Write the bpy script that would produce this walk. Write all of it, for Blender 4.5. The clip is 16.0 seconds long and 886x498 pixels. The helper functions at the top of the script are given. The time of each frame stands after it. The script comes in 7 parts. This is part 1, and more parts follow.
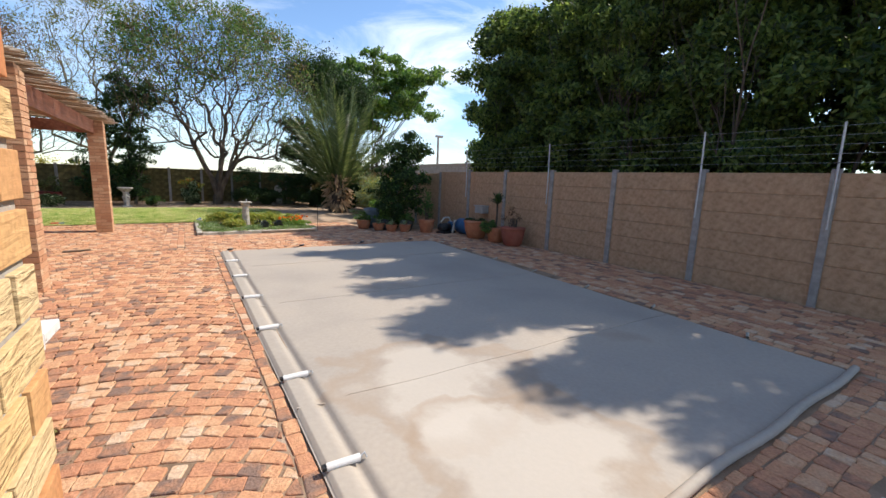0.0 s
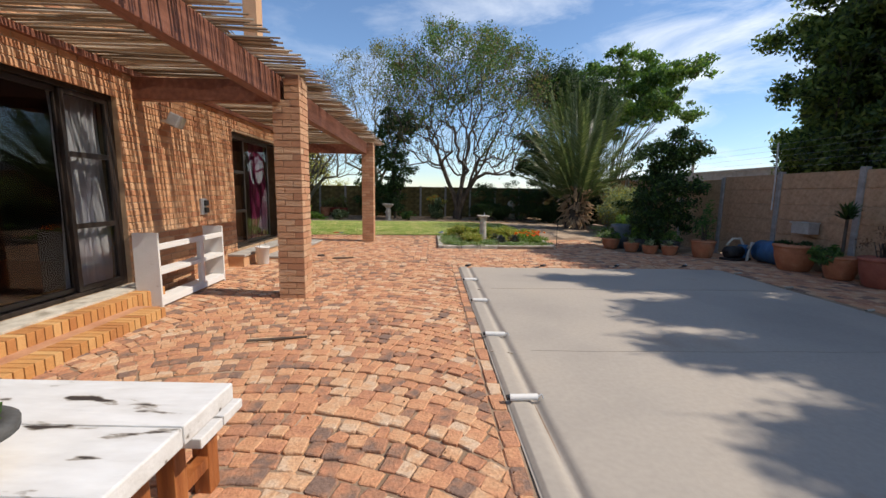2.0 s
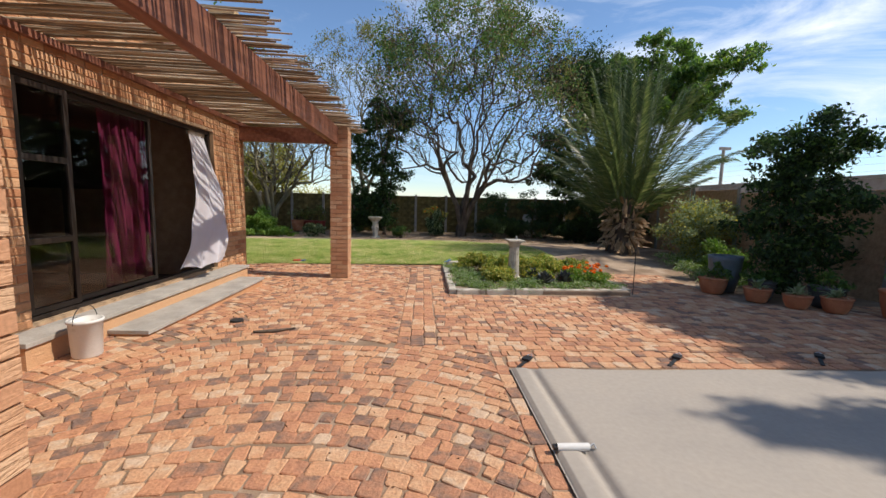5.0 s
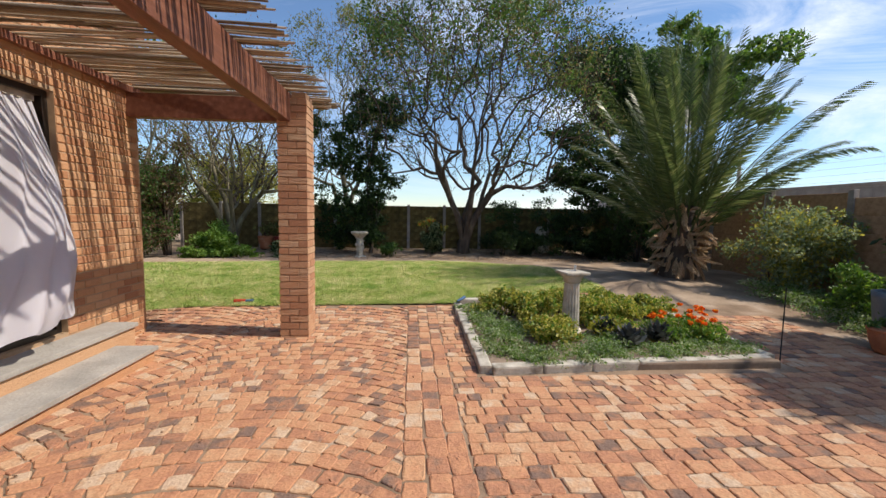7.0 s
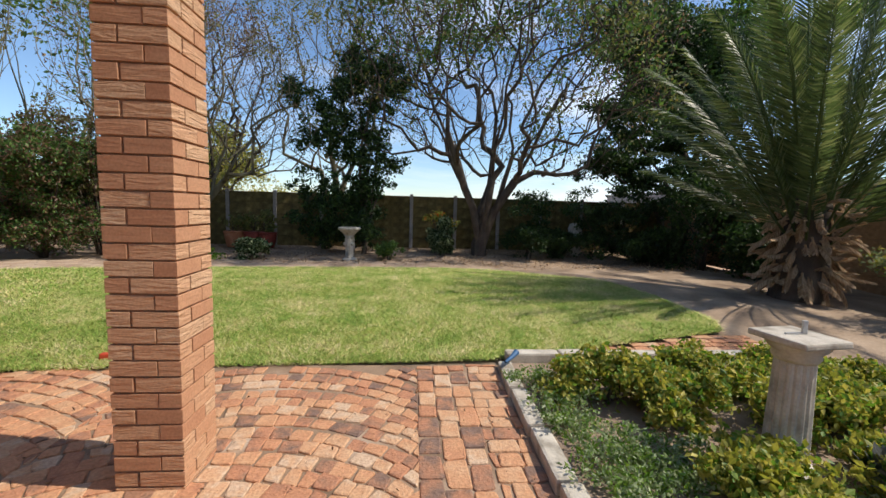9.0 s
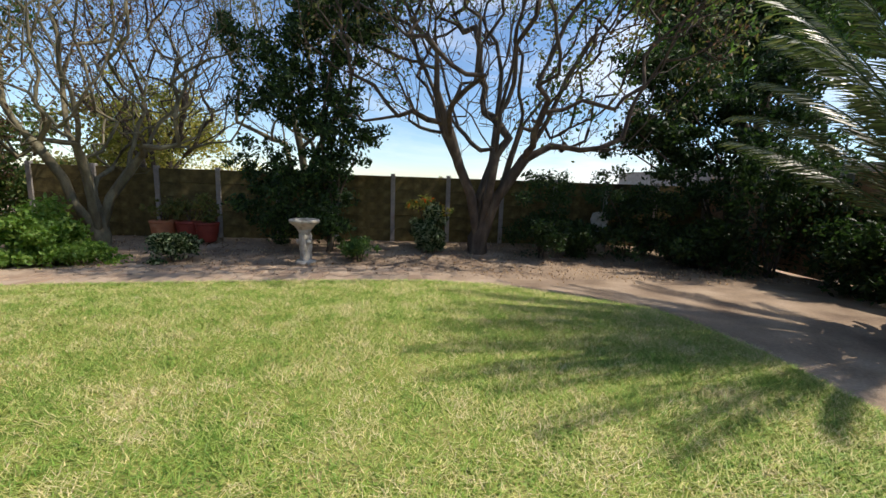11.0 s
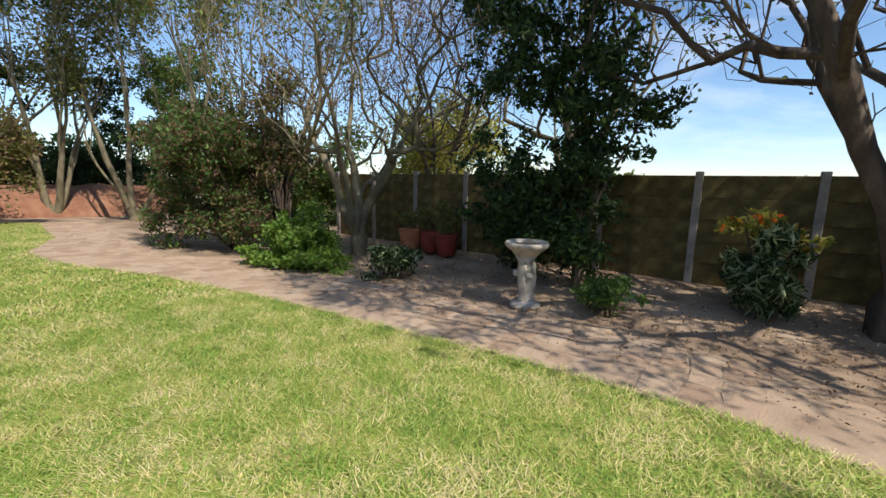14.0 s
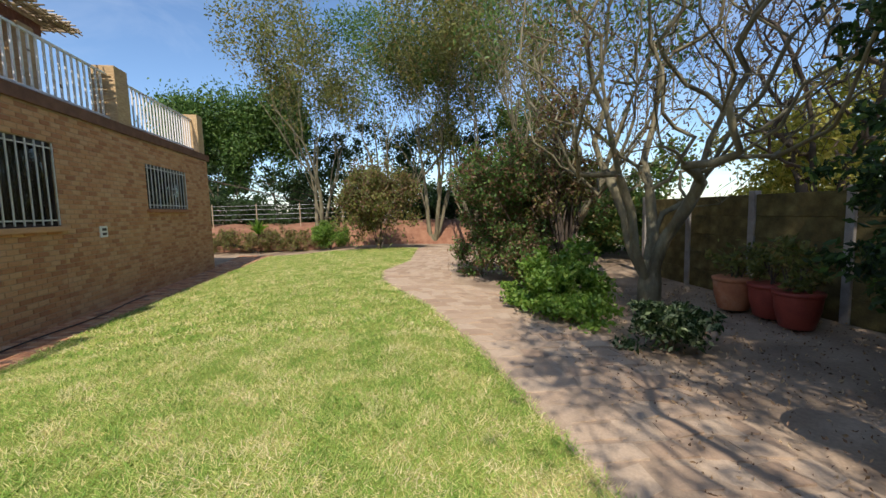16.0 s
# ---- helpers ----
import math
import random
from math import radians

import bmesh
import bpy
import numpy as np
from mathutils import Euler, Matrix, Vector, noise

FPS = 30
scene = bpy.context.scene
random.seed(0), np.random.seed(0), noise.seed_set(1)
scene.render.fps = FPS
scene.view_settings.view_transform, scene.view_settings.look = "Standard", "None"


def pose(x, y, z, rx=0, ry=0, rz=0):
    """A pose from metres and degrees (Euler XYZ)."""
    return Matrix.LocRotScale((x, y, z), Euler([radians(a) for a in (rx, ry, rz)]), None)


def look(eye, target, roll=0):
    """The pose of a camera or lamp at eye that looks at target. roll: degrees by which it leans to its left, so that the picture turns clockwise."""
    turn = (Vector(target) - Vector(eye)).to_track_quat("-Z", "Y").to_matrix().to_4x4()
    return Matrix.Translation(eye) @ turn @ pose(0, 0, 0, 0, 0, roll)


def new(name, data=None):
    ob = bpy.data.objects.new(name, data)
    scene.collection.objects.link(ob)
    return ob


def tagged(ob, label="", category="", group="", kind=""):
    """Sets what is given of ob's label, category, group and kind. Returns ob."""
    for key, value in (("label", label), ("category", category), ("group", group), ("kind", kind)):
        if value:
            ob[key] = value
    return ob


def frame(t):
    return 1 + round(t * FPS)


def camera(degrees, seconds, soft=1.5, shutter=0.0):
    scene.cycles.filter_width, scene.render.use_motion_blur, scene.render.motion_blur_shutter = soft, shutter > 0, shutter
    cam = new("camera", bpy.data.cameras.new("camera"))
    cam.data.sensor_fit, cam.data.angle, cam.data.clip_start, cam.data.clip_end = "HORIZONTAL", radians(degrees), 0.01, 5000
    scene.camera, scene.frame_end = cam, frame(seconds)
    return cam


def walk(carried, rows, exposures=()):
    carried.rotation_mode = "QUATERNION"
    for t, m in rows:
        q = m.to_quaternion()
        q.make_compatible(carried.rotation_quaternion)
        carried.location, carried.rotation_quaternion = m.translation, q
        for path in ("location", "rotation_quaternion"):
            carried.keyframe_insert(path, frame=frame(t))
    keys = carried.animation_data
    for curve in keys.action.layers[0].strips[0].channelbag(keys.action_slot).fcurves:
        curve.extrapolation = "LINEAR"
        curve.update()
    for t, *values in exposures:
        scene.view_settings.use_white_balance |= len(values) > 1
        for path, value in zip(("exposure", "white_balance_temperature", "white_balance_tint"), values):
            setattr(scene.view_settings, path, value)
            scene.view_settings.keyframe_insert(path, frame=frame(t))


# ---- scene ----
cam = camera(95.1, 16.0)
METRES, EYE, TURN = 20.5, 1.7, -32.5
ROWS = [
    (0.0, 0.0, 0.0, 0.0, 0.25, -11.01, -1.3),
    (0.5, 0.0014, 0.0132, -0.0019, 12.78, -10.08, -0.83),
    (1.0, -0.0112, 0.0293, -0.0094, 21.86, -9.17, -0.31),
    (1.5, -0.0289, 0.0526, -0.0118, 27.69, -8.73, 0.26),
    (2.0, -0.0483, 0.078, -0.0123, 30.87, -8.7, 0.59),
    (2.5, -0.0686, 0.1074, -0.0121, 32.42, -8.69, 0.69),
    (3.0, -0.0887, 0.1364, -0.0134, 32.69, -8.61, 0.54),
    (3.5, -0.1094, 0.1653, -0.013, 32.33, -8.35, 0.21),
    (4.0, -0.1294, 0.1939, -0.0129, 31.65, -8.01, -0.15),
    (6.5, -0.2422, 0.3388, -0.0141, 27.85, -6.21, 0.63),
    (7.0, -0.263, 0.3709, -0.0144, 28.15, -5.84, 0.44),
    (7.5, -0.2859, 0.4007, -0.0148, 28.58, -5.7, 0.34),
    (8.0, -0.3059, 0.4321, -0.0162, 28.93, -5.81, 0.23),
    (8.5, -0.328, 0.4618, -0.0185, 28.79, -6.15, 0.03),
    (9.0, -0.3468, 0.4918, -0.0189, 28.19, -6.73, -0.24),
    (11.5, -0.4123, 0.6427, -0.0101, 28.1, -10.68, -0.56),
    (12.0, -0.4265, 0.669, -0.0107, 31.11, -10.81, -0.52),
    (12.5, -0.4366, 0.6944, -0.0118, 37.47, -10.71, -0.49),
    (13.0, -0.4506, 0.7171, -0.0128, 46.83, -10.5, -0.29),
    (13.5, -0.4606, 0.7385, -0.0143, 58.06, -9.8, 0.14),
    (14.0, -0.4729, 0.7558, -0.0143, 70.12, -9.28, 0.67),
    (14.5, -0.4878, 0.7733, -0.0135, 81.93, -8.85, 1.44),
    (15.0, -0.505, 0.7918, -0.0147, 93.25, -7.76, 1.73),
    (15.5, -0.5269, 0.806, -0.0143, 104.99, -6.16, 2.12),
    (16.0, -0.5442, 0.822, -0.0139, 117.51, -3.98, 2.45),
]
LEVEL = pose(0, 0, EYE) @ pose(0, 0, 0, 0.8, -1.5, 0) @ pose(0, 0, 0, 0, 0, TURN)
walk(cam, [(t, LEVEL @ pose(METRES * x, METRES * y, METRES * z, 90 + pitch, roll, yaw)) for t, x, y, z, yaw, pitch, roll in ROWS],
     exposures=[(0.0, 0.6), (0.5, 0.34), (1.0, 0.22), (2.0, 0.2), (9.0, 0.22), (11.5, 0.28), (16.0, 0.34)])

# ---- sky and sun ----
SUN_ELEV, SUN_AZ = 48.5, -7.8   # azimuth in degrees from +x towards +y, the side from which the sun shines
world = bpy.data.worlds.new("sky")
scene.world = world
world.use_nodes = True
wn, wl = world.node_tree.nodes, world.node_tree.links
wn.clear()
sky = wn.new("ShaderNodeTexSky")
sky.sky_type, sky.sun_disc = "NISHITA", False
sky.sun_elevation, sky.sun_rotation = radians(SUN_ELEV), radians(90 - SUN_AZ)
sky.air_density, sky.dust_density, sky.ozone_density = 1.0, 0.1, 5.0
tc = wn.new("ShaderNodeTexCoord")
mp = wn.new("ShaderNodeMapping")
mp.inputs["Scale"].default_value = (1.0, 2.2, 4.5)
mp.inputs["Rotation"].default_value = (0, 0, radians(35))
cl = wn.new("ShaderNodeTexNoise")
cl.inputs["Scale"].default_value, cl.inputs["Detail"].default_value, cl.inputs["Roughness"].default_value = 1.9, 9, 0.62
cl.inputs["Distortion"].default_value = 0.6
cr = wn.new("ShaderNodeValToRGB")
cr.color_ramp.elements[0].position, cr.color_ramp.elements[1].position = 0.44, 0.72
sep = wn.new("ShaderNodeSeparateXYZ")
side = wn.new("ShaderNodeMapRange")
side.inputs[1].default_value, side.inputs[2].default_value, side.inputs[3].default_value, side.inputs[4].default_value = -0.45, 0.6, 0.12, 1.0
mul = wn.new("ShaderNodeMath"); mul.operation = "MULTIPLY"
mix = wn.new("ShaderNodeMixRGB")
mix.inputs[2].default_value = (7.2, 7.5, 8.0, 1)
bg, out = wn.new("ShaderNodeBackground"), wn.new("ShaderNodeOutputWorld")
bg.inputs["Strength"].default_value = 0.14
wl.new(tc.outputs["Generated"], mp.inputs["Vector"]); wl.new(mp.outputs[0], cl.inputs["Vector"])
wl.new(cl.outputs[0], cr.inputs[0]); wl.new(tc.outputs["Generated"], sep.inputs[0]); wl.new(sep.outputs[0], side.inputs[0])
wl.new(cr.outputs[0], mul.inputs[0]); wl.new(side.outputs[0], mul.inputs[1])
wl.new(mul.outputs[0], mix.inputs[0]); wl.new(sky.outputs[0], mix.inputs[1]); wl.new(mix.outputs[0], bg.inputs[0]); wl.new(bg.outputs[0], out.inputs[0])
sun = new("sun", bpy.data.lights.new("sun", "SUN"))
sun.data.energy, sun.data.angle, sun.data.color = 4.4, radians(0.55), (1.0, 0.9, 0.78)
ce, se = math.cos(radians(SUN_ELEV)), math.sin(radians(SUN_ELEV))
sun.matrix_world = look((30 * ce * math.cos(radians(SUN_AZ)), 30 * ce * math.sin(radians(SUN_AZ)), 30 * se), (0, 0, 0))

# ---- materials ----
def tree_of(name):
    m = bpy.data.materials.new(name)
    m.use_nodes = True
    return m, m.node_tree.nodes, m.node_tree.links, m.node_tree.nodes["Principled BSDF"]


def ramp(nodes, stops, constant=False):
    r = nodes.new("ShaderNodeValToRGB")
    e = r.color_ramp.elements
    while len(e) < len(stops):
        e.new(0.5)
    for k, (p, c) in enumerate(stops):
        e[k].position, e[k].color = p, (*c, 1)
    if constant:
        r.color_ramp.interpolation = "CONSTANT"
    return r


def surface(name, stops, scale=6.0, rough=0.85, bump=0.25, fine=60.0, detail=6, stretch=(1, 1, 1), metal=0.0, stain=0.25, pick="", spread=0.5, spec=0.3):
    """Mottled surface: a coarse noise through colour stops, a fine grain over it, and bump. pick: 'object' or 'island' chooses each piece's tone at random."""
    m, n, l, b = tree_of(name)
    tc = n.new("ShaderNodeTexCoord")
    mp = n.new("ShaderNodeMapping")
    mp.inputs["Scale"].default_value = stretch
    l.new(tc.outputs["Object"], mp.inputs["Vector"])
    geo = n.new("ShaderNodeNewGeometry")
    big = n.new("ShaderNodeTexNoise")
    big.inputs["Scale"].default_value, big.inputs["Detail"].default_value = scale, detail
    small = n.new("ShaderNodeTexNoise")
    small.inputs["Scale"].default_value, small.inputs["Detail"].default_value = fine, 4
    if pick == "object":
        mp2 = n.new("ShaderNodeMapping")
        l.new(geo.outputs["Position"], mp2.inputs["Vector"])
        mp2.inputs["Scale"].default_value = stretch
        l.new(mp2.outputs[0], big.inputs["Vector"]); l.new(mp2.outputs[0], small.inputs["Vector"])
    else:
        l.new(mp.outputs[0], big.inputs["Vector"]); l.new(mp.outputs[0], small.inputs["Vector"])
    r = ramp(n, stops)
    if pick:
        if pick == "object":
            rnd = n.new("ShaderNodeObjectInfo").outputs["Random"]
        else:
            rnd = geo.outputs["Random Per Island"]
        a = n.new("ShaderNodeMath"); a.operation = "MULTIPLY_ADD"
        l.new(big.outputs[0], a.inputs[0]); a.inputs[1].default_value = spread
        s = n.new("ShaderNodeMath"); s.operation = "ADD"
        l.new(rnd, s.inputs[0]); s.inputs[1].default_value = -0.5 * spread
        l.new(s.outputs[0], a.inputs[2])
        l.new(a.outputs[0], r.inputs[0])
    else:
        l.new(big.outputs[0], r.inputs[0])
    mx = n.new("ShaderNodeMixRGB"); mx.blend_type = "OVERLAY"; mx.inputs[0].default_value = stain
    l.new(r.outputs[0], mx.inputs[1]); l.new(small.outputs[0], mx.inputs[2])
    l.new(mx.outputs[0], b.inputs["Base Color"])
    b.inputs["Roughness"].default_value, b.inputs["Metallic"].default_value = rough, metal
    b.inputs["Specular IOR Level"].default_value = spec
    if bump:
        bp = n.new("ShaderNodeBump")
        bp.inputs["Strength"].default_value, bp.inputs["Distance"].default_value = bump, 0.01
        ad = n.new("ShaderNodeMath"); ad.operation = "ADD"
        l.new(big.outputs[0], ad.inputs[0]); l.new(small.outputs[0], ad.inputs[1])
        l.new(ad.outputs[0], bp.inputs["Height"]); l.new(bp.outputs[0], b.inputs["Normal"])
    return m


def leafy(name, stops, light=0.35, rough=0.5):
    """Leaves: each leaf's green at random, with light coming through."""
    m, n, l, b = tree_of(name)
    geo = n.new("ShaderNodeNewGeometry")
    r = ramp(n, stops)
    l.new(geo.outputs["Random Per Island"], r.inputs[0])
    l.new(r.outputs[0], b.inputs["Base Color"])
    b.inputs["Roughness"].default_value, b.inputs["Specular IOR Level"].default_value = rough, 0.4
    tr = n.new("ShaderNodeBsdfTranslucent")
    hs = n.new("ShaderNodeHueSaturation")
    hs.inputs["Value"].default_value, hs.inputs["Saturation"].default_value = 1.5, 1.1
    l.new(r.outputs[0], hs.inputs["Color"]); l.new(hs.outputs[0], tr.inputs[0])
    ms = n.new("ShaderNodeMixShader"); ms.inputs[0].default_value = light
    l.new(b.outputs[0], ms.inputs[1]); l.new(tr.outputs[0], ms.inputs[2])
    l.new(ms.outputs[0], n["Material Output"].inputs["Surface"])
    return m


M_SOIL = surface("soil", [(0.3, (0.16, 0.115, 0.08)), (0.55, (0.27, 0.2, 0.145)), (0.75, (0.36, 0.28, 0.2))], 1.6, 0.95, 0.6, 30)
M_SAND = surface("garden_sand", [(0.28, (0.17, 0.12, 0.085)), (0.5, (0.31, 0.23, 0.16)), (0.72, (0.45, 0.345, 0.25))], 1.3, 0.95, 0.7, 34, stain=0.35)
M_JOINT = surface("joint_sand", [(0.3, (0.17, 0.115, 0.075)), (0.55, (0.3, 0.21, 0.14)), (0.72, (0.46, 0.36, 0.27))], 2.2, 0.95, 0.5, 80)
PAVER = [(0.0, (0.2, 0.13, 0.1)), (0.1, (0.3, 0.165, 0.105)), (0.25, (0.42, 0.2, 0.115)), (0.48, (0.5, 0.25, 0.135)), (0.7, (0.52, 0.29, 0.16)), (0.9, (0.54, 0.34, 0.205)), (1.0, (0.54, 0.39, 0.27))]
M_PAVER = surface("clay_paver", PAVER, 11, 0.85, 0.9, 55, pick="object", spread=0.8, stain=0.45)
M_PAVERS = surface("clay_pavers_joined", PAVER, 11, 0.85, 0.9, 55, pick="island", spread=0.8, stain=0.45)
M_PATH = surface("path_stone", [(0.1, (0.33, 0.235, 0.165)), (0.5, (0.4, 0.295, 0.21)), (0.9, (0.44, 0.34, 0.25))], 4, 0.9, 0.5, 50, pick="island", spread=0.5)
M_DUST = surface("path_dust", [(0.3, (0.32, 0.235, 0.165)), (0.6, (0.42, 0.32, 0.23)), (0.8, (0.48, 0.385, 0.29))], 2.2, 0.95, 0.5, 60)
M_LAWN = surface("lawn_ground", [(0.3, (0.14, 0.21, 0.035)), (0.55, (0.25, 0.28, 0.06)), (0.72, (0.42, 0.36, 0.15))], 2.2, 0.95, 0.5, 90)
M_COVER = surface("pool_cover_grey", [(0.3, (0.3, 0.268, 0.232)), (0.48, (0.36, 0.32, 0.272)), (0.62, (0.385, 0.337, 0.28)), (0.7, (0.34, 0.28, 0.22))], 0.55, 0.75, 0.12, 25, detail=9, stain=0.12)


def puddle_marks(m):
    """Dried-up puddles on the cover near its end: a pale bed with a brown rim of silt."""
    n, l = m.node_tree.nodes, m.node_tree.links
    b = n["Principled BSDF"]
    base = b.inputs["Base Color"].links[0].from_socket
    geo = n.new("ShaderNodeNewGeometry")
    nz = n.new("ShaderNodeTexNoise"); nz.inputs["Scale"].default_value, nz.inputs["Detail"].default_value = 1.7, 7
    l.new(geo.outputs["Position"], nz.inputs["Vector"])
    for cx, cy, rad in ((1.75, 2.75, 0.85), (1.75, 1.65, 0.7)):
        ds = n.new("ShaderNodeVectorMath"); ds.operation = "DISTANCE"; ds.inputs[1].default_value = (cx, cy, 0)
        l.new(geo.outputs["Position"], ds.inputs[0])
        ad = n.new("ShaderNodeMath"); ad.operation = "MULTIPLY_ADD"; ad.inputs[1].default_value = 1.5
        l.new(nz.outputs[0], ad.inputs[0]); l.new(ds.outputs["Value"], ad.inputs[2])
        r = ramp(n, [(0.0, (0, 0, 0)), (1.0, (0, 0, 0))])
        e = r.color_ramp.elements
        e[0].position, e[1].position = 0.0, 1.0
        mr = n.new("ShaderNodeMapRange"); mr.inputs[1].default_value, mr.inputs[2].default_value = 0.75, 0.75 + rad + 0.25
        l.new(ad.outputs[0], mr.inputs[0]); l.new(mr.outputs[0], r.inputs[0])
        for pos, v in ((0.35, 0.08), (0.62, 0.18), (0.74, 0.42), (0.8, 0.3), (0.86, 0.0)):
            k = e.new(pos); k.color = (v, v, v, 1)
        mx = n.new("ShaderNodeMixRGB"); mx.inputs[2].default_value = (0.3, 0.21, 0.135, 1)
        l.new(r.outputs[0], mx.inputs[0]); l.new(base, mx.inputs[1])
        lr = n.new("ShaderNodeMapRange"); lr.inputs[1].default_value, lr.inputs[2].default_value, lr.inputs[3].default_value, lr.inputs[4].default_value = 0.45, 0.62, 0.55, 0.0
        l.new(mr.outputs[0], lr.inputs[0])
        m2 = n.new("ShaderNodeMixRGB"); m2.inputs[2].default_value = (0.5, 0.46, 0.4, 1)
        l.new(lr.outputs[0], m2.inputs[0]); l.new(mx.outputs[0], m2.inputs[1])
        base = m2.outputs[0]
    l.new(base, b.inputs["Base Color"])


puddle_marks(M_COVER)
M_COPING = surface("coping_concrete", [(0.3, (0.3, 0.28, 0.25)), (0.7, (0.42, 0.39, 0.35))], 4, 0.9, 0.4, 50)
M_PANEL = surface("precast_panel", [(0.25, (0.32, 0.195, 0.11)), (0.5, (0.44, 0.275, 0.16)), (0.75, (0.52, 0.345, 0.21))], 14, 0.92, 0.8, 90, stain=0.5)
# mossy olive brown, its tones also lowered for the trees' deep shade
M_MOSSY_SHADED = surface("mossy_shaded_precast_panel", [(0.25, (0.07, 0.055, 0.022)), (0.5, (0.135, 0.105, 0.04)), (0.75, (0.24, 0.19, 0.075))], 5, 0.95, 0.8, 70, stain=0.4)
M_POST = surface("precast_post", [(0.3, (0.25, 0.23, 0.21)), (0.7, (0.38, 0.35, 0.32))], 7, 0.9, 0.5, 70)
BRICK = [(0.0, (0.38, 0.17, 0.088)), (0.3, (0.48, 0.24, 0.12)), (0.6, (0.54, 0.295, 0.155)), (1.0, (0.57, 0.345, 0.195))]
M_BRICK = surface("face_brick", BRICK, 14, 0.88, 0.75, 60, pick="object", spread=0.45, stretch=(1, 1, 3), stain=0.3)
M_BRICKS = surface("face_bricks_joined", BRICK, 14, 0.88, 0.75, 60, pick="island", spread=0.45, stretch=(1, 1, 3), stain=0.3)
M_MORTAR = surface("mortar", [(0.3, (0.34, 0.23, 0.14)), (0.7, (0.46, 0.33, 0.21))], 8, 0.95, 0.4, 120)


def barkface(name, stops, scale=9.0):
    """Brick with a bark-like face: long crinkled ridges, on some bricks deep and on others worn smooth."""
    m = surface(name, stops, scale, 0.9, 0.0, 70, pick="object", spread=0.4, stain=0.35)
    n, l, b = m.node_tree.nodes, m.node_tree.links, m.node_tree.nodes["Principled BSDF"]
    geo, info = n.new("ShaderNodeNewGeometry"), n.new("ShaderNodeObjectInfo")
    mp = n.new("ShaderNodeMapping"); mp.inputs["Scale"].default_value = (7, 7, 42)
    off = n.new("ShaderNodeVectorMath"); off.operation = "ADD"
    l.new(geo.outputs["Position"], off.inputs[0]); l.new(info.outputs["Random"], off.inputs[1]); l.new(off.outputs[0], mp.inputs["Vector"])
    nz = n.new("ShaderNodeTexNoise"); nz.inputs["Scale"].default_value, nz.inputs["Detail"].default_value, nz.inputs["Distortion"].default_value = 1.0, 5, 0.7
    l.new(mp.outputs[0], nz.inputs["Vector"])
    mr = n.new("ShaderNodeMapRange"); mr.inputs[1].default_value, mr.inputs[2].default_value, mr.inputs[3].default_value, mr.inputs[4].default_value = 0.25, 0.7, 0.15, 1.0
    l.new(info.outputs["Random"], mr.inputs[0])
    bp = n.new("ShaderNodeBump"); bp.inputs["Distance"].default_value = 0.022
    l.new(mr.outputs[0], bp.inputs["Strength"]); l.new(nz.outputs[0], bp.inputs["Height"]); l.new(bp.outputs[0], b.inputs["Normal"])
    return m


M_PILLARBRICK = barkface("bark_faced_brick", [(0.0, (0.41, 0.205, 0.115)), (0.4, (0.49, 0.27, 0.155)), (0.75, (0.53, 0.32, 0.19)), (1.0, (0.55, 0.36, 0.225))])
M_ROUGHBRICK = barkface("yellow_bark_faced_brick", [(0.0, (0.46, 0.19, 0.08)), (0.35, (0.54, 0.32, 0.14)), (0.7, (0.58, 0.4, 0.19)), (1.0, (0.58, 0.44, 0.25))], 5.0)
M_PILLARJOINT = surface("tan_mortar", [(0.3, (0.26, 0.15, 0.09)), (0.7, (0.36, 0.22, 0.14))], 8, 0.95, 0.4, 120)
M_BEAM = surface("red_stained_timber", [(0.25, (0.12, 0.045, 0.028)), (0.55, (0.2, 0.08, 0.048)), (0.8, (0.28, 0.13, 0.085))], 5, 0.55, 0.3, 60, stretch=(3, 0.3, 3), stain=0.3)
M_POLE = surface("weathered_lath", [(0.0, (0.16, 0.12, 0.08)), (0.4, (0.3, 0.23, 0.15)), (0.8, (0.44, 0.35, 0.25)), (1.0, (0.54, 0.46, 0.35))], 6, 0.9, 0.3, 40, pick="island", spread=0.3)
M_BARK = surface("bark", [(0.3, (0.055, 0.042, 0.034)), (0.55, (0.11, 0.086, 0.066)), (0.75, (0.19, 0.155, 0.11))], 6, 0.95, 0.8, 40, stretch=(1, 1, 0.35))
M_BARK_PALE = surface("pale_bark", [(0.3, (0.11, 0.095, 0.06)), (0.55, (0.2, 0.175, 0.11)), (0.8, (0.29, 0.27, 0.18))], 5, 0.95, 0.7, 40, stretch=(1, 1, 0.4))
M_LEAF = leafy("leaf_green", [(0.0, (0.04, 0.085, 0.02)), (0.6, (0.08, 0.155, 0.035)), (1.0, (0.16, 0.25, 0.06))])
# dark green leaf, lowered further for the near-black shade of back foliage
M_LEAF_SHADE_DARK = leafy("leaf_shade_dark", [(0.0, (0.014, 0.03, 0.009)), (0.6, (0.03, 0.062, 0.016)), (1.0, (0.06, 0.105, 0.028))], 0.36)
# hedge leaf in raised tones that stand in for light on its backlit face
M_LEAF_HEDGE_LIT = leafy("hedge_leaf_lit", [(0.0, (0.07, 0.105, 0.026)), (0.6, (0.14, 0.2, 0.05)), (1.0, (0.24, 0.3, 0.085))], 0.58)
M_LEAF_BRIGHT = leafy("leaf_bright", [(0.0, (0.08, 0.16, 0.025)), (0.6, (0.14, 0.25, 0.04)), (1.0, (0.24, 0.33, 0.07))], 0.4)
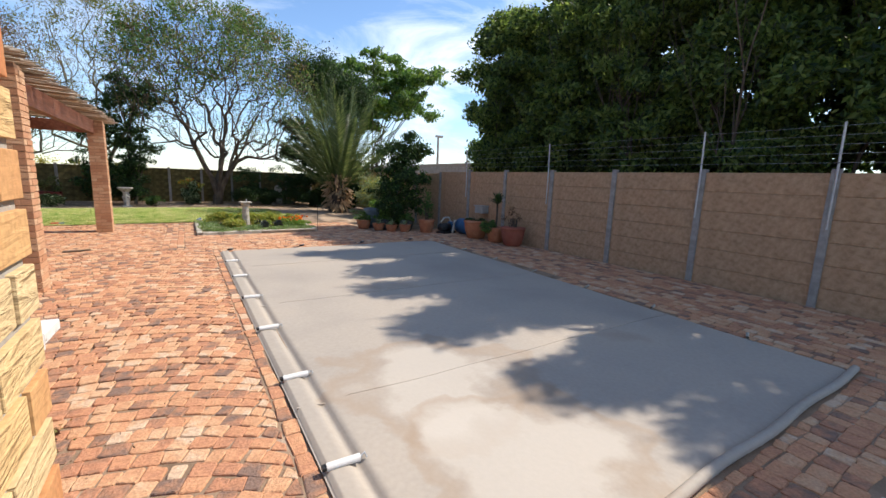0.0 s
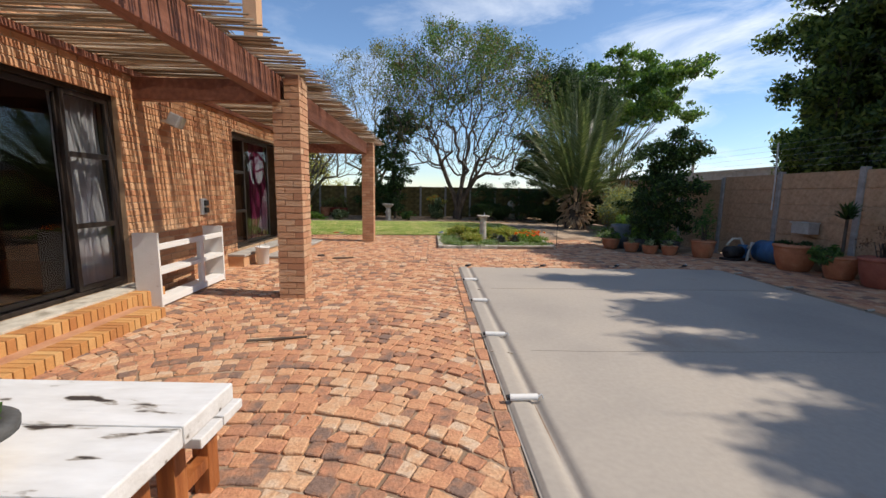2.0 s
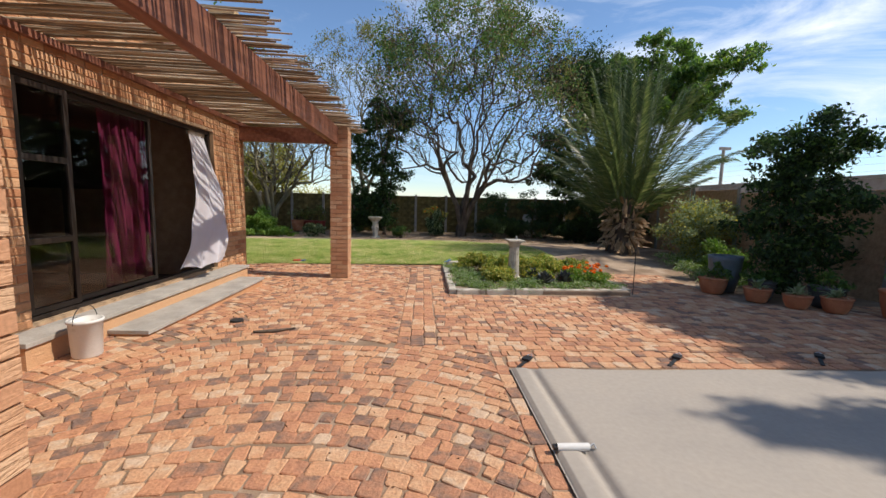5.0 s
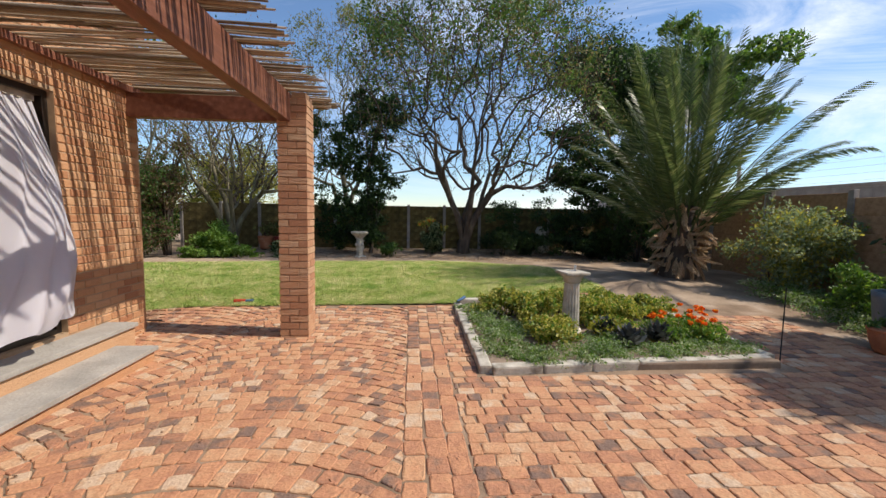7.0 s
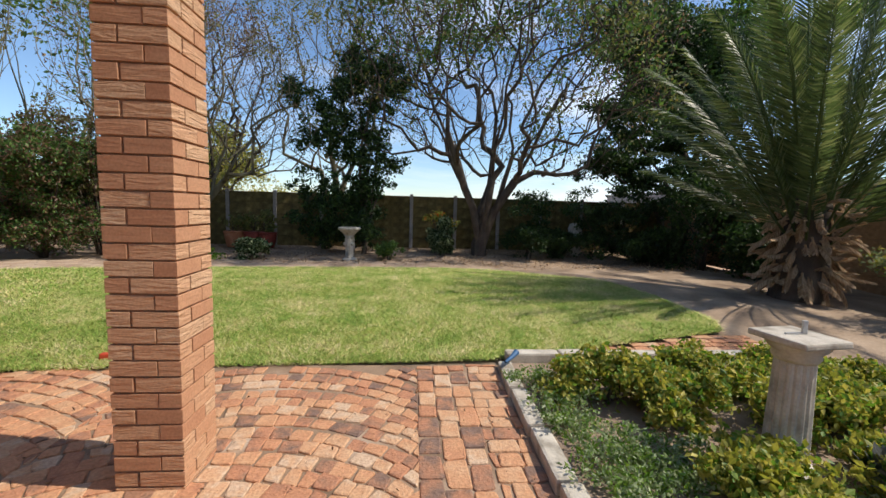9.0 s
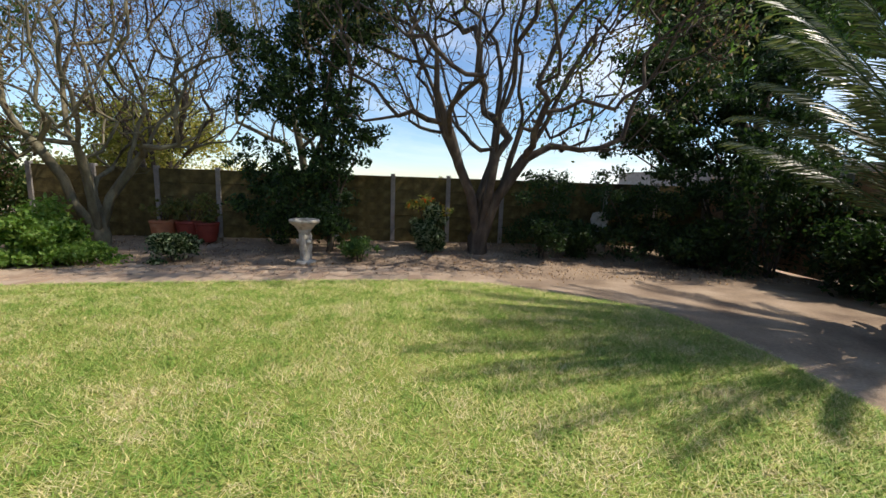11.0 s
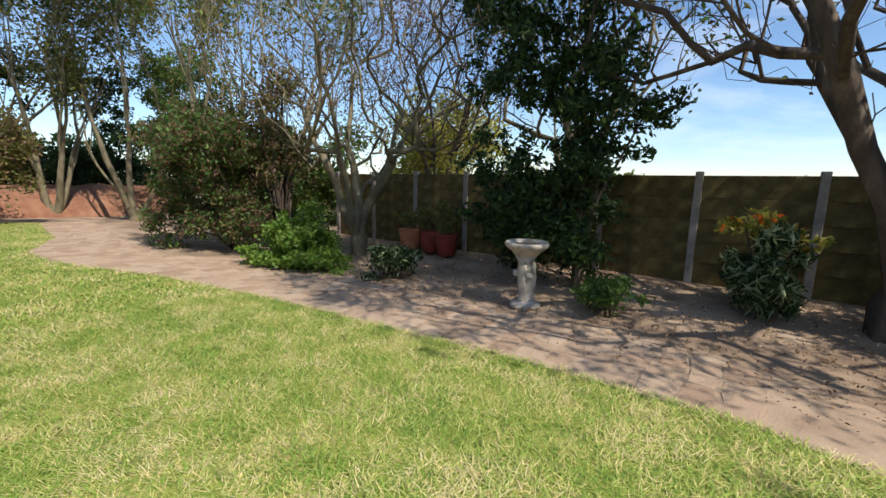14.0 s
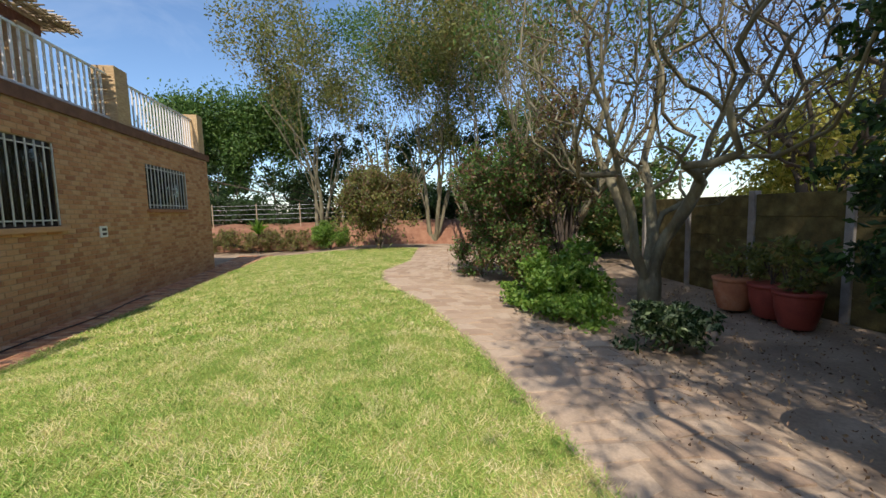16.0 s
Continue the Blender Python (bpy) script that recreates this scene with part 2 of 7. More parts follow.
M_LEAF_OLIVE = leafy("leaf_olive", [(0.0, (0.08, 0.1, 0.03)), (0.5, (0.15, 0.17, 0.045)), (0.85, (0.23, 0.23, 0.07)), (1.0, (0.27, 0.18, 0.07))], 0.35)
M_LEAF_BROWN = leafy("leaf_brown", [(0.0, (0.08, 0.045, 0.025)), (0.5, (0.15, 0.085, 0.05)), (1.0, (0.24, 0.16, 0.09))], 0.3)
M_LEAF_YEL = leafy("leaf_yellowgreen", [(0.0, (0.16, 0.19, 0.035)), (0.5, (0.35, 0.35, 0.07)), (1.0, (0.58, 0.5, 0.13))], 0.35)
M_LEAF_GREY = leafy("leaf_greygreen", [(0.0, (0.16, 0.21, 0.1)), (0.5, (0.27, 0.34, 0.17)), (1.0, (0.42, 0.47, 0.28))], 0.3)
M_PALM = leafy("palm_leaflet", [(0.0, (0.04, 0.06, 0.02)), (0.6, (0.085, 0.12, 0.04)), (1.0, (0.18, 0.2, 0.08))], 0.35, 0.35)
M_WHITE = surface("worn_white_paint", [(0.29, (0.09, 0.07, 0.055)), (0.32, (0.5, 0.45, 0.38)), (0.37, (0.66, 0.65, 0.62)), (0.8, (0.72, 0.71, 0.69))], 5, 0.55, 0.2, 50, stretch=(1, 0.25, 1), stain=0.12)
M_TABLE = surface("chipped_white_paint", [(0.33, (0.05, 0.04, 0.035)), (0.355, (0.32, 0.29, 0.25)), (0.38, (0.6, 0.59, 0.57)), (0.8, (0.7, 0.7, 0.69))], 13, 0.6, 0.3, 40, stretch=(0.3, 1, 1), stain=0.2)
M_TERRA = surface("terracotta", [(0.3, (0.36, 0.13, 0.065)), (0.55, (0.46, 0.18, 0.085)), (0.78, (0.52, 0.28, 0.17))], 5, 0.85, 0.3, 60)
M_STONE = surface("pale_cast_stone", [(0.3, (0.27, 0.24, 0.19)), (0.5, (0.48, 0.44, 0.37)), (0.75, (0.6, 0.56, 0.48))], 7, 0.85, 0.4, 60)
M_FRAME = surface("bronze_aluminium", [(0.3, (0.02, 0.014, 0.011)), (0.7, (0.032, 0.024, 0.02))], 5, 0.35, 0.05, 60, spec=0.5)
# near-black tones: the shade inside the rooms is put into the colour
M_ROOM_SHADE = surface("room_shade", [(0.3, (0.03, 0.02, 0.017)), (0.7, (0.05, 0.036, 0.03))], 1.5, 0.9, 0.0, 30)

M_BEAM_DULL = surface("brown_edge", [(0.3, (0.12, 0.06, 0.04)), (0.7, (0.2, 0.1, 0.065))], 5, 0.8, 0.2, 40)
M_STEEL = surface("pale_painted_steel", [(0.3, (0.5, 0.48, 0.45)), (0.7, (0.66, 0.64, 0.6))], 9, 0.5, 0.1, 50)
M_GALV = surface("galvanised_steel", [(0.3, (0.4, 0.41, 0.42)), (0.7, (0.55, 0.56, 0.57))], 9, 0.45, 0.1, 50, metal=0.6)
M_PIER = surface("tan_pier_brick", [(0.3, (0.38, 0.25, 0.13)), (0.55, (0.5, 0.35, 0.19)), (0.75, (0.57, 0.43, 0.26))], 9, 0.9, 0.6, 60, stretch=(1, 1, 5))
M_BLACK = surface("black_plastic", [(0.3, (0.015, 0.015, 0.016)), (0.7, (0.035, 0.034, 0.033))], 9, 0.5, 0.1, 50)
M_BLUE = surface("blue_plastic", [(0.3, (0.03, 0.09, 0.2)), (0.7, (0.06, 0.15, 0.28))], 6, 0.5, 0.1, 50)
M_RED = surface("red_plastic", [(0.3, (0.5, 0.06, 0.03)), (0.7, (0.6, 0.1, 0.05))], 6, 0.5, 0.1, 50)
M_REDPOT = surface("red_glazed_pot", [(0.3, (0.2, 0.035, 0.025)), (0.7, (0.32, 0.06, 0.04))], 6, 0.5, 0.2, 50)
M_VARNISH = surface("varnished_wood", [(0.25, (0.17, 0.05, 0.018)), (0.55, (0.32, 0.11, 0.035)), (0.8, (0.45, 0.19, 0.07))], 6, 0.4, 0.25, 60, stretch=(4, 4, 0.5))
M_YELLOW = surface("mustard_glaze", [(0.3, (0.42, 0.2, 0.02)), (0.7, (0.58, 0.32, 0.04))], 7, 0.35, 0.15, 50)
M_SLATE = surface("dark_rim_glaze", [(0.3, (0.06, 0.06, 0.058)), (0.7, (0.12, 0.115, 0.11))], 9, 0.6, 0.2, 60)
M_CURTAIN = leafy("sheer_curtain", [(0.0, (0.72, 0.7, 0.76)), (1.0, (0.8, 0.78, 0.83))], 0.45, 0.8)
M_PURPLE = leafy("magenta_curtain", [(0.0, (0.2, 0.012, 0.07)), (1.0, (0.26, 0.02, 0.09))], 0.2, 0.8)
M_ORANGE = leafy("orange_petals", [(0.0, (0.7, 0.09, 0.01)), (0.6, (0.85, 0.2, 0.02)), (1.0, (0.9, 0.42, 0.03))], 0.3)
M_PINK = leafy("pale_petals", [(0.0, (0.6, 0.4, 0.36)), (1.0, (0.8, 0.68, 0.6))], 0.3)
M_SUCC = leafy("succulent_bluegreen", [(0.0, (0.2, 0.28, 0.21)), (0.5, (0.32, 0.42, 0.32)), (1.0, (0.48, 0.48, 0.38))], 0.12, 0.45)
M_DEAD = leafy("dry_frond", [(0.0, (0.3, 0.19, 0.1)), (0.5, (0.48, 0.34, 0.2)), (1.0, (0.64, 0.5, 0.33))], 0.35, 0.8)
M_STEPBRICK = surface("golden_brick", [(0.0, (0.4, 0.17, 0.06)), (0.5, (0.52, 0.26, 0.09)), (1.0, (0.58, 0.34, 0.14))], 14, 0.85, 0.5, 90, pick="object", spread=0.5)
M_STEPTOP = surface("step_top_clay", [(0.3, (0.38, 0.18, 0.1)), (0.7, (0.5, 0.28, 0.16))], 6, 0.85, 0.3, 70)
M_REDCLAY = surface("red_brown_clay", [(0.3, (0.25, 0.07, 0.045)), (0.7, (0.36, 0.12, 0.075))], 5, 0.8, 0.3, 60)
M_BLUEGREY = surface("blue_grey_glaze", [(0.3, (0.1, 0.13, 0.15)), (0.7, (0.17, 0.2, 0.22))], 5, 0.45, 0.2, 60)
M_SLATELEAF = leafy("dark_succulent_leaf", [(0.0, (0.04, 0.045, 0.045)), (1.0, (0.11, 0.12, 0.11))], 0.05)
M_BANK = surface("red_earth_bank", [(0.3, (0.2, 0.09, 0.055)), (0.7, (0.3, 0.16, 0.1))], 3, 0.95, 0.6, 30)


def glass_mat():
    m, n, l, b = tree_of("window_glass")
    tr, gl, ms = n.new("ShaderNodeBsdfTransparent"), n.new("ShaderNodeBsdfGlossy"), n.new("ShaderNodeMixShader")
    tr.inputs[0].default_value = (0.72, 0.74, 0.73, 1)
    gl.inputs["Roughness"].default_value = 0.02
    lw = n.new("ShaderNodeLayerWeight"); lw.inputs["Blend"].default_value = 0.5
    pw = n.new("ShaderNodeMath"); pw.operation = "POWER"; pw.inputs[1].default_value = 4.0
    ad = n.new("ShaderNodeMath"); ad.operation = "MULTIPLY_ADD"; ad.inputs[1].default_value = 0.5; ad.inputs[2].default_value = 0.045
    l.new(lw.outputs["Facing"], pw.inputs[0]); l.new(pw.outputs[0], ad.inputs[0]); l.new(ad.outputs[0], ms.inputs[0]); l.new(tr.outputs[0], ms.inputs[1]); l.new(gl.outputs[0], ms.inputs[2])
    l.new(ms.outputs[0], n["Material Output"].inputs["Surface"])
    return m


M_GLASS = glass_mat()

# ---- building helpers ----
rng = np.random.default_rng(7)
rnd = random.Random(3)


def gz(x, y):
    """Height of the ground."""
    return float(np.interp(y, [11, 13.5, 15.5, 17, 19.5, 22, 23, 24.5, 26], [0, -0.08, -0.04, 0.08, 0.14, 0.05, 0.0, 0.06, 0.16]))


def link(name, me, material, parent=None, label=""):
    me.materials.append(material)
    ob = new(name, me)
    if parent is not None:
        ob.parent = parent
    if label:
        ob["label"] = label
    return ob


def part(name, bm, material, parent=None, label="", smooth=False):
    me = bpy.data.meshes.new(name)
    bmesh.ops.recalc_face_normals(bm, faces=bm.faces)
    if smooth:
        for f in bm.faces:
            f.smooth = True
    bm.to_mesh(me)
    bm.free()
    return link(name, me, material, parent, label)


def raw(name, verts, faces, material, parent=None, label="", smooth=False):
    """A mesh from arrays: verts (n, 3), faces (m, 3 or 4)."""
    v = np.asarray(verts, dtype=np.float32)
    f = np.asarray(faces, dtype=np.int32)
    me = bpy.data.meshes.new(name)
    me.vertices.add(len(v)); me.vertices.foreach_set("co", v.ravel())
    k = f.shape[1]
    me.loops.add(f.size); me.loops.foreach_set("vertex_index", f.ravel())
    me.polygons.add(len(f)); me.polygons.foreach_set("loop_start", np.arange(len(f), dtype=np.int32) * k)
    me.polygons.foreach_set("use_smooth", np.full(len(f), smooth, dtype=bool))
    me.update(calc_edges=True)
    return link(name, me, material, parent, label)


def thing(name, label, category, at=(0, 0, 0), rz=0.0, group="", kind=""):
    e = new(name)
    e.matrix_world = pose(*at, 0, 0, rz)
    return tagged(e, label, category, group, kind)


def box(bm, lo, hi, bevel=0.0, rz=0.0, m=None):
    c = [(a + b) / 2 for a, b in zip(lo, hi)]
    s = [abs(b - a) for a, b in zip(lo, hi)]
    mm = pose(*c, 0, 0, rz) @ Matrix.Diagonal((*s, 1))
    r = bmesh.ops.create_cube(bm, size=1.0, matrix=(m @ mm) if m else mm)
    if bevel:
        es = list({e for v in r["verts"] for e in v.link_edges})
        bmesh.ops.bevel(bm, geom=es, offset=bevel, segments=2, affect="EDGES", profile=0.6)
    return r


def boxpart(name, lo, hi, material, parent=None, label="", bevel=0.0, rz=0.0):
    bm = bmesh.new()
    box(bm, lo, hi, bevel, rz)
    return part(name, bm, material, parent, label)


def lathe(bm, profile, seg=24, at=(0, 0, 0), wob=0.0):
    """Turns (radius, height) pairs round the z axis."""
    rings = []
    for r, z in profile:
        ring = []
        for k in range(seg):
            a = 2 * math.pi * k / seg
            rr = r * (1 + wob * math.sin(3 * a + z * 5))
            ring.append(bm.verts.new((at[0] + rr * math.cos(a), at[1] + rr * math.sin(a), at[2] + z)))
        rings.append(ring)
    for a, b in zip(rings, rings[1:]):
        for k in range(seg):
            bm.faces.new((a[k], a[(k + 1) % seg], b[(k + 1) % seg], b[k]))
    if profile[0][0] > 1e-4:
        bm.faces.new(rings[0][::-1])
    if profile[-1][0] > 1e-4:
        bm.faces.new(rings[-1])


class Tubes:
    """Collects tapered tubes along polylines into one mesh."""
    def __init__(self, sides=6):
        self.v, self.f, self.n, self.s = [], [], 0, sides

    def add(self, pts, radii):
        s = self.s
        pts = [Vector(p) for p in pts]
        for i, (p, r) in enumerate(zip(pts, radii)):
            d = (pts[min(i + 1, len(pts) - 1)] - pts[max(i - 1, 0)]).normalized()
            u = d.cross(Vector((0.31, 0.52, 0.79))).normalized()
            w = d.cross(u)
            for k in range(s):
                a = 2 * math.pi * k / s
                q = p + (u * math.cos(a) + w * math.sin(a)) * r
                self.v.append((q.x, q.y, q.z))
        for i in range(len(pts) - 1):
            b = self.n + i * s
            for k in range(s):
                k2 = (k + 1) % s
                self.f.append((b + k, b + k2, b + s + k2, b + s + k))
        self.n += len(pts) * s

    def done(self, name, material, parent, label=""):
        return raw(name, self.v, self.f, material, parent, label, smooth=True)


def leaf_mesh(name, centres, size, material, parent, droop=0.3, aspect=0.45, label=""):
    """One diamond-shaped leaf at each centre, turned at random."""
    c = np.asarray(centres, dtype=np.float64)
    n = len(c)
    d = rng.normal(size=(n, 3)); d[:, 2] -= droop
    d /= np.linalg.norm(d, axis=1)[:, None]
    e = rng.normal(size=(n, 3)); e[:, 2] *= 0.6
    w = np.cross(d, e); w /= np.linalg.norm(w, axis=1)[:, None] + 1e-9
    nn = np.cross(d, w)
    L = size * rng.uniform(0.6, 1.3, n)[:, None]
    p0, p2 = c - d * L * 0.5, c + d * L * 0.5
    mid = c + nn * L * 0.08
    p1, p3 = mid - w * L * aspect * 0.5, mid + w * L * aspect * 0.5
    v = np.stack([p0, p1, p2, p3], axis=1).reshape(-1, 3)
    f = np.arange(4 * n).reshape(-1, 4)
    return raw(name, v, f, material, parent, label)


def clump_points(blobs, n, shell=0.55):
    """Leaf places in ellipsoid clumps (x, y, z, rx, ry, rz), denser near the skin."""
    b = np.asarray(blobs, dtype=np.float64)
    wgt = (b[:, 3] * b[:, 4] * b[:, 5]) ** (2 / 3)
    k = rng.choice(len(b), n, p=wgt / wgt.sum())
    d = rng.normal(size=(n, 3)); d /= np.linalg.norm(d, axis=1)[:, None]
    r = rng.uniform(0, 1, n) ** (1 - shell) * rng.uniform(0.75, 1.12, n)
    return b[k, :3] + d * r[:, None] * b[k, 3:6]


def grow(tubes, tips, p, d, length, r, depth, spread=0.5, up=0.12, kids=(2, 3), shrink=0.74, wiggle=0.18, rn=rnd, twigs=0):
    """Grows a limb and its branches; the ends go into tips as (point, level)."""
    p, d = Vector(p), Vector(d).normalized()
    pts, rad = [p.copy()], [r]
    steps = 4 if depth > 1 else 3
    for i in range(steps):
        d = (d + Vector((rn.uniform(-1, 1), rn.uniform(-1, 1), rn.uniform(-0.6, 0.9))) * wiggle + Vector((0, 0, up * 0.5))).normalized()
        p = p + d * length / steps
        pts.append(p.copy()); rad.append(r * (1 - 0.42 * (i + 1) / steps))
        if depth <= 2:
            tips.append((p.copy(), depth))
    tubes.add(pts, rad)
    if depth <= 0:
        return
    if twigs and 3 <= depth <= 4:
        for q, qr in zip(pts[1:], rad[1:]):
            for k in range(twigs):
                a = Vector((rn.uniform(-1, 1), rn.uniform(-1, 1), rn.uniform(-0.35, 0.6))).normalized()
                grow(tubes, tips, q, (d * 0.35 + a).normalized(), length * rn.uniform(0.3, 0.5), max(0.008, qr * 0.25), 2, 0.7, up, (2, 3), 0.75, 0.22, rn)
    for k in range(rn.randint(*kids)):
        a = Vector((rn.uniform(-1, 1), rn.uniform(-1, 1), rn.uniform(-0.5, 0.8)))
        nd = (d + a * spread + Vector((0, 0, up))).normalized()
        q = pts[-1] if k < 2 else pts[rn.randint(1, len(pts) - 1)]
        grow(tubes, tips, q, nd, length * shrink * rn.uniform(0.8, 1.15), rad[-1] * (0.85 if k == 0 else 0.68), depth - 1, spread, up, kids, shrink, wiggle, rn, twigs)


def grass_mat():
    m, n, l, b = tree_of("lawn_grass")
    geo = n.new("ShaderNodeNewGeometry")
    nz = n.new("ShaderNodeTexNoise")
    nz.inputs["Scale"].default_value, nz.inputs["Detail"].default_value, nz.inputs["Roughness"].default_value = 2.6, 6, 0.65
    l.new(geo.outputs["Position"], nz.inputs["Vector"])
    a = n.new("ShaderNodeMath"); a.operation = "MULTIPLY_ADD"; a.inputs[1].default_value = 0.5
    l.new(geo.outputs["Random Per Island"], a.inputs[0]); l.new(nz.outputs[0], a.inputs[2])
    r = ramp(n, [(0.36, (0.1, 0.22, 0.026)), (0.56, (0.235, 0.4, 0.06)), (0.78, (0.42, 0.5, 0.125)), (0.93, (0.76, 0.65, 0.3)), (1.0, (0.8, 0.7, 0.42))])
    l.new(a.outputs[0], r.inputs[0]); l.new(r.outputs[0], b.inputs["Base Color"])
    b.inputs["Roughness"].default_value = 0.55
    tr = n.new("ShaderNodeBsdfTranslucent"); l.new(r.outputs[0], tr.inputs[0])
    ms = n.new("ShaderNodeMixShader"); ms.inputs[0].default_value = 0.25
    l.new(b.outputs[0], ms.inputs[1]); l.new(tr.outputs[0], ms.inputs[2]); l.new(ms.outputs[0], n["Material Output"].inputs["Surface"])
    return m


M_GRASS = grass_mat()

# ---- ground ----
def sheet(name, x0, x1, y0, y1, nx, ny, material, lift=0.0, fn=gz, label="", category="ground"):
    xs, ys = np.linspace(x0, x1, nx), np.linspace(y0, y1, ny)
    v = [(x, y, fn(x, y) + lift) for y in ys for x in xs]
    f = [(j * nx + i, j * nx + i + 1, (j + 1) * nx + i + 1, (j + 1) * nx + i) for j in range(ny - 1) for i in range(nx - 1)]
    ob = raw(name, v, f, material, smooth=True)
    return tagged(ob, label, category, kind="structure")


def far(x, y):
    return gz(x, y) - 0.03 if -25 < x < 14 and -6 < y < 30 else -0.3


gx = [-900, -300, -80, -30] + list(np.arange(-24, 13.1, 0.75)) + [18, 40, 120, 400, 900]
gy = [-900, -300, -60, -12] + list(np.arange(-5, 29.1, 0.5)) + [35, 60, 120, 300, 900]
soil_bump = lambda x, y: far(x, y) + (0.03 * noise.noise((x * 1.3, y * 1.3, 0)) if 14 < y < 27 else 0)
gv = [(x, y, soil_bump(x, y)) for y in gy for x in gx]
nx = len(gx)
gf = [(j * nx + i, j * nx + i + 1, (j + 1) * nx + i + 1, (j + 1) * nx + i) for j in range(len(gy) - 1) for i in range(nx - 1)]
ground = tagged(raw("ground", gv, gf, M_SAND, smooth=True), "sandy brown garden soil with dry leaf litter", "ground", kind="structure")

patio_bed = sheet("patio", -3.9, 8.05, -1.5, 16.0, 8, 60, M_JOINT, -0.005, label="sandy bed of the clay paver patio", category="patio")

# ---- pool ----
def cover_z(x, y):
    edge = min(x - 0.58, 5.5 + 0.06 * (y - 1) - x, y - 0.95, 9.8 - y)
    valley = -0.034 * math.exp(-((x - 0.78) / 0.035) ** 2)
    return 0.035 + 0.012 * noise.noise((x * 0.8, y * 0.8, 3)) + valley - (0.025 if edge < 0.02 else 0)


cv, cf = [], []
cnx, cny = 90, 120
for j in range(cny + 1):
    for i in range(cnx + 1):
        u, w = i / cnx, j / cny
        y = 0.95 + 8.85 * w + 0.012 * math.sin(u * 23)
        xr = 5.42 + 0.055 * (y - 1)
        x = 0.58 + 0.6 * u / 0.4 if u < 0.4 else 1.18 + (xr - 1.18) * (u - 0.4) / 0.6
        z = cover_z(x, y)
        if j == 0 or j == cny or i == cnx:
            z = 0.004
        cv.append((x, y, z))
cf = [(j * (cnx + 1) + i, j * (cnx + 1) + i + 1, (j + 1) * (cnx + 1) + i + 1, (j + 1) * (cnx + 1) + i) for j in range(cny) for i in range(cnx)]
pool_cover = thing("pool_cover", "grey sun-bleached fabric cover stretched over the swimming pool", "pool cover")
for j0, j1 in ((0, 24), (24, 58), (58, 90), (90, 120)):
    w = cnx + 1
    vv = cv[j0 * w:(j1 + 1) * w]
    ff = [(j * w + i, j * w + i + 1, (j + 1) * w + i + 1, (j + 1) * w + i) for j in range(j1 - j0) for i in range(cnx)]
    raw("panel", vv, ff, M_COVER, pool_cover, "grey fabric panel", smooth=True)

# ---- house ----
house = thing("house", "face-brick house with sliding doors and a balcony above", "house", kind="structure")
ROOF = 3.05


def wall_with_holes(name, y0, y1, z0, z1, x0, x1, holes, material, parent):
    """A wall along y, from x0 to x1 in thickness, with rectangular holes (ya, yb, za, zb)."""
    bm = bmesh.new()
    ys = sorted({y0, y1, *[h[0] for h in holes], *[h[1] for h in holes]})
    for a, b in zip(ys, ys[1:]):
        hs = [h for h in holes if h[0] <= a and h[1] >= b]
        z = z0
        for h in sorted(hs, key=lambda q: q[2]):
            if h[2] > z:
                box(bm, (x0, a, z), (x1, b, h[2]))
            z = h[3]
        if z < z1:
            box(bm, (x0, a, z), (x1, b, z1))
    return part(name, bm, material, parent)


DOOR1 = (2.6, 7.2, 0.24, 2.6)
DOOR2 = (10.1, 13.55, 0.28, 2.62)
TOP = 3.55
front_wall = wall_with_holes("wall_front", 0.9, 14.7, -0.2, TOP, -4.12, -3.87, [DOOR1, DOOR2], M_MORTAR, house)
# the end wall runs along local +x from the front corner; its outer face is local y = 0, the house lies at local y > 0
END = pose(-3.87, 14.72, 0, 0, 0, 180 + math.degrees(math.atan2(1.2, 10.93)))
END_LEN = 11.1
WIN = [(1.7, 4.03, 1.6, 3.0), (7.0, 9.27, 1.92, 3.02)]
bm = bmesh.new()
xs = sorted({0.05, END_LEN, *[w[0] for w in WIN], *[w[1] for w in WIN]})
for a, b in zip(xs, xs[1:]):
    hs = [w for w in WIN if w[0] <= a and w[1] >= b]
    if hs:
        box(bm, (a, 0.0, -0.2), (b, 0.25, hs[0][2])); box(bm, (a, 0.0, hs[0][3]), (b, 0.25, TOP))
    else:
        box(bm, (a, 0.0, -0.2), (b, 0.25, TOP))
bm.transform(END)
end_wall = part("wall_end", bm, M_MORTAR, house)
bm = bmesh.new()
box(bm, (-14.6, 0.9, -0.2), (-14.4, 13.3, TOP)); box(bm, (-14.4, 0.9, -0.2), (-4.13, 1.1, TOP))
part("wall_rear", bm, M_MORTAR, house)
# unseen room shell, coloured near-black in place of the interior's shade
boxpart("floor_slab", (-14.3, 1.1, 0.1), (-4.13, 13.2, 0.2), M_ROOM_SHADE, house)
boxpart("ceiling_slab", (-14.3, 1.1, 2.75), (-4.13, 13.2, 2.85), M_ROOM_SHADE, house)
boxpart("room_divider", (-9.0, 9.0, 0.2), (-4.13, 9.12, 2.75), M_ROOM_SHADE, house)
boxpart("room_back", (-9.0, 1.1, 0.2), (-8.9, 13.2, 2.75), M_ROOM_SHADE, house)
bm = bmesh.new()
eave = [END @ Vector((-0.1, -0.06, 0)), END @ Vector((END_LEN + 0.1, -0.06, 0)), Vector((-14.9, 0.8, 0)), Vector((-3.78, 0.8, 0))]
lower, upper_ring = [bm.verts.new((q.x, q.y, TOP)) for q in eave], [bm.verts.new((q.x, q.y, TOP + 0.2)) for q in eave]
bm.faces.new(lower); bm.faces.new(upper_ring)
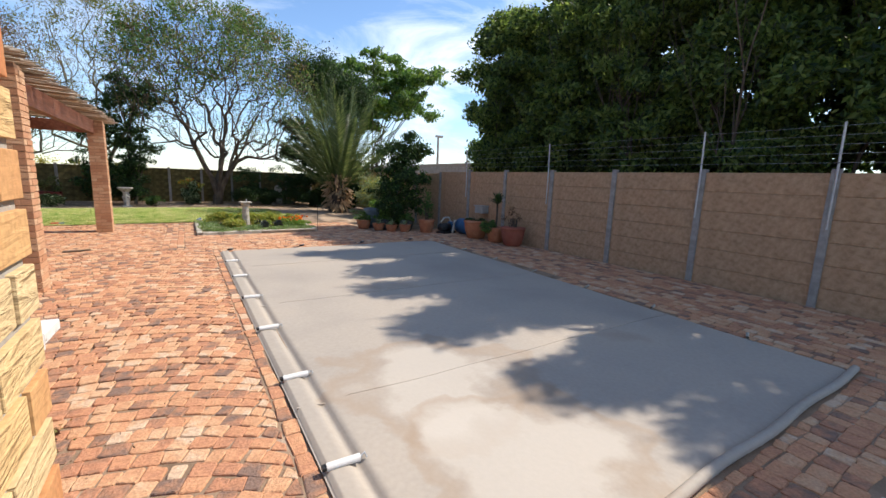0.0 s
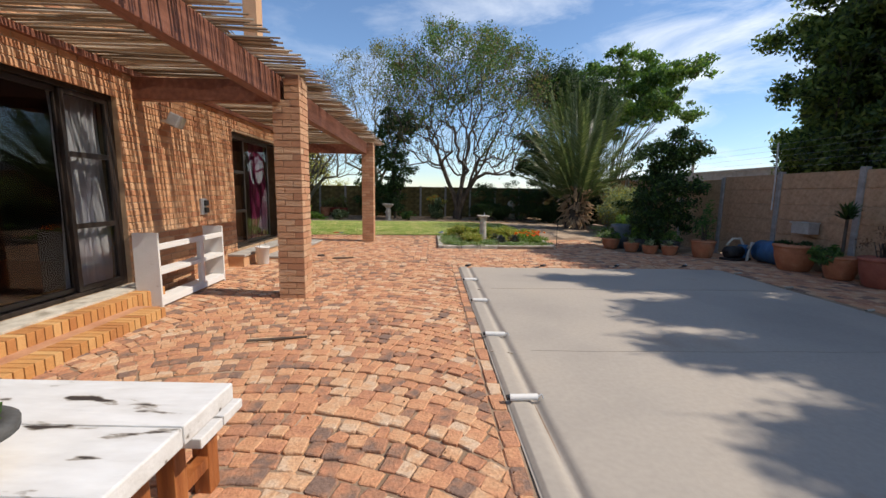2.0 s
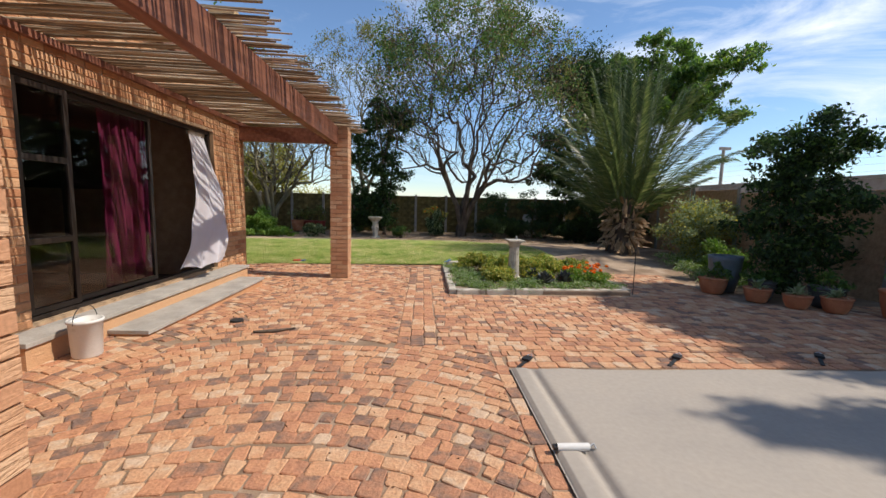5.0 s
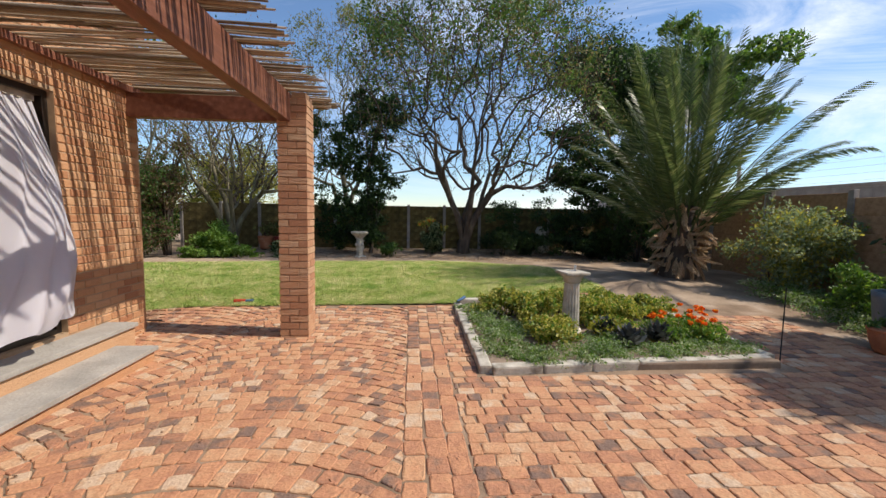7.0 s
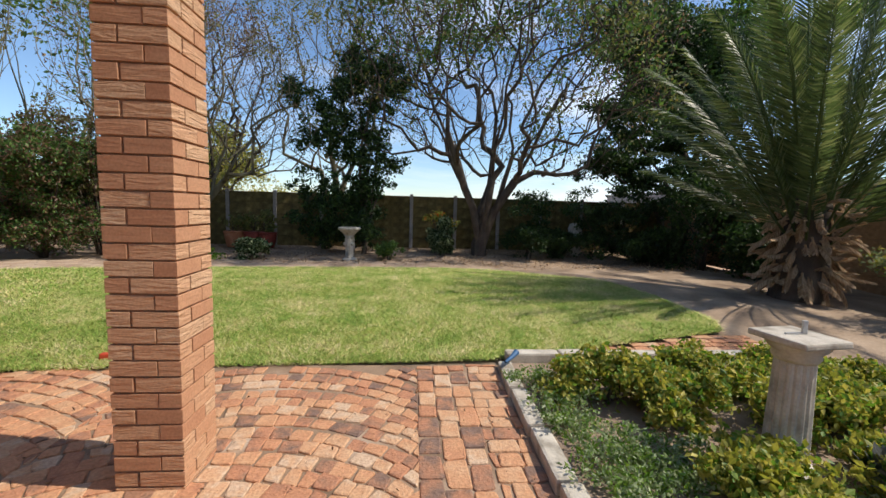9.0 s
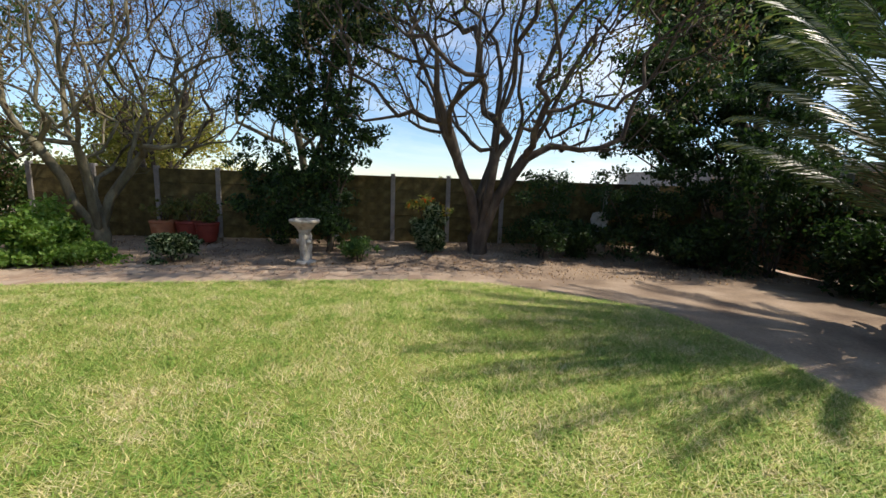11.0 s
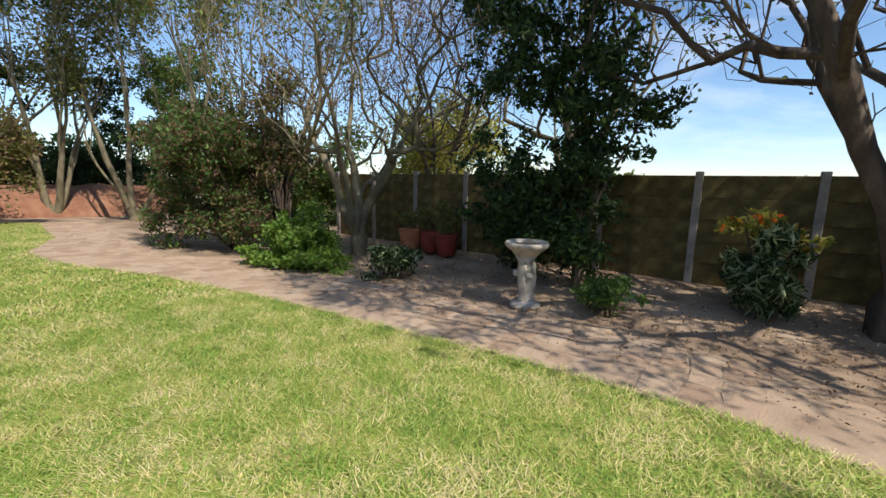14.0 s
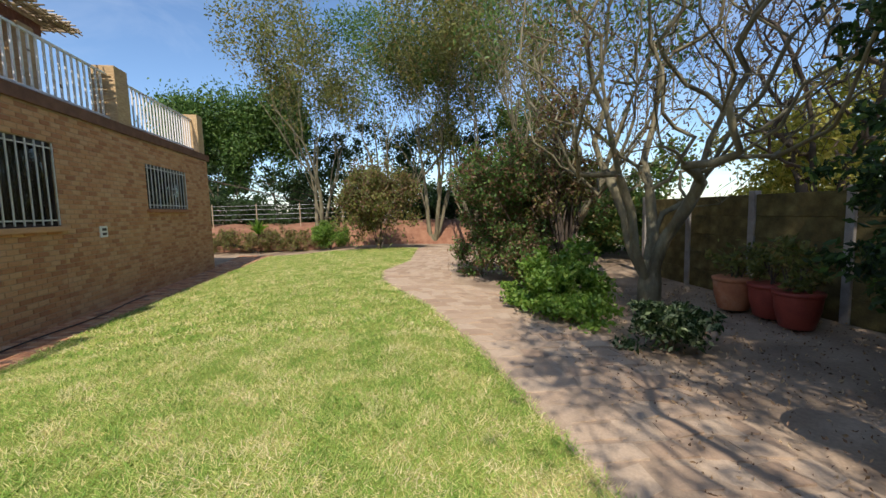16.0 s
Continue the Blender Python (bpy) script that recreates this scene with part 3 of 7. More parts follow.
for k in range(4):
    bm.faces.new((lower[k], lower[(k + 1) % 4], upper_ring[(k + 1) % 4], upper_ring[k]))
part("balcony_slab", bm, M_BEAM_DULL, house, "brown-edged balcony slab")


def laid(rects, length=0.222, height=0.075, joint=0.011, proud=0.008, depth=0.06, jit=0.0025):
    """Stretcher-bond bricks on a plane of (u, v): returns (u, v, du, dv, course) for each brick inside the rectangles and outside none."""
    out = []
    for u0, u1, v0, v1 in rects:
        k0 = int(round(v0 / (height + joint)))
        k1 = int(v1 / (height + joint))
        for k in range(k0, k1):
            v = k * (height + joint)
            u = u0 - (0.5 * (length + joint) if k % 2 else 0)
            while u < u1 - 0.02:
                a, b = max(u, u0), min(u + length, u1)
                if b - a > 0.03:
                    out.append((a, v, b - a, height))
                u += length + joint
    return out


def brick_field(bricks, frame_m, proud=0.009, depth=0.05):
    """Arrays of boxes with chamfered faces: u along x, v along z, outward along -y of frame_m."""
    V, F = [], []
    for i, (u, v, du, dv) in enumerate(bricks):
        c = 0.006
        j = rnd.uniform(-0.003, 0.003)
        p = proud + rnd.uniform(-0.003, 0.003)
        for (a, b, d) in ((u, v, 0.0), (u + du, v, 0.0), (u + du, v + dv, 0.0), (u, v + dv, 0.0), (u + c, v + c, -p), (u + du - c, v + c + j * 0.5, -p), (u + du - c, v + dv - c, -p), (u + c, v + dv - c + j * 0.5, -p)):
            V.append((a, d, b))
        o = 8 * i
        F += [(o + 4, o + 5, o + 6, o + 7), (o, o + 1, o + 5, o + 4), (o + 1, o + 2, o + 6, o + 5), (o + 2, o + 3, o + 7, o + 6), (o + 3, o, o + 4, o + 7)]
    V = np.array(V); M = np.array(frame_m)
    return V @ M[:3, :3].T + M[:3, 3], F


# front wall bricks: u runs along +y, outward is +x
FRONT = Matrix(((0, -1, 0, -3.87), (1, 0, 0, 0), (0, 0, 1, 0), (0, 0, 0, 1)))
rects = [(0.9, 2.6, -0.17, TOP), (2.6, 7.2, 2.62, TOP), (7.2, 10.1, -0.17, TOP), (10.1, 13.55, 2.66, TOP), (13.55, 14.7, -0.17, TOP), (2.6, 7.2, -0.17, 0.24), (10.1, 13.55, -0.17, 0.28)]
front_bricks = laid(rects)
single = [b for b in front_bricks if 7.4 < b[0] < 9.3 and 0.6 < b[1] < 2.5][:300]
keep = set(single)
v, f = brick_field([b for b in front_bricks if b not in keep], FRONT)
raw("brick_courses", v, f, M_BRICKS, house)["kind"] = "stuff"
bm = bmesh.new()
box(bm, (0, -0.009, 0), (0.222, 0.0, 0.075), 0.004)
brick_me = bpy.data.meshes.new("brick")
bm.to_mesh(brick_me); bm.free(); brick_me.materials.append(M_BRICK)
for u, w, du, dv in single:
    o = new("brick", brick_me); o.parent = front_wall
    o.matrix_world = FRONT @ pose(u, rnd.uniform(-0.002, 0.002), w, 0, rnd.uniform(-0.4, 0.4), 0) @ Matrix.Diagonal((du / 0.222, 1, 1, 1))
rects = [(0, 1.7, -0.17, TOP), (1.7, 4.03, -0.17, 1.6), (1.7, 4.03, 3.02, TOP), (4.03, 7.0, -0.17, TOP), (7.0, 9.27, -0.17, 1.92), (7.0, 9.27, 3.04, TOP), (9.27, END_LEN, -0.17, TOP)]
ENDB = END @ pose(0, 0, 0)
# outward of the end wall is local -y
v, f = brick_field(laid(rects), ENDB)
raw("brick_courses", v, f, M_BRICKS, house)["kind"] = "stuff"
# corner quoin that closes the house corner
boxpart("corner_return", (-3.872, 14.66, -0.2), (-3.864, 14.72, TOP), M_BRICK, house)

# end wall windows with bars
for (u0, u1, z0, z1) in WIN:
    w = thing("barred_window", "dark window behind white steel burglar bars", "window", group="end wall windows")
    bm = bmesh.new()
    for lo, hi in (((u0, 0.05, z0), (u0 + 0.05, 0.12, z1)), ((u1 - 0.05, 0.05, z0), (u1, 0.12, z1)), ((u0 + 0.05, 0.05, z0), (u1 - 0.05, 0.12, z0 + 0.05)), ((u0 + 0.05, 0.05, z1 - 0.05), (u1 - 0.05, 0.12, z1)), (((u0 + u1) / 2 - 0.03, 0.05, z0 + 0.05), ((u0 + u1) / 2 + 0.03, 0.12, z1 - 0.05))):
        box(bm, lo, hi)
    bm.transform(END); part("window_frame", bm, M_FRAME, w)
    bm = bmesh.new(); box(bm, (u0 + 0.05, 0.08, z0 + 0.05), (u1 - 0.05, 0.09, z1 - 0.05)); bm.transform(END)
    part("pane", bm, M_GLASS, w)
    bm = bmesh.new(); box(bm, (u0 - 0.08, -0.09, z0 - 0.09), (u1 + 0.08, 0.03, z0 - 0.004), 0.008); bm.transform(END)
    part("sill", bm, M_BRICK, w)
    bm = bmesh.new()
    # added dark sheet behind the pane, standing in for the unlit room
    box(bm, (u0, 0.2, z0), (u1, 0.22, z1)); bm.transform(END); part("dark_window_backing", bm, M_ROOM_SHADE, w)
    n = 13
    for i in range(n):
        u = u0 + 0.06 + (u1 - u0 - 0.12) * i / (n - 1)
        bm = bmesh.new(); box(bm, (u - 0.009, -0.03, z0 + 0.02), (u + 0.009, -0.012, z1 - 0.02)); bm.transform(END); part("bar", bm, M_STEEL, w)
    for zz in (z0 + 0.1, z1 - 0.1):
        bm = bmesh.new(); box(bm, (u0 + 0.02, -0.012, zz - 0.012), (u1 - 0.02, -0.004, zz + 0.012)); bm.transform(END); part("cross_bar", bm, M_STEEL, w)
vent = thing("wall_vent", "white slotted air brick in the brick wall", "vent")
bm = bmesh.new(); box(bm, (5.02, -0.03, 1.34), (5.26, 0.0, 1.56), 0.006); bm.transform(END); part("frame", bm, M_WHITE, vent)
for zz in (1.38, 1.47):
    bm = bmesh.new(); box(bm, (5.08, -0.034, zz), (5.21, -0.0305, zz + 0.05)); bm.transform(END); part("slot", bm, M_FRAME, vent)

# balcony: piers, railings and the upper lath roof
balcony = thing("balcony_railing", "white steel balcony railing between brick piers", "railing")
for u0, u1 in ((-0.05, 0.4), (6.1, 6.6), (10.55, 11.0)):
    bm = bmesh.new(); box(bm, (u0, 0.0, TOP + 0.2), (u1, 0.45, TOP + 1.42), 0.006); bm.transform(END); part("pier", bm, M_PIER, balcony, "face-brick pier")
for u0, u1 in ((0.4, 6.1), (6.6, 10.55)):
    for zz in (TOP + 0.3, TOP + 1.22):
        bm = bmesh.new(); box(bm, (u0, 0.16, zz), (u1, 0.2, zz + 0.045), 0.005); bm.transform(END); part("rail", bm, M_WHITE, balcony)
    n = int((u1 - u0) / 0.17)
    for i in range(1, n):
        u = u0 + (u1 - u0) * i / n
        bm = bmesh.new(); box(bm, (u - 0.017, 0.165, TOP + 0.345), (u + 0.017, 0.195, TOP + 1.22)); bm.transform(END); part("baluster", bm, M_WHITE, balcony)
upper = thing("upper_storey", "brick upper storey with a lath-covered terrace roof", "building")
bm = bmesh.new(); box(bm, (1.5, 2.6, TOP + 0.2), (5.0, 4.2, TOP + 1.7)); bm.transform(END); part("wall", bm, M_BRICK, upper)
bm = bmesh.new(); box(bm, (4.5, 0.6, TOP + 0.2), (4.85, 0.95, TOP + 1.6), 0.006); bm.transform(END); part("column", bm, M_PIER, upper)
bm = bmesh.new(); box(bm, (1.5, 0.7, TOP + 1.6), (5.2, 0.85, TOP + 1.8)); bm.transform(END); part("beam", bm, M_BEAM, upper)
tb = Tubes(5)
for i in range(150):
    u = 1.4 + 4.2 * i / 150
    z = TOP + 1.83 + rnd.uniform(0, 0.04)
    a, b = END @ Vector((u + rnd.uniform(-0.05, 0.05), 0.25 + rnd.uniform(-0.12, 0.1), z)), END @ Vector((u, 2.7, z + 0.05))
    tb.add([a, b], [0.014, 0.014])
for i in range(45):
    vv = 0.3 + 2.3 * i / 45
    z = TOP + 1.87 + rnd.uniform(0, 0.04)
    tb.add([END @ Vector((5.0 + rnd.uniform(0.2, 0.75), vv, z - 0.05)), END @ Vector((1.5, vv, z))], [0.014, 0.014])
tb.done("lath_roof", M_POLE, upper)["kind"] = "stuff"
chimney = thing("chimney", "orange face-brick chimney above the pergola", "chimney")
boxpart("shaft", (-4.58, 12.5, TOP + 0.2), (-4.25, 12.85, 6.9), M_BRICK, chimney, bevel=0.01)

# ---- pillars ----
bm = bmesh.new()
box(bm, (-0.5, -0.5, -0.5), (0.5, 0.5, 0.5), 0.02)
PILLAR_BRICK = bpy.data.meshes.new("brick")
bm.to_mesh(PILLAR_BRICK); bm.free()
ROUGH_BRICK = PILLAR_BRICK.copy()
PILLAR_BRICK.materials.append(M_PILLARBRICK); ROUGH_BRICK.materials.append(M_ROUGHBRICK)


def pillar(x0, y0, x1, y1, z0, z1, label, step=None, bh=0.075, joint=0.011, mortar=M_PILLARJOINT, brick=PILLAR_BRICK):
    """Brick pillar; step: (x, z) above z only the part beyond x goes on."""
    p = thing("brick_pillar", label, "pillar")
    core = bmesh.new()
    box(core, (x0 + 0.013, y0 + 0.013, z0), (x1 - 0.013, y1 - 0.013, step[1] if step else z1))
    if step:
        box(core, (step[0] + 0.013, y0 + 0.013, step[1]), (x1 - 0.013, y1 - 0.013, z1))
    part("mortar_core", core, mortar, p)
    w, k, z = x1 - x0, 0, z0
    half = (w - joint) / 3
    while z + bh < z1:
        cuts = [(x0, y0, x0 + 2 * half + 0.005, y0 + half), (x1 - half, y0, x1, y0 + 2 * half + 0.005), (x1 - 2 * half - 0.005, y1 - half, x1, y1), (x0, y1 - 2 * half - 0.005, x0 + half, y1)]
        if k % 2:
            cuts = [(x0, y0, x0 + half, y0 + 2 * half + 0.005), (x0 + half + 0.011, y0, x1, y0 + half), (x1 - half, y0 + half + 0.011, x1, y1), (x0, y1 - half, x1 - half - 0.011, y1)]
        for a, b, c, d in cuts:
            if step and z > step[1] - 0.03 and a < step[0]:
                if c < step[0] + 0.05:
                    continue
                a = step[0]
            o = new("brick", brick)
            o.parent = p
            o.matrix_world = pose((a + c) / 2 + rnd.uniform(-0.002, 0.002), (b + d) / 2 + rnd.uniform(-0.002, 0.002), z + bh / 2, 0, 0, rnd.uniform(-0.4, 0.4)) @ Matrix.Diagonal((c - a, d - b, bh + rnd.uniform(-0.003, 0.001), 1))
        z += bh + joint
        k += 1
    return p


P1 = pillar(-2.035, 7.37, -1.685, 7.72, -0.02, 2.95, "sunlit orange face-brick pillar holding the pergola beam", (-1.88, 2.6))
P2 = pillar(-2.09, 14.43, -1.74, 14.78, -0.12, 2.95, "orange face-brick pillar at the end of the pergola", (-1.93, 2.6))
P3 = pillar(-0.660, 0.800, -0.280, 1.180, -0.02, 2.6, "rough yellow face-brick pillar with thick grey joints", None, 0.098, 0.02, M_COPING, ROUGH_BRICK)
P4 = pillar(1.26, -0.22, 1.61, 0.13, -0.02, 2.6, "orange face-brick pillar beside the pool")

# ---- pergola ----
pergola = thing("pergola", "timber pergola with weathered lath roof along the house", "pergola")
boxpart("beam", (-2.06, 2.0, 2.6), (-1.93, 15.0, 2.93), M_BEAM, pergola, "red-stained front beam", 0.006)
for yy in (2.6, 7.54, 14.6):
    boxpart("cross_beam", (-3.87, yy - 0.07, 2.62), (-2.065, yy + 0.07, 2.9), M_BEAM, pergola, "red-stained cross beam", 0.006)
boxpart("wall_plate", (-3.87, 2.0, 2.9), (-3.8, 14.9, 2.97), M_BEAM, pergola)
tb = Tubes(5)
y = 1.8
while y < 15.3:
    r = rnd.uniform(0.009, 0.016)
    z = 2.955 + rnd.uniform(0, 0.05)
    sk = rnd.uniform(-0.12, 0.12)
    xa, xb = -3.9 + rnd.uniform(-0.05, 0.02), -1.54 + rnd.uniform(-0.14, 0.1)
    tb.add([(xa, y, z + 0.02), ((xa + xb) / 2, y + sk / 2 + rnd.uniform(-0.03, 0.03), z + rnd.uniform(-0.005, 0.02)), (xb, y + sk, z - 0.02)], [r, r, r * 0.8])
    y += rnd.uniform(0.018, 0.05)
lath_roof = tb.done("lath_roof", M_POLE, pergola, "weathered grey-brown laths")
lath_roof["kind"] = "stuff"

# ---- boundary walls ----
def panel_wall(name, a, b, height, gap, label, rails=6, panel=M_PANEL):
    """Precast wall from a to b: slotted posts and stacked panels."""
    a, b = Vector((*a, 0)), Vector((*b, 0))
    n = round((b - a).length / gap)
    ang = math.degrees(math.atan2(b.y - a.y, b.x - a.x))
    w = thing(name, label, "wall", kind="structure")
    pm, qm = bmesh.new(), bmesh.new()
    L = (b - a).length / n
    h = height / rails
    box(pm, (0.05, -0.022, 0.003), (L - 0.05, 0.022, h - 0.003), 0.011); box(pm, (0.05, -0.006, 0.0), (L - 0.05, 0.006, h))
    box(qm, (-0.055, -0.06, -0.25), (0.055, 0.06, height + 0.03), 0.012)
    pme, qme = bpy.data.meshes.new("wall_panel"), bpy.data.meshes.new("post")
    pm.to_mesh(pme); qm.to_mesh(qme); pme.materials.append(panel); qme.materials.append(M_POST)
    for i in range(n + 1):
        p = a + (b - a) * i / n
        g = gz(p.x, p.y)
        q = new("post", qme); q.parent = w; q.matrix_world = pose(p.x, p.y, g, 0, 0, ang)
        if i < n:
            for k in range(rails):
                o = new("wall_panel", pme); o.parent = w
                o.matrix_world = pose(p.x, p.y, g - 0.03 + k * h + 0.0, rnd.uniform(-0.5, 0.5), 0, ang)
    return w


wall_east = panel_wall("wall_east", (8.1, 0.2 - 1.83), (8.15, 25.8), 2.06, 1.83, "tan precast concrete panel wall with grey posts")
wall_back = panel_wall("wall_back", (-9.3, 25.7), (8.1, 25.9), 1.7, 1.5, "mossy brown precast panel wall with shade-darkened tones behind the trees", 5, M_MOSSY_SHADED)


# ---- lawn, path, beds ----
def lawn_near(x):
    return float(np.interp(x, [-18, -17.2, -7.7, -5.55, -3.9, 0.2, 3.2, 3.4], [14.3, 14.4, 15.07, 15.43, 15.9, 16.1, 16.85, 17.2]))


def lawn_far(x):
    return float(np.interp(x, [-18, -13.1, -11, -9.5, -7, -4.6, -1.6, 0.2, 1.2, 2.5, 3.1, 3.4], [20.6, 20.2, 19.5, 19.6, 20.5, 21.0, 21.42, 21.55, 21.35, 20.45, 19.9, 18.6]))


def path_far(x):
    return float(np.interp(x, [-18, -13, -9.3, -8.2, -5.7, -3.1, -0.8, 1.0, 1.6], [21.8, 21.5, 21.1, 21.9, 22.6, 22.7, 22.95, 22.5, 21.3]))


lv, lf = [], []
for i, x in enumerate(np.linspace(-18, 3.4, 90)):
    for j in range(16):
        y = lawn_near(x) + (lawn_far(x) - lawn_near(x)) * j / 15
        lv.append((x, y, gz(x, y) + 0.012 + 0.012 * noise.noise((x * 2, y * 2, 0))))
for i in range(89):
    for j in range(15):
        lf.append((i * 16 + j, (i + 1) * 16 + j, (i + 1) * 16 + j + 1, i * 16 + j + 1))
lawn = tagged(raw("lawn", lv, lf, M_LAWN, smooth=True), "sunlit green lawn with dry patches", "lawn", kind="structure")


def blades(n, x0, x1, h0, h1, w):
    x = rng.uniform(x0, x1, n)
    near = np.array([lawn_near(a) for a in x]); farr = np.array([lawn_far(a) for a in x])
    y = near + (farr - near) * rng.uniform(-0.006, 1.006, n)
    z = np.interp(y, [11, 13.5, 15.5, 17, 19.5, 22, 23, 24.5, 26], [0, -0.08, -0.04, 0.08, 0.14, 0.05, 0.0, 0.06, 0.16]) + 0.005
    a = rng.uniform(0, 2 * np.pi, n)
    ln = rng.normal(0, 0.85, (n, 2))
    h = rng.uniform(h0, h1, n)
    b = np.stack([x, y, z], 1)
    ln += 0.7 * ln / (np.linalg.norm(ln, axis=1)[:, None] + 1e-6)
    a = np.arctan2(ln[:, 0], -ln[:, 1])
    s = np.stack([np.cos(a), np.sin(a), np.zeros(n)], 1) * w
    t = b + np.stack([ln[:, 0] * h, ln[:, 1] * h, h], 1)
    return np.stack([b + s, b - s, t], 1).reshape(-1, 3), np.arange(3 * n).reshape(-1, 3)


for n, x0, x1, h0, h1, w in ((300000, -5.5, 3.4, 0.016, 0.05, 0.0042), (110000, -18, -5.5, 0.02, 0.055, 0.008)):
    v, f = blades(n, x0, x1, h0, h1, w)
    g = raw("lawn_grass", v, f, M_GRASS, smooth=True)
    nn = np.repeat(rng.normal(0, 0.32, (n, 3)), 3, axis=0) + (0.15, 0, 1)
    nn /= np.linalg.norm(nn, axis=1)[:, None]
    g.data.normals_split_custom_set_from_vertices(nn.tolist())
    tagged(g, "short green lawn grass with dry straw patches", "grass", kind="stuff")

# crazy-paved path along the lawn
pv, pf = [], []
for i, x in enumerate(np.arange(-18, 0.2, 0.27)):
    y0, y1 = lawn_far(x) + 0.03, path_far(x)
    n = max(1, int((y1 - y0) / 0.25))
    off = rnd.uniform(0, 0.15)
    for j in range(n):
        ya, yb = y0 + (y1 - y0) * j / n + off * (j > 0), y0 + (y1 - y0) * (j + 1) / n + off * (j < n - 1)
        q = [(x + 0.008, ya + 0.008), (x + 0.262, ya + 0.008), (x + 0.262, yb - 0.008), (x + 0.008, yb - 0.008)]
        q = [(a + rnd.uniform(-0.05, 0.05), b + rnd.uniform(-0.06, 0.06) + (lawn_far(a) - lawn_far(x))) for a, b in q]
        top = gz(x, ya) + 0.0165 + rnd.uniform(-0.005, 0.004)
        o = len(pv)
        cx, cy = sum(a for a, b in q) / 4, sum(b for a, b in q) / 4
        pv += [(a, b, top - 0.05) for a, b in q] + [(cx + (a - cx) * 0.95, cy + (b - cy) * 0.95, top + rnd.uniform(-0.003, 0.003)) for a, b in q]
        pf += [(o + 4, o + 5, o + 6, o + 7), (o, o + 1, o + 5, o + 4), (o + 1, o + 2, o + 6, o + 5), (o + 2, o + 3, o + 7, o + 6), (o + 3, o, o + 4, o + 7)]
bv, bf = [], []
for i, x in enumerate(np.linspace(-18, 1.55, 80)):
    for j in range(6):
        y = lawn_far(x) - 0.02 + (path_far(x) + 0.25 - lawn_far(x)) * j / 5
        bv.append((x, y, gz(x, y) + (0.0165 if j < 5 else -0.03) + 0.005 * noise.noise((x * 3, y * 3, 0))))
bf = [(i * 6 + j, (i + 1) * 6 + j, (i + 1) * 6 + j + 1, i * 6 + j + 1) for i in range(79) for j in range(5)]
tagged(raw("path_dust", bv, bf, M_DUST, smooth=True), "pale dust between the path's flagstones", "path", kind="structure")
garden_path = tagged(raw("garden_path", pv, pf, M_PATH), "dusty flagstone path curving round the lawn", "path", kind="stuff")

# paved strip along the end wall
pv, pf = [], []
u = -0.1
while u < 15:
    x = -3.87 - u * 0.9919
    wall_y = 14.72 - u * 0.127
    yy = wall_y + 0.02
    ymax = lawn_near(x) - 0.02
    while yy < ymax - 0.06:
        w = min(0.2, ymax - yy)
        o, top = len(pv), gz(x, yy) + 0.012 + rnd.uniform(-0.005, 0.005)
        q = [(x - 0.1, yy + 0.006), (x - 0.006, yy + 0.006), (x - 0.006, yy + w - 0.006), (x - 0.1, yy + w - 0.006)]
        pv += [(a, b, top - 0.05) for a, b in q] + [(a + (0.006 if k in (0, 3) else -0.006), b + (0.006 if k < 2 else -0.006), top) for k, (a, b) in enumerate(q)]
        pf += [(o + 4, o + 5, o + 6, o + 7), (o, o + 1, o + 5, o + 4), (o + 1, o + 2, o + 6, o + 5), (o + 2, o + 3, o + 7, o + 6), (o + 3, o, o + 4, o + 7)]
        yy += 0.2
    u += 0.105
side_path = tagged(raw("side_path", pv, pf, M_PAVERS), "clay paver strip along the brick house wall", "path", kind="stuff")


# ---- vegetation ----
def branchy(name, label, base, stems, leaf_n, leaf_size, mat, bark, depth=5, spread=0.45, length=1.5, r=0.11, up=0.1, seed=1, tipmax=2, jitter=0.16, zmin=-9.0, wiggle=0.16, group="", fall=0.78, extra=None, twigs=0):
    rn = random.Random(seed)
    t = thing(name, label, "tree", group=group)
    tb, tips = Tubes(6), []
    for d in stems:
        grow(tb, tips, (base[0] + d[0] * 0.12, base[1] + d[1] * 0.12, gz(*base) - 0.1), d, length * rn.uniform(0.9, 1.1), r * rn.uniform(0.8, 1.1), depth, spread, up, (2, 3), fall, wiggle, rn, twigs)
    # flared foot
    tb.add([(base[0], base[1], gz(*base) - 0.1), (base[0], base[1], gz(*base) + 0.12), (base[0], base[1], gz(*base) + 0.45)], [r * 2.1, r * 1.6, r * 1.1])
    tb.done("trunk", bark, t)
    pts = np.array([tuple(p) for p, k in tips if k <= tipmax and p.z > zmin])
    if leaf_n:
        few = rng.choice(len(pts), max(1, int(len(pts) * 0.35)), replace=False)
        idx = few[rng.integers(0, len(few), leaf_n)]
        leaf_mesh("crown", pts[idx] + rng.normal(size=(leaf_n, 3)) * jitter, leaf_size, mat, t)
    if extra:
        n2, z2, m2, s2, j2 = extra
        hi = pts[pts[:, 2] > z2]
        if len(hi):
            few = rng.choice(len(hi), max(1, int(len(hi) * 0.3)), replace=False)
            idx = few[rng.integers(0, len(few), n2)]
            leaf_mesh("top_leaves", hi[idx] + rng.normal(size=(n2, 3)) * j2, s2, m2, t)
    return t


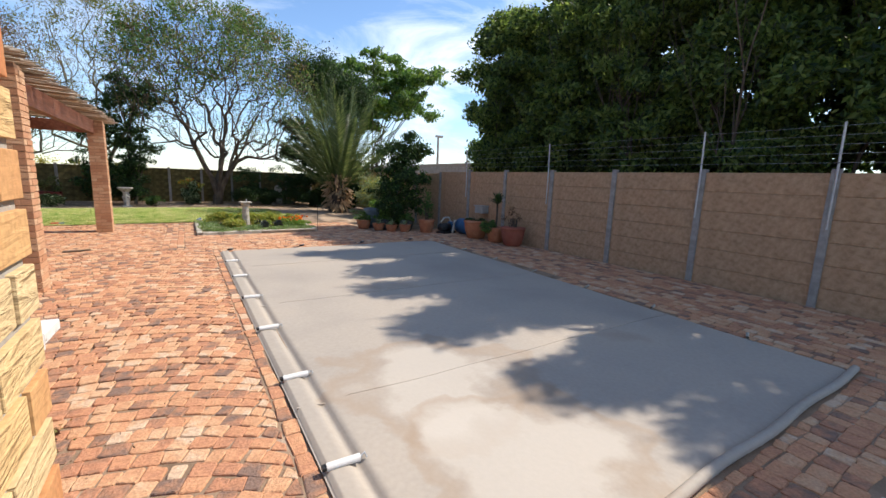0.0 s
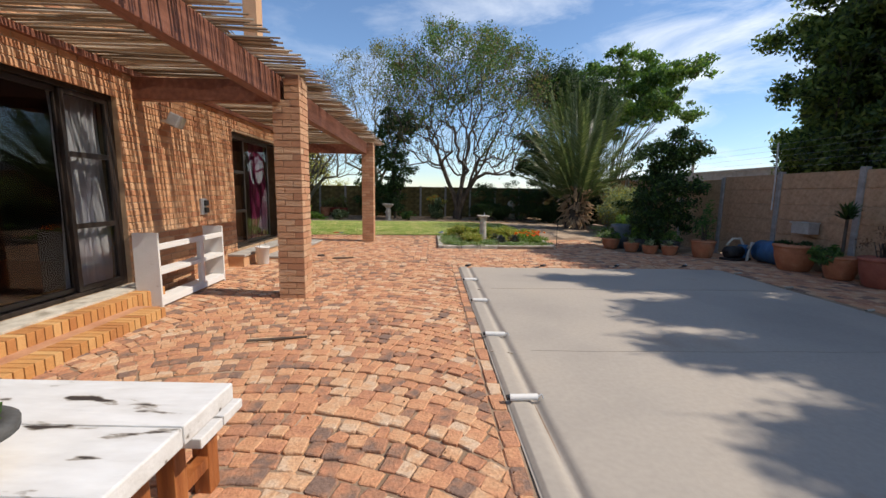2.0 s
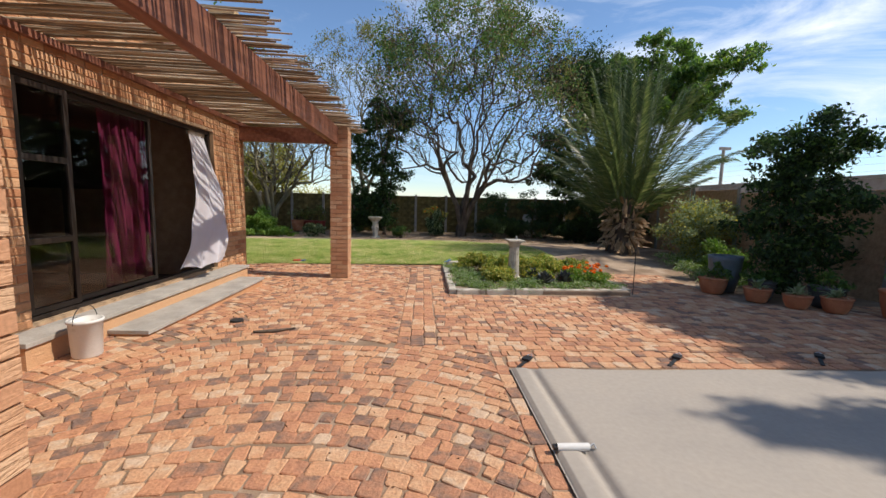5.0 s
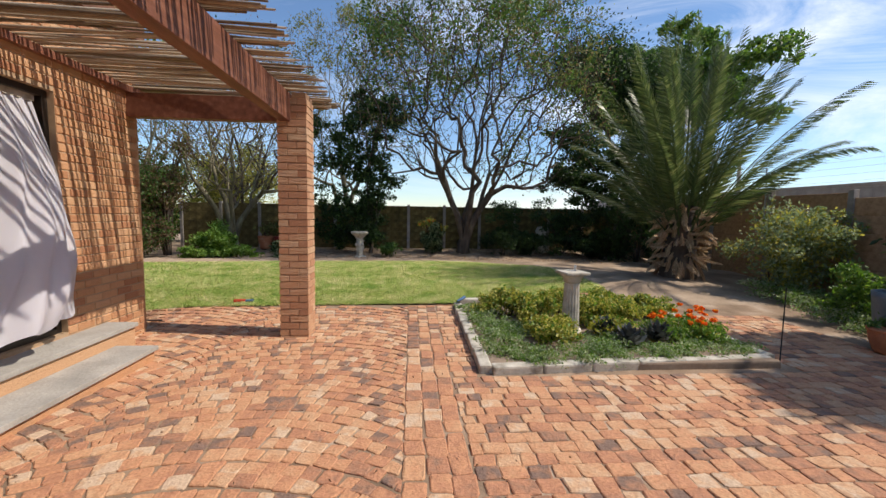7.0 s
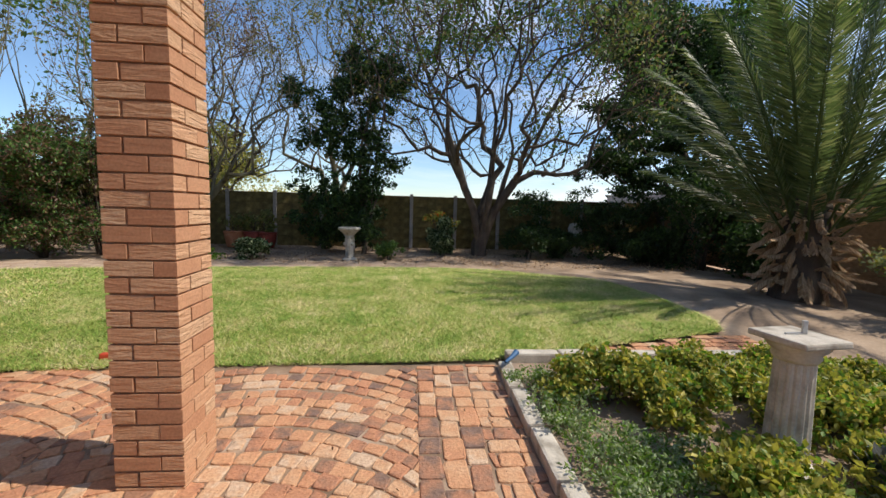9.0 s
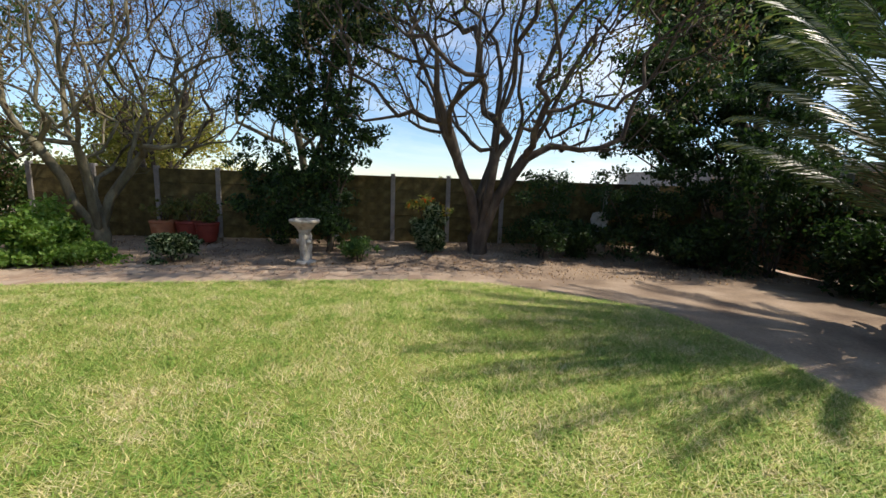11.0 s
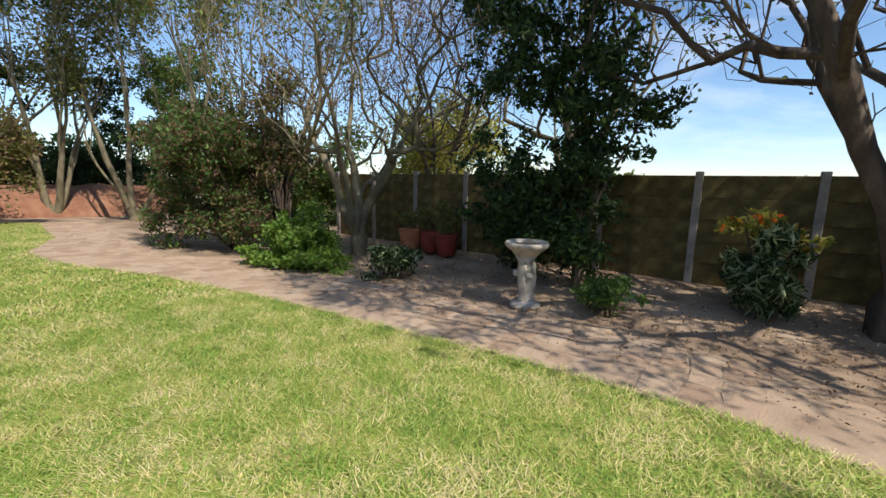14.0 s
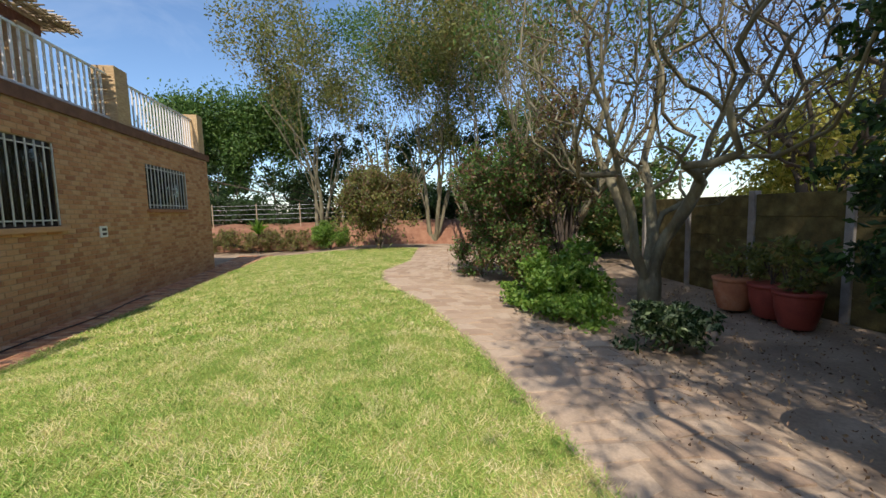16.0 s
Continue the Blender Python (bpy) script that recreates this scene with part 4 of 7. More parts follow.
def crown_tree(name, label, base, mid, radii, n, r0, bark, leaves, stems, seed, group=""):
    """A tree whose twigs seek points spread through an egg-shaped crown; each new twig springs from the limb that suits it best."""
    t = thing(name, label, "tree", group=group)
    g = np.random.default_rng(seed)
    z0 = gz(*base)
    c, rad = np.array(mid), np.array(radii)
    pos, par = [np.array((base[0], base[1], z0 - 0.1)), np.array((base[0], base[1], z0 + 0.3))], [-1, 0]
    for k in range(stems):
        a = 2 * math.pi * (k + g.uniform(-0.2, 0.2)) / stems + 0.5
        end = c + rad * (0.5 * math.cos(a), 0.5 * math.sin(a), g.uniform(-0.25, 0.15))
        last, p0 = 1, pos[1]
        for i in range(1, 8):
            s = i / 7
            q = p0 + (end - p0) * (s, s, s ** 0.85) + g.normal(size=3) * 0.07
            pos.append(q); par.append(last); last = len(pos) - 1
    want = []
    while len(want) < n:
        u = g.uniform(-1, 1, 3)
        d = math.sqrt((u ** 2).sum())
        bumpy = 0.86 + 0.2 * noise.noise((u[0] * 2.2 + seed, u[1] * 2.2, u[2] * 2.2))
        if d > bumpy or g.uniform() > 0.35 + 0.65 * d:
            continue
        q = c + u * rad
        if q[2] < z0 + 1.3 + 0.3 * math.hypot(q[0] - base[0], q[1] - base[1]):
            continue
        want.append(q)
    root = np.array((base[0], base[1], z0))
    want.sort(key=lambda q: np.linalg.norm(q - root) + g.uniform(-1.2, 1.2))
    P = np.zeros((n * 4 + 80, 3)); m = len(pos); P[:m] = pos
    for q in want:
        dv = q - P[2:m]
        dist = np.linalg.norm(dv, axis=1) + 1e-6
        out = P[2:m] - root
        cosa = (dv * out).sum(1) / dist / (np.linalg.norm(out, axis=1) + 1e-6)
        k = int(np.argmin(dist * (1 + 0.9 * (1 - cosa)))) + 2
        p, far = P[k].copy(), dist[k - 2]
        steps = max(1, min(3, int(far / 0.28)))
        for i in range(1, steps + 1):
            s = i / steps
            P[m] = p + (q - p) * s + g.normal(size=3) * 0.035 * (i < steps) - (0, 0, 0.12 * s * (1 - s) * far)
            par.append(k); k = m; m += 1
    thick = np.zeros(m); kids = [[] for i in range(m)]
    for i in range(m - 1, -1, -1):
        thick[i] = max(thick[i], 0.0055 ** 2)
        if par[i] >= 0:
            thick[par[i]] += thick[i]; kids[par[i]].append(i)
    thick = thick ** 0.5
    thick *= 1 + (r0 / thick[0] - 1) * np.clip((thick - 0.01) / 0.08, 0, 1)
    tb, todo = Tubes(5), [(0, -1)]
    while todo:
        i, frm = todo.pop()
        chain = [] if frm < 0 else [frm]
        while True:
            chain.append(i)
            if not kids[i]:
                break
            ks = sorted(kids[i], key=lambda j: -thick[j])
            todo += [(j, i) for j in ks[1:]]
            i = ks[0]
        rr = [thick[j] for j in chain]
        if frm >= 0:
            rr[0] = rr[1]
        tb.add([tuple(P[j]) for j in chain], rr)
    tb.done("trunk", bark, t)
    ends = np.array([P[i] for i in range(m) if not kids[i]])
    for count, size, mat, zc in leaves:
        hi = (ends[:, 2] - zc) / (c[2] + rad[2] - zc)
        patch = np.array([noise.noise((e[0] * 0.45 + seed, e[1] * 0.45, e[2] * 0.45)) for e in ends])
        w = np.clip(hi + 0.9 * patch + 0.1, 0.0, 1) ** 1.5 + 0.004
        w *= g.uniform(size=len(ends)) < 0.35
        idx = g.choice(len(ends), count, p=w / w.sum())
        leaf_mesh("crown", ends[idx] + g.normal(size=(count, 3)) * 0.19, size, mat, t)
    return t


def bush(name, label, blobs, n, size, mat, at=None, category="shrub", stems=6, group="", aspect=0.45, mats=()):
    """A shrub of leaf clumps (x, y, z, rx, ry, rz) on woody stems."""
    t = thing(name, label, category, group=group)
    b = np.array(blobs)
    cx, cy = (b[:, 0].mean(), b[:, 1].mean()) if at is None else at
    z0 = gz(cx, cy)
    tb = Tubes(5)
    for k in range(stems):
        q = blobs[k % len(blobs)]
        e = Vector((q[0] + rnd.uniform(-0.5, 0.5) * q[3], q[1] + rnd.uniform(-0.5, 0.5) * q[4], q[2]))
        s = Vector((cx + rnd.uniform(-0.06, 0.06), cy + rnd.uniform(-0.06, 0.06), z0 - 0.05))
        ln = (e - s).length
        mid = Vector((s.x * 0.75 + e.x * 0.25, s.y * 0.75 + e.y * 0.25, (s.z * 0.45 + e.z * 0.55))) + Vector((rnd.uniform(-0.06, 0.06) * ln, rnd.uniform(-0.06, 0.06) * ln, 0))
        r = 0.012 + 0.009 * min(4, (e - s).length)
        tb.add([s, mid, e], [r, r * 0.7, r * 0.35])
    st_ = tb.done("stem", M_BARK, t)
    if stems > 3:
        st_["kind"] = "stuff"
    # small uneven sprays over the clumps
    sub = []
    for q in blobs:
        for k in range(9):
            d = Vector((rnd.gauss(0, 1), rnd.gauss(0, 1), rnd.gauss(0.25, 0.9))).normalized()
            s = rnd.uniform(0.25, 0.62)
            rr = rnd.uniform(0.5, 1.25)
            sub.append((q[0] + d.x * q[3] * rr, q[1] + d.y * q[4] * rr, q[2] + d.z * q[5] * rr, q[3] * s, q[4] * s, q[5] * s))
    pts = np.concatenate([clump_points(sub, int(n * 0.8), 0.35), clump_points(blobs, n - int(n * 0.8), 0.2)])
    rng.shuffle(pts)
    pts = pts[pts[:, 2] > z0 + 0.01]
    if mats:
        k = int(len(pts) * (1 - mats[0]))
        leaf_mesh("foliage", pts[:k], size, mat, t, aspect=aspect)
        leaf_mesh("tinted_foliage", pts[k:], size, mats[1], t, aspect=aspect)
    else:
        leaf_mesh("foliage", pts, size, mat, t, aspect=aspect)
    return t


def mound(x, y, r, h, k=3):
    z = gz(x, y)
    out = [(x, y, z + h * 0.45, r, r, h * 0.5)]
    for i in range(k):
        a = rnd.uniform(0, 6.28)
        out.append((x + math.cos(a) * r * 0.55, y + math.sin(a) * r * 0.55, z + h * rnd.uniform(0.4, 0.75), r * 0.55, r * 0.55, h * 0.3))
    return out


# tall trees behind the east wall
for yy, h in ((-2.0, 8.2), (-0.2, 8.4), (1.2, 8.4), (3.0, 8.4), (4.35, 8.4), (5.95, 7.7), (7.5, 8.7), (9.2, 7.3), (10.6, 7.0), (11.85, 7.3)):
    x = 10.2 + rnd.uniform(-0.3, 0.3)
    t = thing("hedge_tree", "tall dense dark green hedge tree behind the wall", "tree", group="trees behind the east wall")
    tb, tips = Tubes(6), []
    for k in range(3):
        grow(tb, tips, (x + rnd.uniform(-0.5, 0.0), yy + rnd.uniform(-0.5, 0.5), -0.4), (rnd.uniform(-0.3, 0.1), rnd.uniform(-0.3, 0.3), 1), h * 0.3, 0.07, 3, 0.5, 0.2)
    tb.done("trunk", M_BARK, t, "reddish bare stems")
    bl = []
    for z in np.linspace(2.1, h, 84):
        w = 1.5 * (1 - 0.55 * max(0, (z - 4.5) / (h - 4.0)))
        bl.append((x + rnd.uniform(-w, w * 0.8), yy + rnd.uniform(-1.2, 1.2) * (1 - 0.75 * max(0, (z - 3.8) / (h - 3.8))), z, rnd.uniform(0.35, 0.7), rnd.uniform(0.35, 0.6), rnd.uniform(0.25, 0.5)))
    for z in np.linspace(1.2, 2.8, 10):
        bl.append((x + rnd.uniform(-0.6, 1.2), yy + rnd.uniform(-1.0, 1.0), z, 0.45, 0.45, 0.35))
    pts = clump_points(bl, 34000, 0.35)
    # two tones of one leaf: shade and light put into the colour
    leaf_mesh("crown", pts[:9000], 0.16, M_LEAF_SHADE_DARK, t)
    leaf_mesh("lit_tone_sprays", pts[9000:], 0.15, M_LEAF_HEDGE_LIT, t)

for i, yy in enumerate(np.arange(-3.0, 12.0, 2.2)):
    t = thing("hedge_tree", "tall dark tree in the second row behind the wall", "tree", group="trees behind the east wall")
    x, h = 12.7 + rnd.uniform(-0.3, 0.3), rnd.uniform(7.0, 8.0)
    tb, tips = Tubes(6), []
    for k in range(2):
        grow(tb, tips, (x, yy + rnd.uniform(-0.3, 0.3), -0.4), (rnd.uniform(-0.2, 0.2), rnd.uniform(-0.2, 0.2), 1), h * 0.3, 0.09, 3, 0.5, 0.2)
    tb.done("trunk", M_BARK, t)
    bl = [(x + rnd.uniform(-1, 1), yy + rnd.uniform(-1.3, 1.3), z, 0.8, 0.8, 0.6) for z in np.linspace(0.8, h, 26)]
    leaf_mesh("crown", clump_points(bl, 14000, 0.3), 0.24, M_LEAF_SHADE_DARK, t)

crown_tree("coral_tree", "many-stemmed tree with fine bare twigs and leaves at the top", (1.5, 24.6), (1.95, 24.2, 6.1), (5.5, 4.3, 4.5), 3300, 0.26, M_BARK, ((14000, 0.14, M_LEAF, 4.8), (11000, 0.12, M_LEAF_OLIVE, 4.0), (5000, 0.09, M_LEAF_BROWN, 2.5)), 6, 4)
crown_tree("coral_tree", "bare spreading tree with pale mossy bark", (-6.75, 24.2), (-6.6, 24.2, 4.5), (4.3, 2.8, 3.4), 1500, 0.2, M_BARK_PALE, ((3500, 0.07, M_LEAF_BROWN, 2.5), (2500, 0.08, M_LEAF_OLIVE, 4.0)), 4, 9)
crown_tree("bare_tree", "grey twiggy tree with sparse leaves beyond the back wall", (-8.3, 29.0), (-8.3, 29.0, 5.8), (3.6, 2.6, 3.9), 1700, 0.18, M_BARK, ((5000, 0.11, M_LEAF_BROWN, 4.0),), 3, 12)
crown_tree("bare_tree", "grey twiggy tree with sparse leaves beyond the back wall", (-3.6, 28.2), (-3.4, 28.2, 6.6), (3.7, 2.8, 4.4), 1700, 0.18, M_BARK_PALE, ((7000, 0.11, M_LEAF_OLIVE, 5.0),), 3, 22)
# dense evergreen behind the bird bath
bl = [(-2.1, 24.5, z, 0.6, 0.5, 0.45) for z in np.linspace(0.5, 5.2, 7)]
bl += [(-2.3 + rnd.uniform(-1.6, 1.2), 24.5 + rnd.uniform(-0.6, 0.6), rnd.uniform(0.3, 5.8), 0.5, 0.45, 0.36) for k in range(40)]
bl += [(-2.3 + rnd.uniform(-1.2, 0.9), 24.4 + rnd.uniform(-0.4, 0.6), rnd.uniform(0.3, 2.4), 0.42, 0.4, 0.34) for k in range(9)]
bush("evergreen_tree", "dark glossy evergreen tree behind the bird bath", bl, 30000, 0.11, M_LEAF_SHADE_DARK, (-2.0, 24.5), "tree", 10, mats=(0.12, M_LEAF))
# dark trees in the back corner
bl = [(6.7 + rnd.uniform(-1.9, 1.9), 24.2 + rnd.uniform(-0.8, 0.9), rnd.uniform(2.0, 4.6), 0.75, 0.65, 0.4) for k in range(26)]
bush("dark_tree", "dark spreading tree in the back corner", bl, 26000, 0.12, M_LEAF_SHADE_DARK, (7.6, 24.3), "tree", 9)
bl = [(4.9 + rnd.uniform(-0.9, 2.6), 24.4 + rnd.uniform(-0.6, 0.5), rnd.uniform(0.3, 1.7), 0.55, 0.5, 0.4) for k in range(16)]
bush("dark_shrub", "dark shaded shrubs against the back wall", bl, 14000, 0.1, M_LEAF_SHADE_DARK, (5.3, 24.5))
bl = mound(2.95, 24.2, 0.65, 1.1, 5) + [(2.75, 24.2, 1.7, 0.5, 0.45, 0.4), (3.2, 24.3, 1.4, 0.45, 0.4, 0.35)]
bush("small_tree", "small dark green shrub tree by the back wall", bl, 6500, 0.09, M_LEAF_SHADE_DARK, (2.95, 24.2))
tt = thing("leaning_tree", "dark leaning tree trunk in the back corner", "tree")
tb, tips = Tubes(8), []
grow(tb, tips, (7.3, 24.0, -0.1), (0.25, 0.05, 1), 3.0, 0.24, 4, 0.65, 0.05)
tb.done("trunk", M_BARK, tt)
pts = np.array([tuple(p) for p, k in tips])
leaf_mesh("crown", pts[rng.integers(0, len(pts), 30000)] + rng.normal(size=(30000, 3)) * 0.42, 0.14, M_LEAF_SHADE_DARK, tt)
for x, y, r, h in ((7.2, 22.6, 1.0, 3.2), (7.4, 20.9, 0.7, 1.3), (6.3, 23.3, 0.6, 1.0), (3.9, 24.4, 0.5, 0.8)):
    bush("dark_shrub", "dark leafy shrub in the shaded corner", mound(x, y, r, h, 6), 7000, 0.11, M_LEAF_SHADE_DARK, (x, y))
# broad green tree beyond the palm
bl = []
for k in range(46):
    a, rr = rnd.uniform(0, 6.28), rnd.uniform(0.2, 1) ** 0.6
    bl.append((13.2 + math.cos(a) * 4.6 * rr, 30 + math.sin(a) * 3.5 * rr, 9.0 + rnd.uniform(-1.8, 2.2) - 1.5 * rr, rnd.uniform(0.8, 1.3), rnd.uniform(0.8, 1.3), rnd.uniform(0.45, 0.75)))
bush("broad_tree", "broad green flat-topped tree beyond the corner", bl, 42000, 0.24, M_LEAF, (12.4, 30), "tree", 14, mats=(0.3, M_LEAF_BRIGHT))
# shrubs beside the pots
bl = [(6.75 + rnd.uniform(-0.75, 0.7), 13.4 + rnd.uniform(-0.5, 0.6), z, 0.55, 0.5, 0.4) for z in np.linspace(0.5, 3.0, 16)]
bush("tall_shrub", "tall dark green leafy shrub beside the pots", bl, 17000, 0.1, M_LEAF_SHADE_DARK, (6.9, 13.6), mats=(0.18, M_LEAF))
bl = mound(7.1, 17.0, 0.95, 1.65, 6)
bush("round_shrub", "round grey-green shrub against the wall", bl, 16000, 0.08, M_LEAF_GREY, (7.1, 17.2), mats=(0.35, M_LEAF_YEL))
bl = mound(6.5, 15.0, 0.5, 0.8, 3)
bush("low_shrub", "low bright green shrub by the wall", bl, 5000, 0.07, M_LEAF_BRIGHT, (6.5, 15.0), mats=(0.4, M_LEAF))
bl = [(5.6 + 1.5 * rnd.random() + 0.12 * (16.5 - y), y, gz(6, y) + 0.1, 0.4, 0.35, 0.16) for y in np.linspace(14.0, 16.6, 22)]
bush("ground_cover", "low spreading green ground cover along the path", bl, 15000, 0.05, M_LEAF_GREY, (6.2, 15.4), "plant", 4, mats=(0.4, M_LEAF_BRIGHT))
# left side of the garden
bl = [(-9.6 + rnd.uniform(-1.5, 1.3), 22.6 + rnd.uniform(-0.9, 0.8), rnd.uniform(0.25, 2.7), 0.6, 0.55, 0.45) for k in range(38)]
bush("big_bush", "large dense bush of mixed green and reddish leaves", bl, 42000, 0.085, M_LEAF, (-9.4, 22.7), mats=(0.4, M_LEAF_BROWN))
bl = [(-8.9 + rnd.uniform(-1.3, 1.2), 23.4 + rnd.uniform(-0.5, 0.6), rnd.uniform(1.6, 3.6), 0.6, 0.5, 0.45) for k in range(18)]
bush("twiggy_bush", "twiggy half-bare bush behind the path", bl, 9000, 0.09, M_LEAF_OLIVE, (-8.6, 23.5), stems=26, mats=(0.5, M_LEAF_BROWN))
bush("bright_bush", "bright green soft-leaved bush at the path", mound(-6.55, 22.6, 0.6, 1.0, 6) + mound(-6.0, 22.45, 0.6, 0.35, 4) + mound(-6.9, 22.3, 0.5, 0.4, 3), 13000, 0.085, M_LEAF_BRIGHT, (-6.3, 22.5), aspect=0.6)
bush("low_shrub", "low grey-green shrub under the bare tree", mound(-4.75, 23.2, 0.5, 0.5, 4), 4500, 0.08, M_LEAF_SHADE_DARK, (-4.75, 23.2), mats=(0.35, M_LEAF_GREY))
bush("low_shrub", "small leafy shrub beside the bird bath", mound(-1.2, 23.5, 0.32, 0.55, 3), 1800, 0.11, M_LEAF, (-1.2, 23.5), aspect=0.3)
bush("low_shrub", "blue-green strap-leaved plant by the wall", mound(0.35, 24.7, 0.4, 0.9, 3), 2200, 0.2, M_LEAF_GREY, (0.35, 24.7), aspect=0.2, mats=(0.5, M_LEAF_SHADE_DARK))
bush("flowering_plant", "tall thin plant with orange flower heads", [(0.1, 24.9, 1.15, 0.35, 0.2, 0.2), (0.6, 24.9, 1.0, 0.25, 0.2, 0.15)], 500, 0.11, M_LEAF_YEL, (0.35, 24.9), "plant", mats=(0.12, M_ORANGE))
bush("rusty_bush", "big rounded bush with rusty and olive leaves", mound(-17.6, 19.0, 1.7, 3.4, 8), 20000, 0.13, M_LEAF_OLIVE, (-17.6, 19), mats=(0.35, M_LEAF_BROWN))
bush("low_hedge", "low clipped hedge of dull green leaves", [(-20.2 + rnd.uniform(-0.4, 0.4), y, 0.5, 0.6, 0.45, 0.5) for y in np.linspace(9.5, 15.6, 18)], 15000, 0.09, M_LEAF_OLIVE, (-20.5, 13), mats=(0.3, M_LEAF_BROWN))
bush("green_shrub", "fresh green shrub before the earth bank", mound(-19.6, 16.6, 0.8, 1.3, 4), 7000, 0.1, M_LEAF_BRIGHT, (-19.6, 16.6))
bush("yellow_tree", "yellow-green round tree beyond the back wall", mound(-9.3, 31, 2.6, 4.3, 8), 15000, 0.16, M_LEAF_YEL, (-9.3, 31), "tree", 8)
bush("far_hedge", "dense dark hedge beyond the back wall", [(x, 27.6 + rnd.uniform(-0.3, 0.3), rnd.uniform(0.5, 1.6), 0.7, 0.5, 0.6) for x in np.arange(-20, -9.5, 0.5)], 14000, 0.12, M_LEAF_SHADE_DARK, (-14, 27.6))
for k, (x, y, h, s) in enumerate(((-21.5, 15.8, 3.3, 31), (-22.5, 19.0, 3.5, 32), (-18.5, 23.4, 3.2, 33), (-14.0, 24.4, 2.9, 34), (-11.3, 24.2, 2.5, 35), (-21.0, 21.5, 3.3, 36))):
    branchy("tall_tree", "tall half-bare tree with grey trunk and olive leaves", (x, y), [(rnd.uniform(-0.3, 0.3), rnd.uniform(-0.3, 0.3), 1), (0.35, 0.3, 1), (-0.15, -0.3, 1)], 2500 if k in (3, 4) else 14000, 0.17, (M_LEAF_OLIVE, M_LEAF, M_LEAF_OLIVE)[k % 3], M_BARK_PALE, 6, 0.5, h, 0.13, 0.12, s, jitter=0.28, zmin=2.5, group="tall trees at the garden's far side")
for x, y in ((-26, 9.5), (-27, 12.5), (-25.5, 7.0)):
    branchy("pine_tree", "tall pale-trunked tree with a high green crown", (x, y), [(rnd.uniform(-0.1, 0.1), rnd.uniform(-0.15, 0.15), 1), (0.1, 0.25, 1)], 16000, 0.22, M_LEAF, M_BARK_PALE, 5, 0.42, 2.7, 0.12, 0.14, int(50 + y), jitter=0.4, zmin=3.5, group="tall trees at the garden's far side")
bl = [(-25.5 + rnd.uniform(-1, 1), y, rnd.uniform(0.2, 6.5) if rnd.random() < 0.6 else rnd.uniform(0.2, 2.6), 1.2, 1.1, 0.9) for y in np.arange(6, 27, 0.3)]
bush("dark_thicket", "dark leafy thicket beyond the garden's far side", bl, 60000, 0.2, M_LEAF_SHADE_DARK, (-25.5, 17), "trees", 12)
bl = [(x, 26.2 + rnd.uniform(-0.8, 0.8), rnd.uniform(0.6, 6.5 if x < -17 else 2.4), 1.0, 0.9, 0.8) for x in np.arange(-24, -10, 0.35)]
bush("tall_thicket", "tall mixed green thicket by the far path", bl, 46000, 0.16, M_LEAF, (-16, 26), "trees", 12, mats=(0.35, M_LEAF_OLIVE))

bl = [(-34 + rnd.uniform(-1, 1), y, rnd.uniform(-0.3, 4.5), 1.6, 1.4, 1.2) for y in np.arange(-4, 40, 0.6)]
bush("far_woods", "dark woods closing the view beyond the bank", bl, 38000, 0.34, M_LEAF_SHADE_DARK, (-34, 17), "trees", 10)
bl = [(x, 33 + rnd.uniform(-0.6, 0.6), rnd.uniform(0.2, 1.5), 1.0, 0.8, 0.6) for x in np.arange(-30, 2, 0.9)]
bush("far_hedge", "low green hedge in the field beyond the back wall", bl, 15000, 0.22, M_LEAF_OLIVE, (-12, 33), "hedge", 6)

# palm
palm = thing("palm_tree", "date palm with arching green fronds and a skirt of dry fronds", "palm")
px, py = 6.05, 18.7
pz = gz(px, py)
tb = Tubes(10)
tb.add([(px, py, pz - 0.1), (px, py, pz + 0.5), (px + 0.05, py, pz + 1.3), (px + 0.08, py, pz + 1.7)], [0.42, 0.38, 0.33, 0.25])
tb.done("trunk", M_BARK, palm)


def frond(origin, az, elev, length, bend, width, leaf_mat, name):
    """One feather frond: a curved rib with two rows of leaflets."""
    p = Vector(origin)
    d = Vector((math.cos(az) * math.cos(elev), math.sin(az) * math.cos(elev), math.sin(elev)))
    n = 16
    pts = [p.copy()]
    for i in range(n):
        d = (d + Vector((0, 0, -bend / n * (0.4 + 1.6 * i / n)))).normalized()
        p = p + d * length / n
        pts.append(p.copy())
    tb = Tubes(4)
    tb.add(pts, [0.022 * (1 - 0.85 * i / n) for i in range(n + 1)])
    v, f = list(tb.v), list(tb.f)
    side = Vector((-math.sin(az), math.cos(az), 0))
    for i in range(15, n * 5):
        s = i / 5
        a, b = pts[int(s)], pts[min(int(s) + 1, n)]
        q = a.lerp(b, s - int(s))
        t = (b - a).normalized() if (b - a).length > 1e-6 else d
        up = side.cross(t)
        L = width * (0.45 + 0.75 * math.sin(math.pi * min(1, s / n * 0.85 + 0.12)))
        for sg in (-1, 1):
            dirn = (t * 0.85 + side * sg * 0.55 + up * rnd.uniform(0.15, 0.45) + Vector((0, 0, -0.18))).normalized()
            e = q + dirn * L * rnd.uniform(0.85, 1.1)
            wv = t.cross(dirn).cross(dirn).normalized() * (0.013 if width > 0.3 else 0.009)
            m = q.lerp(e, 0.4)
            o = len(v)
            v += [tuple(q), tuple(m + wv), tuple(e), tuple(m - wv)]
            f.append((o, o + 1, o + 2, o + 3))
    return raw(name, v, f, leaf_mat, palm)


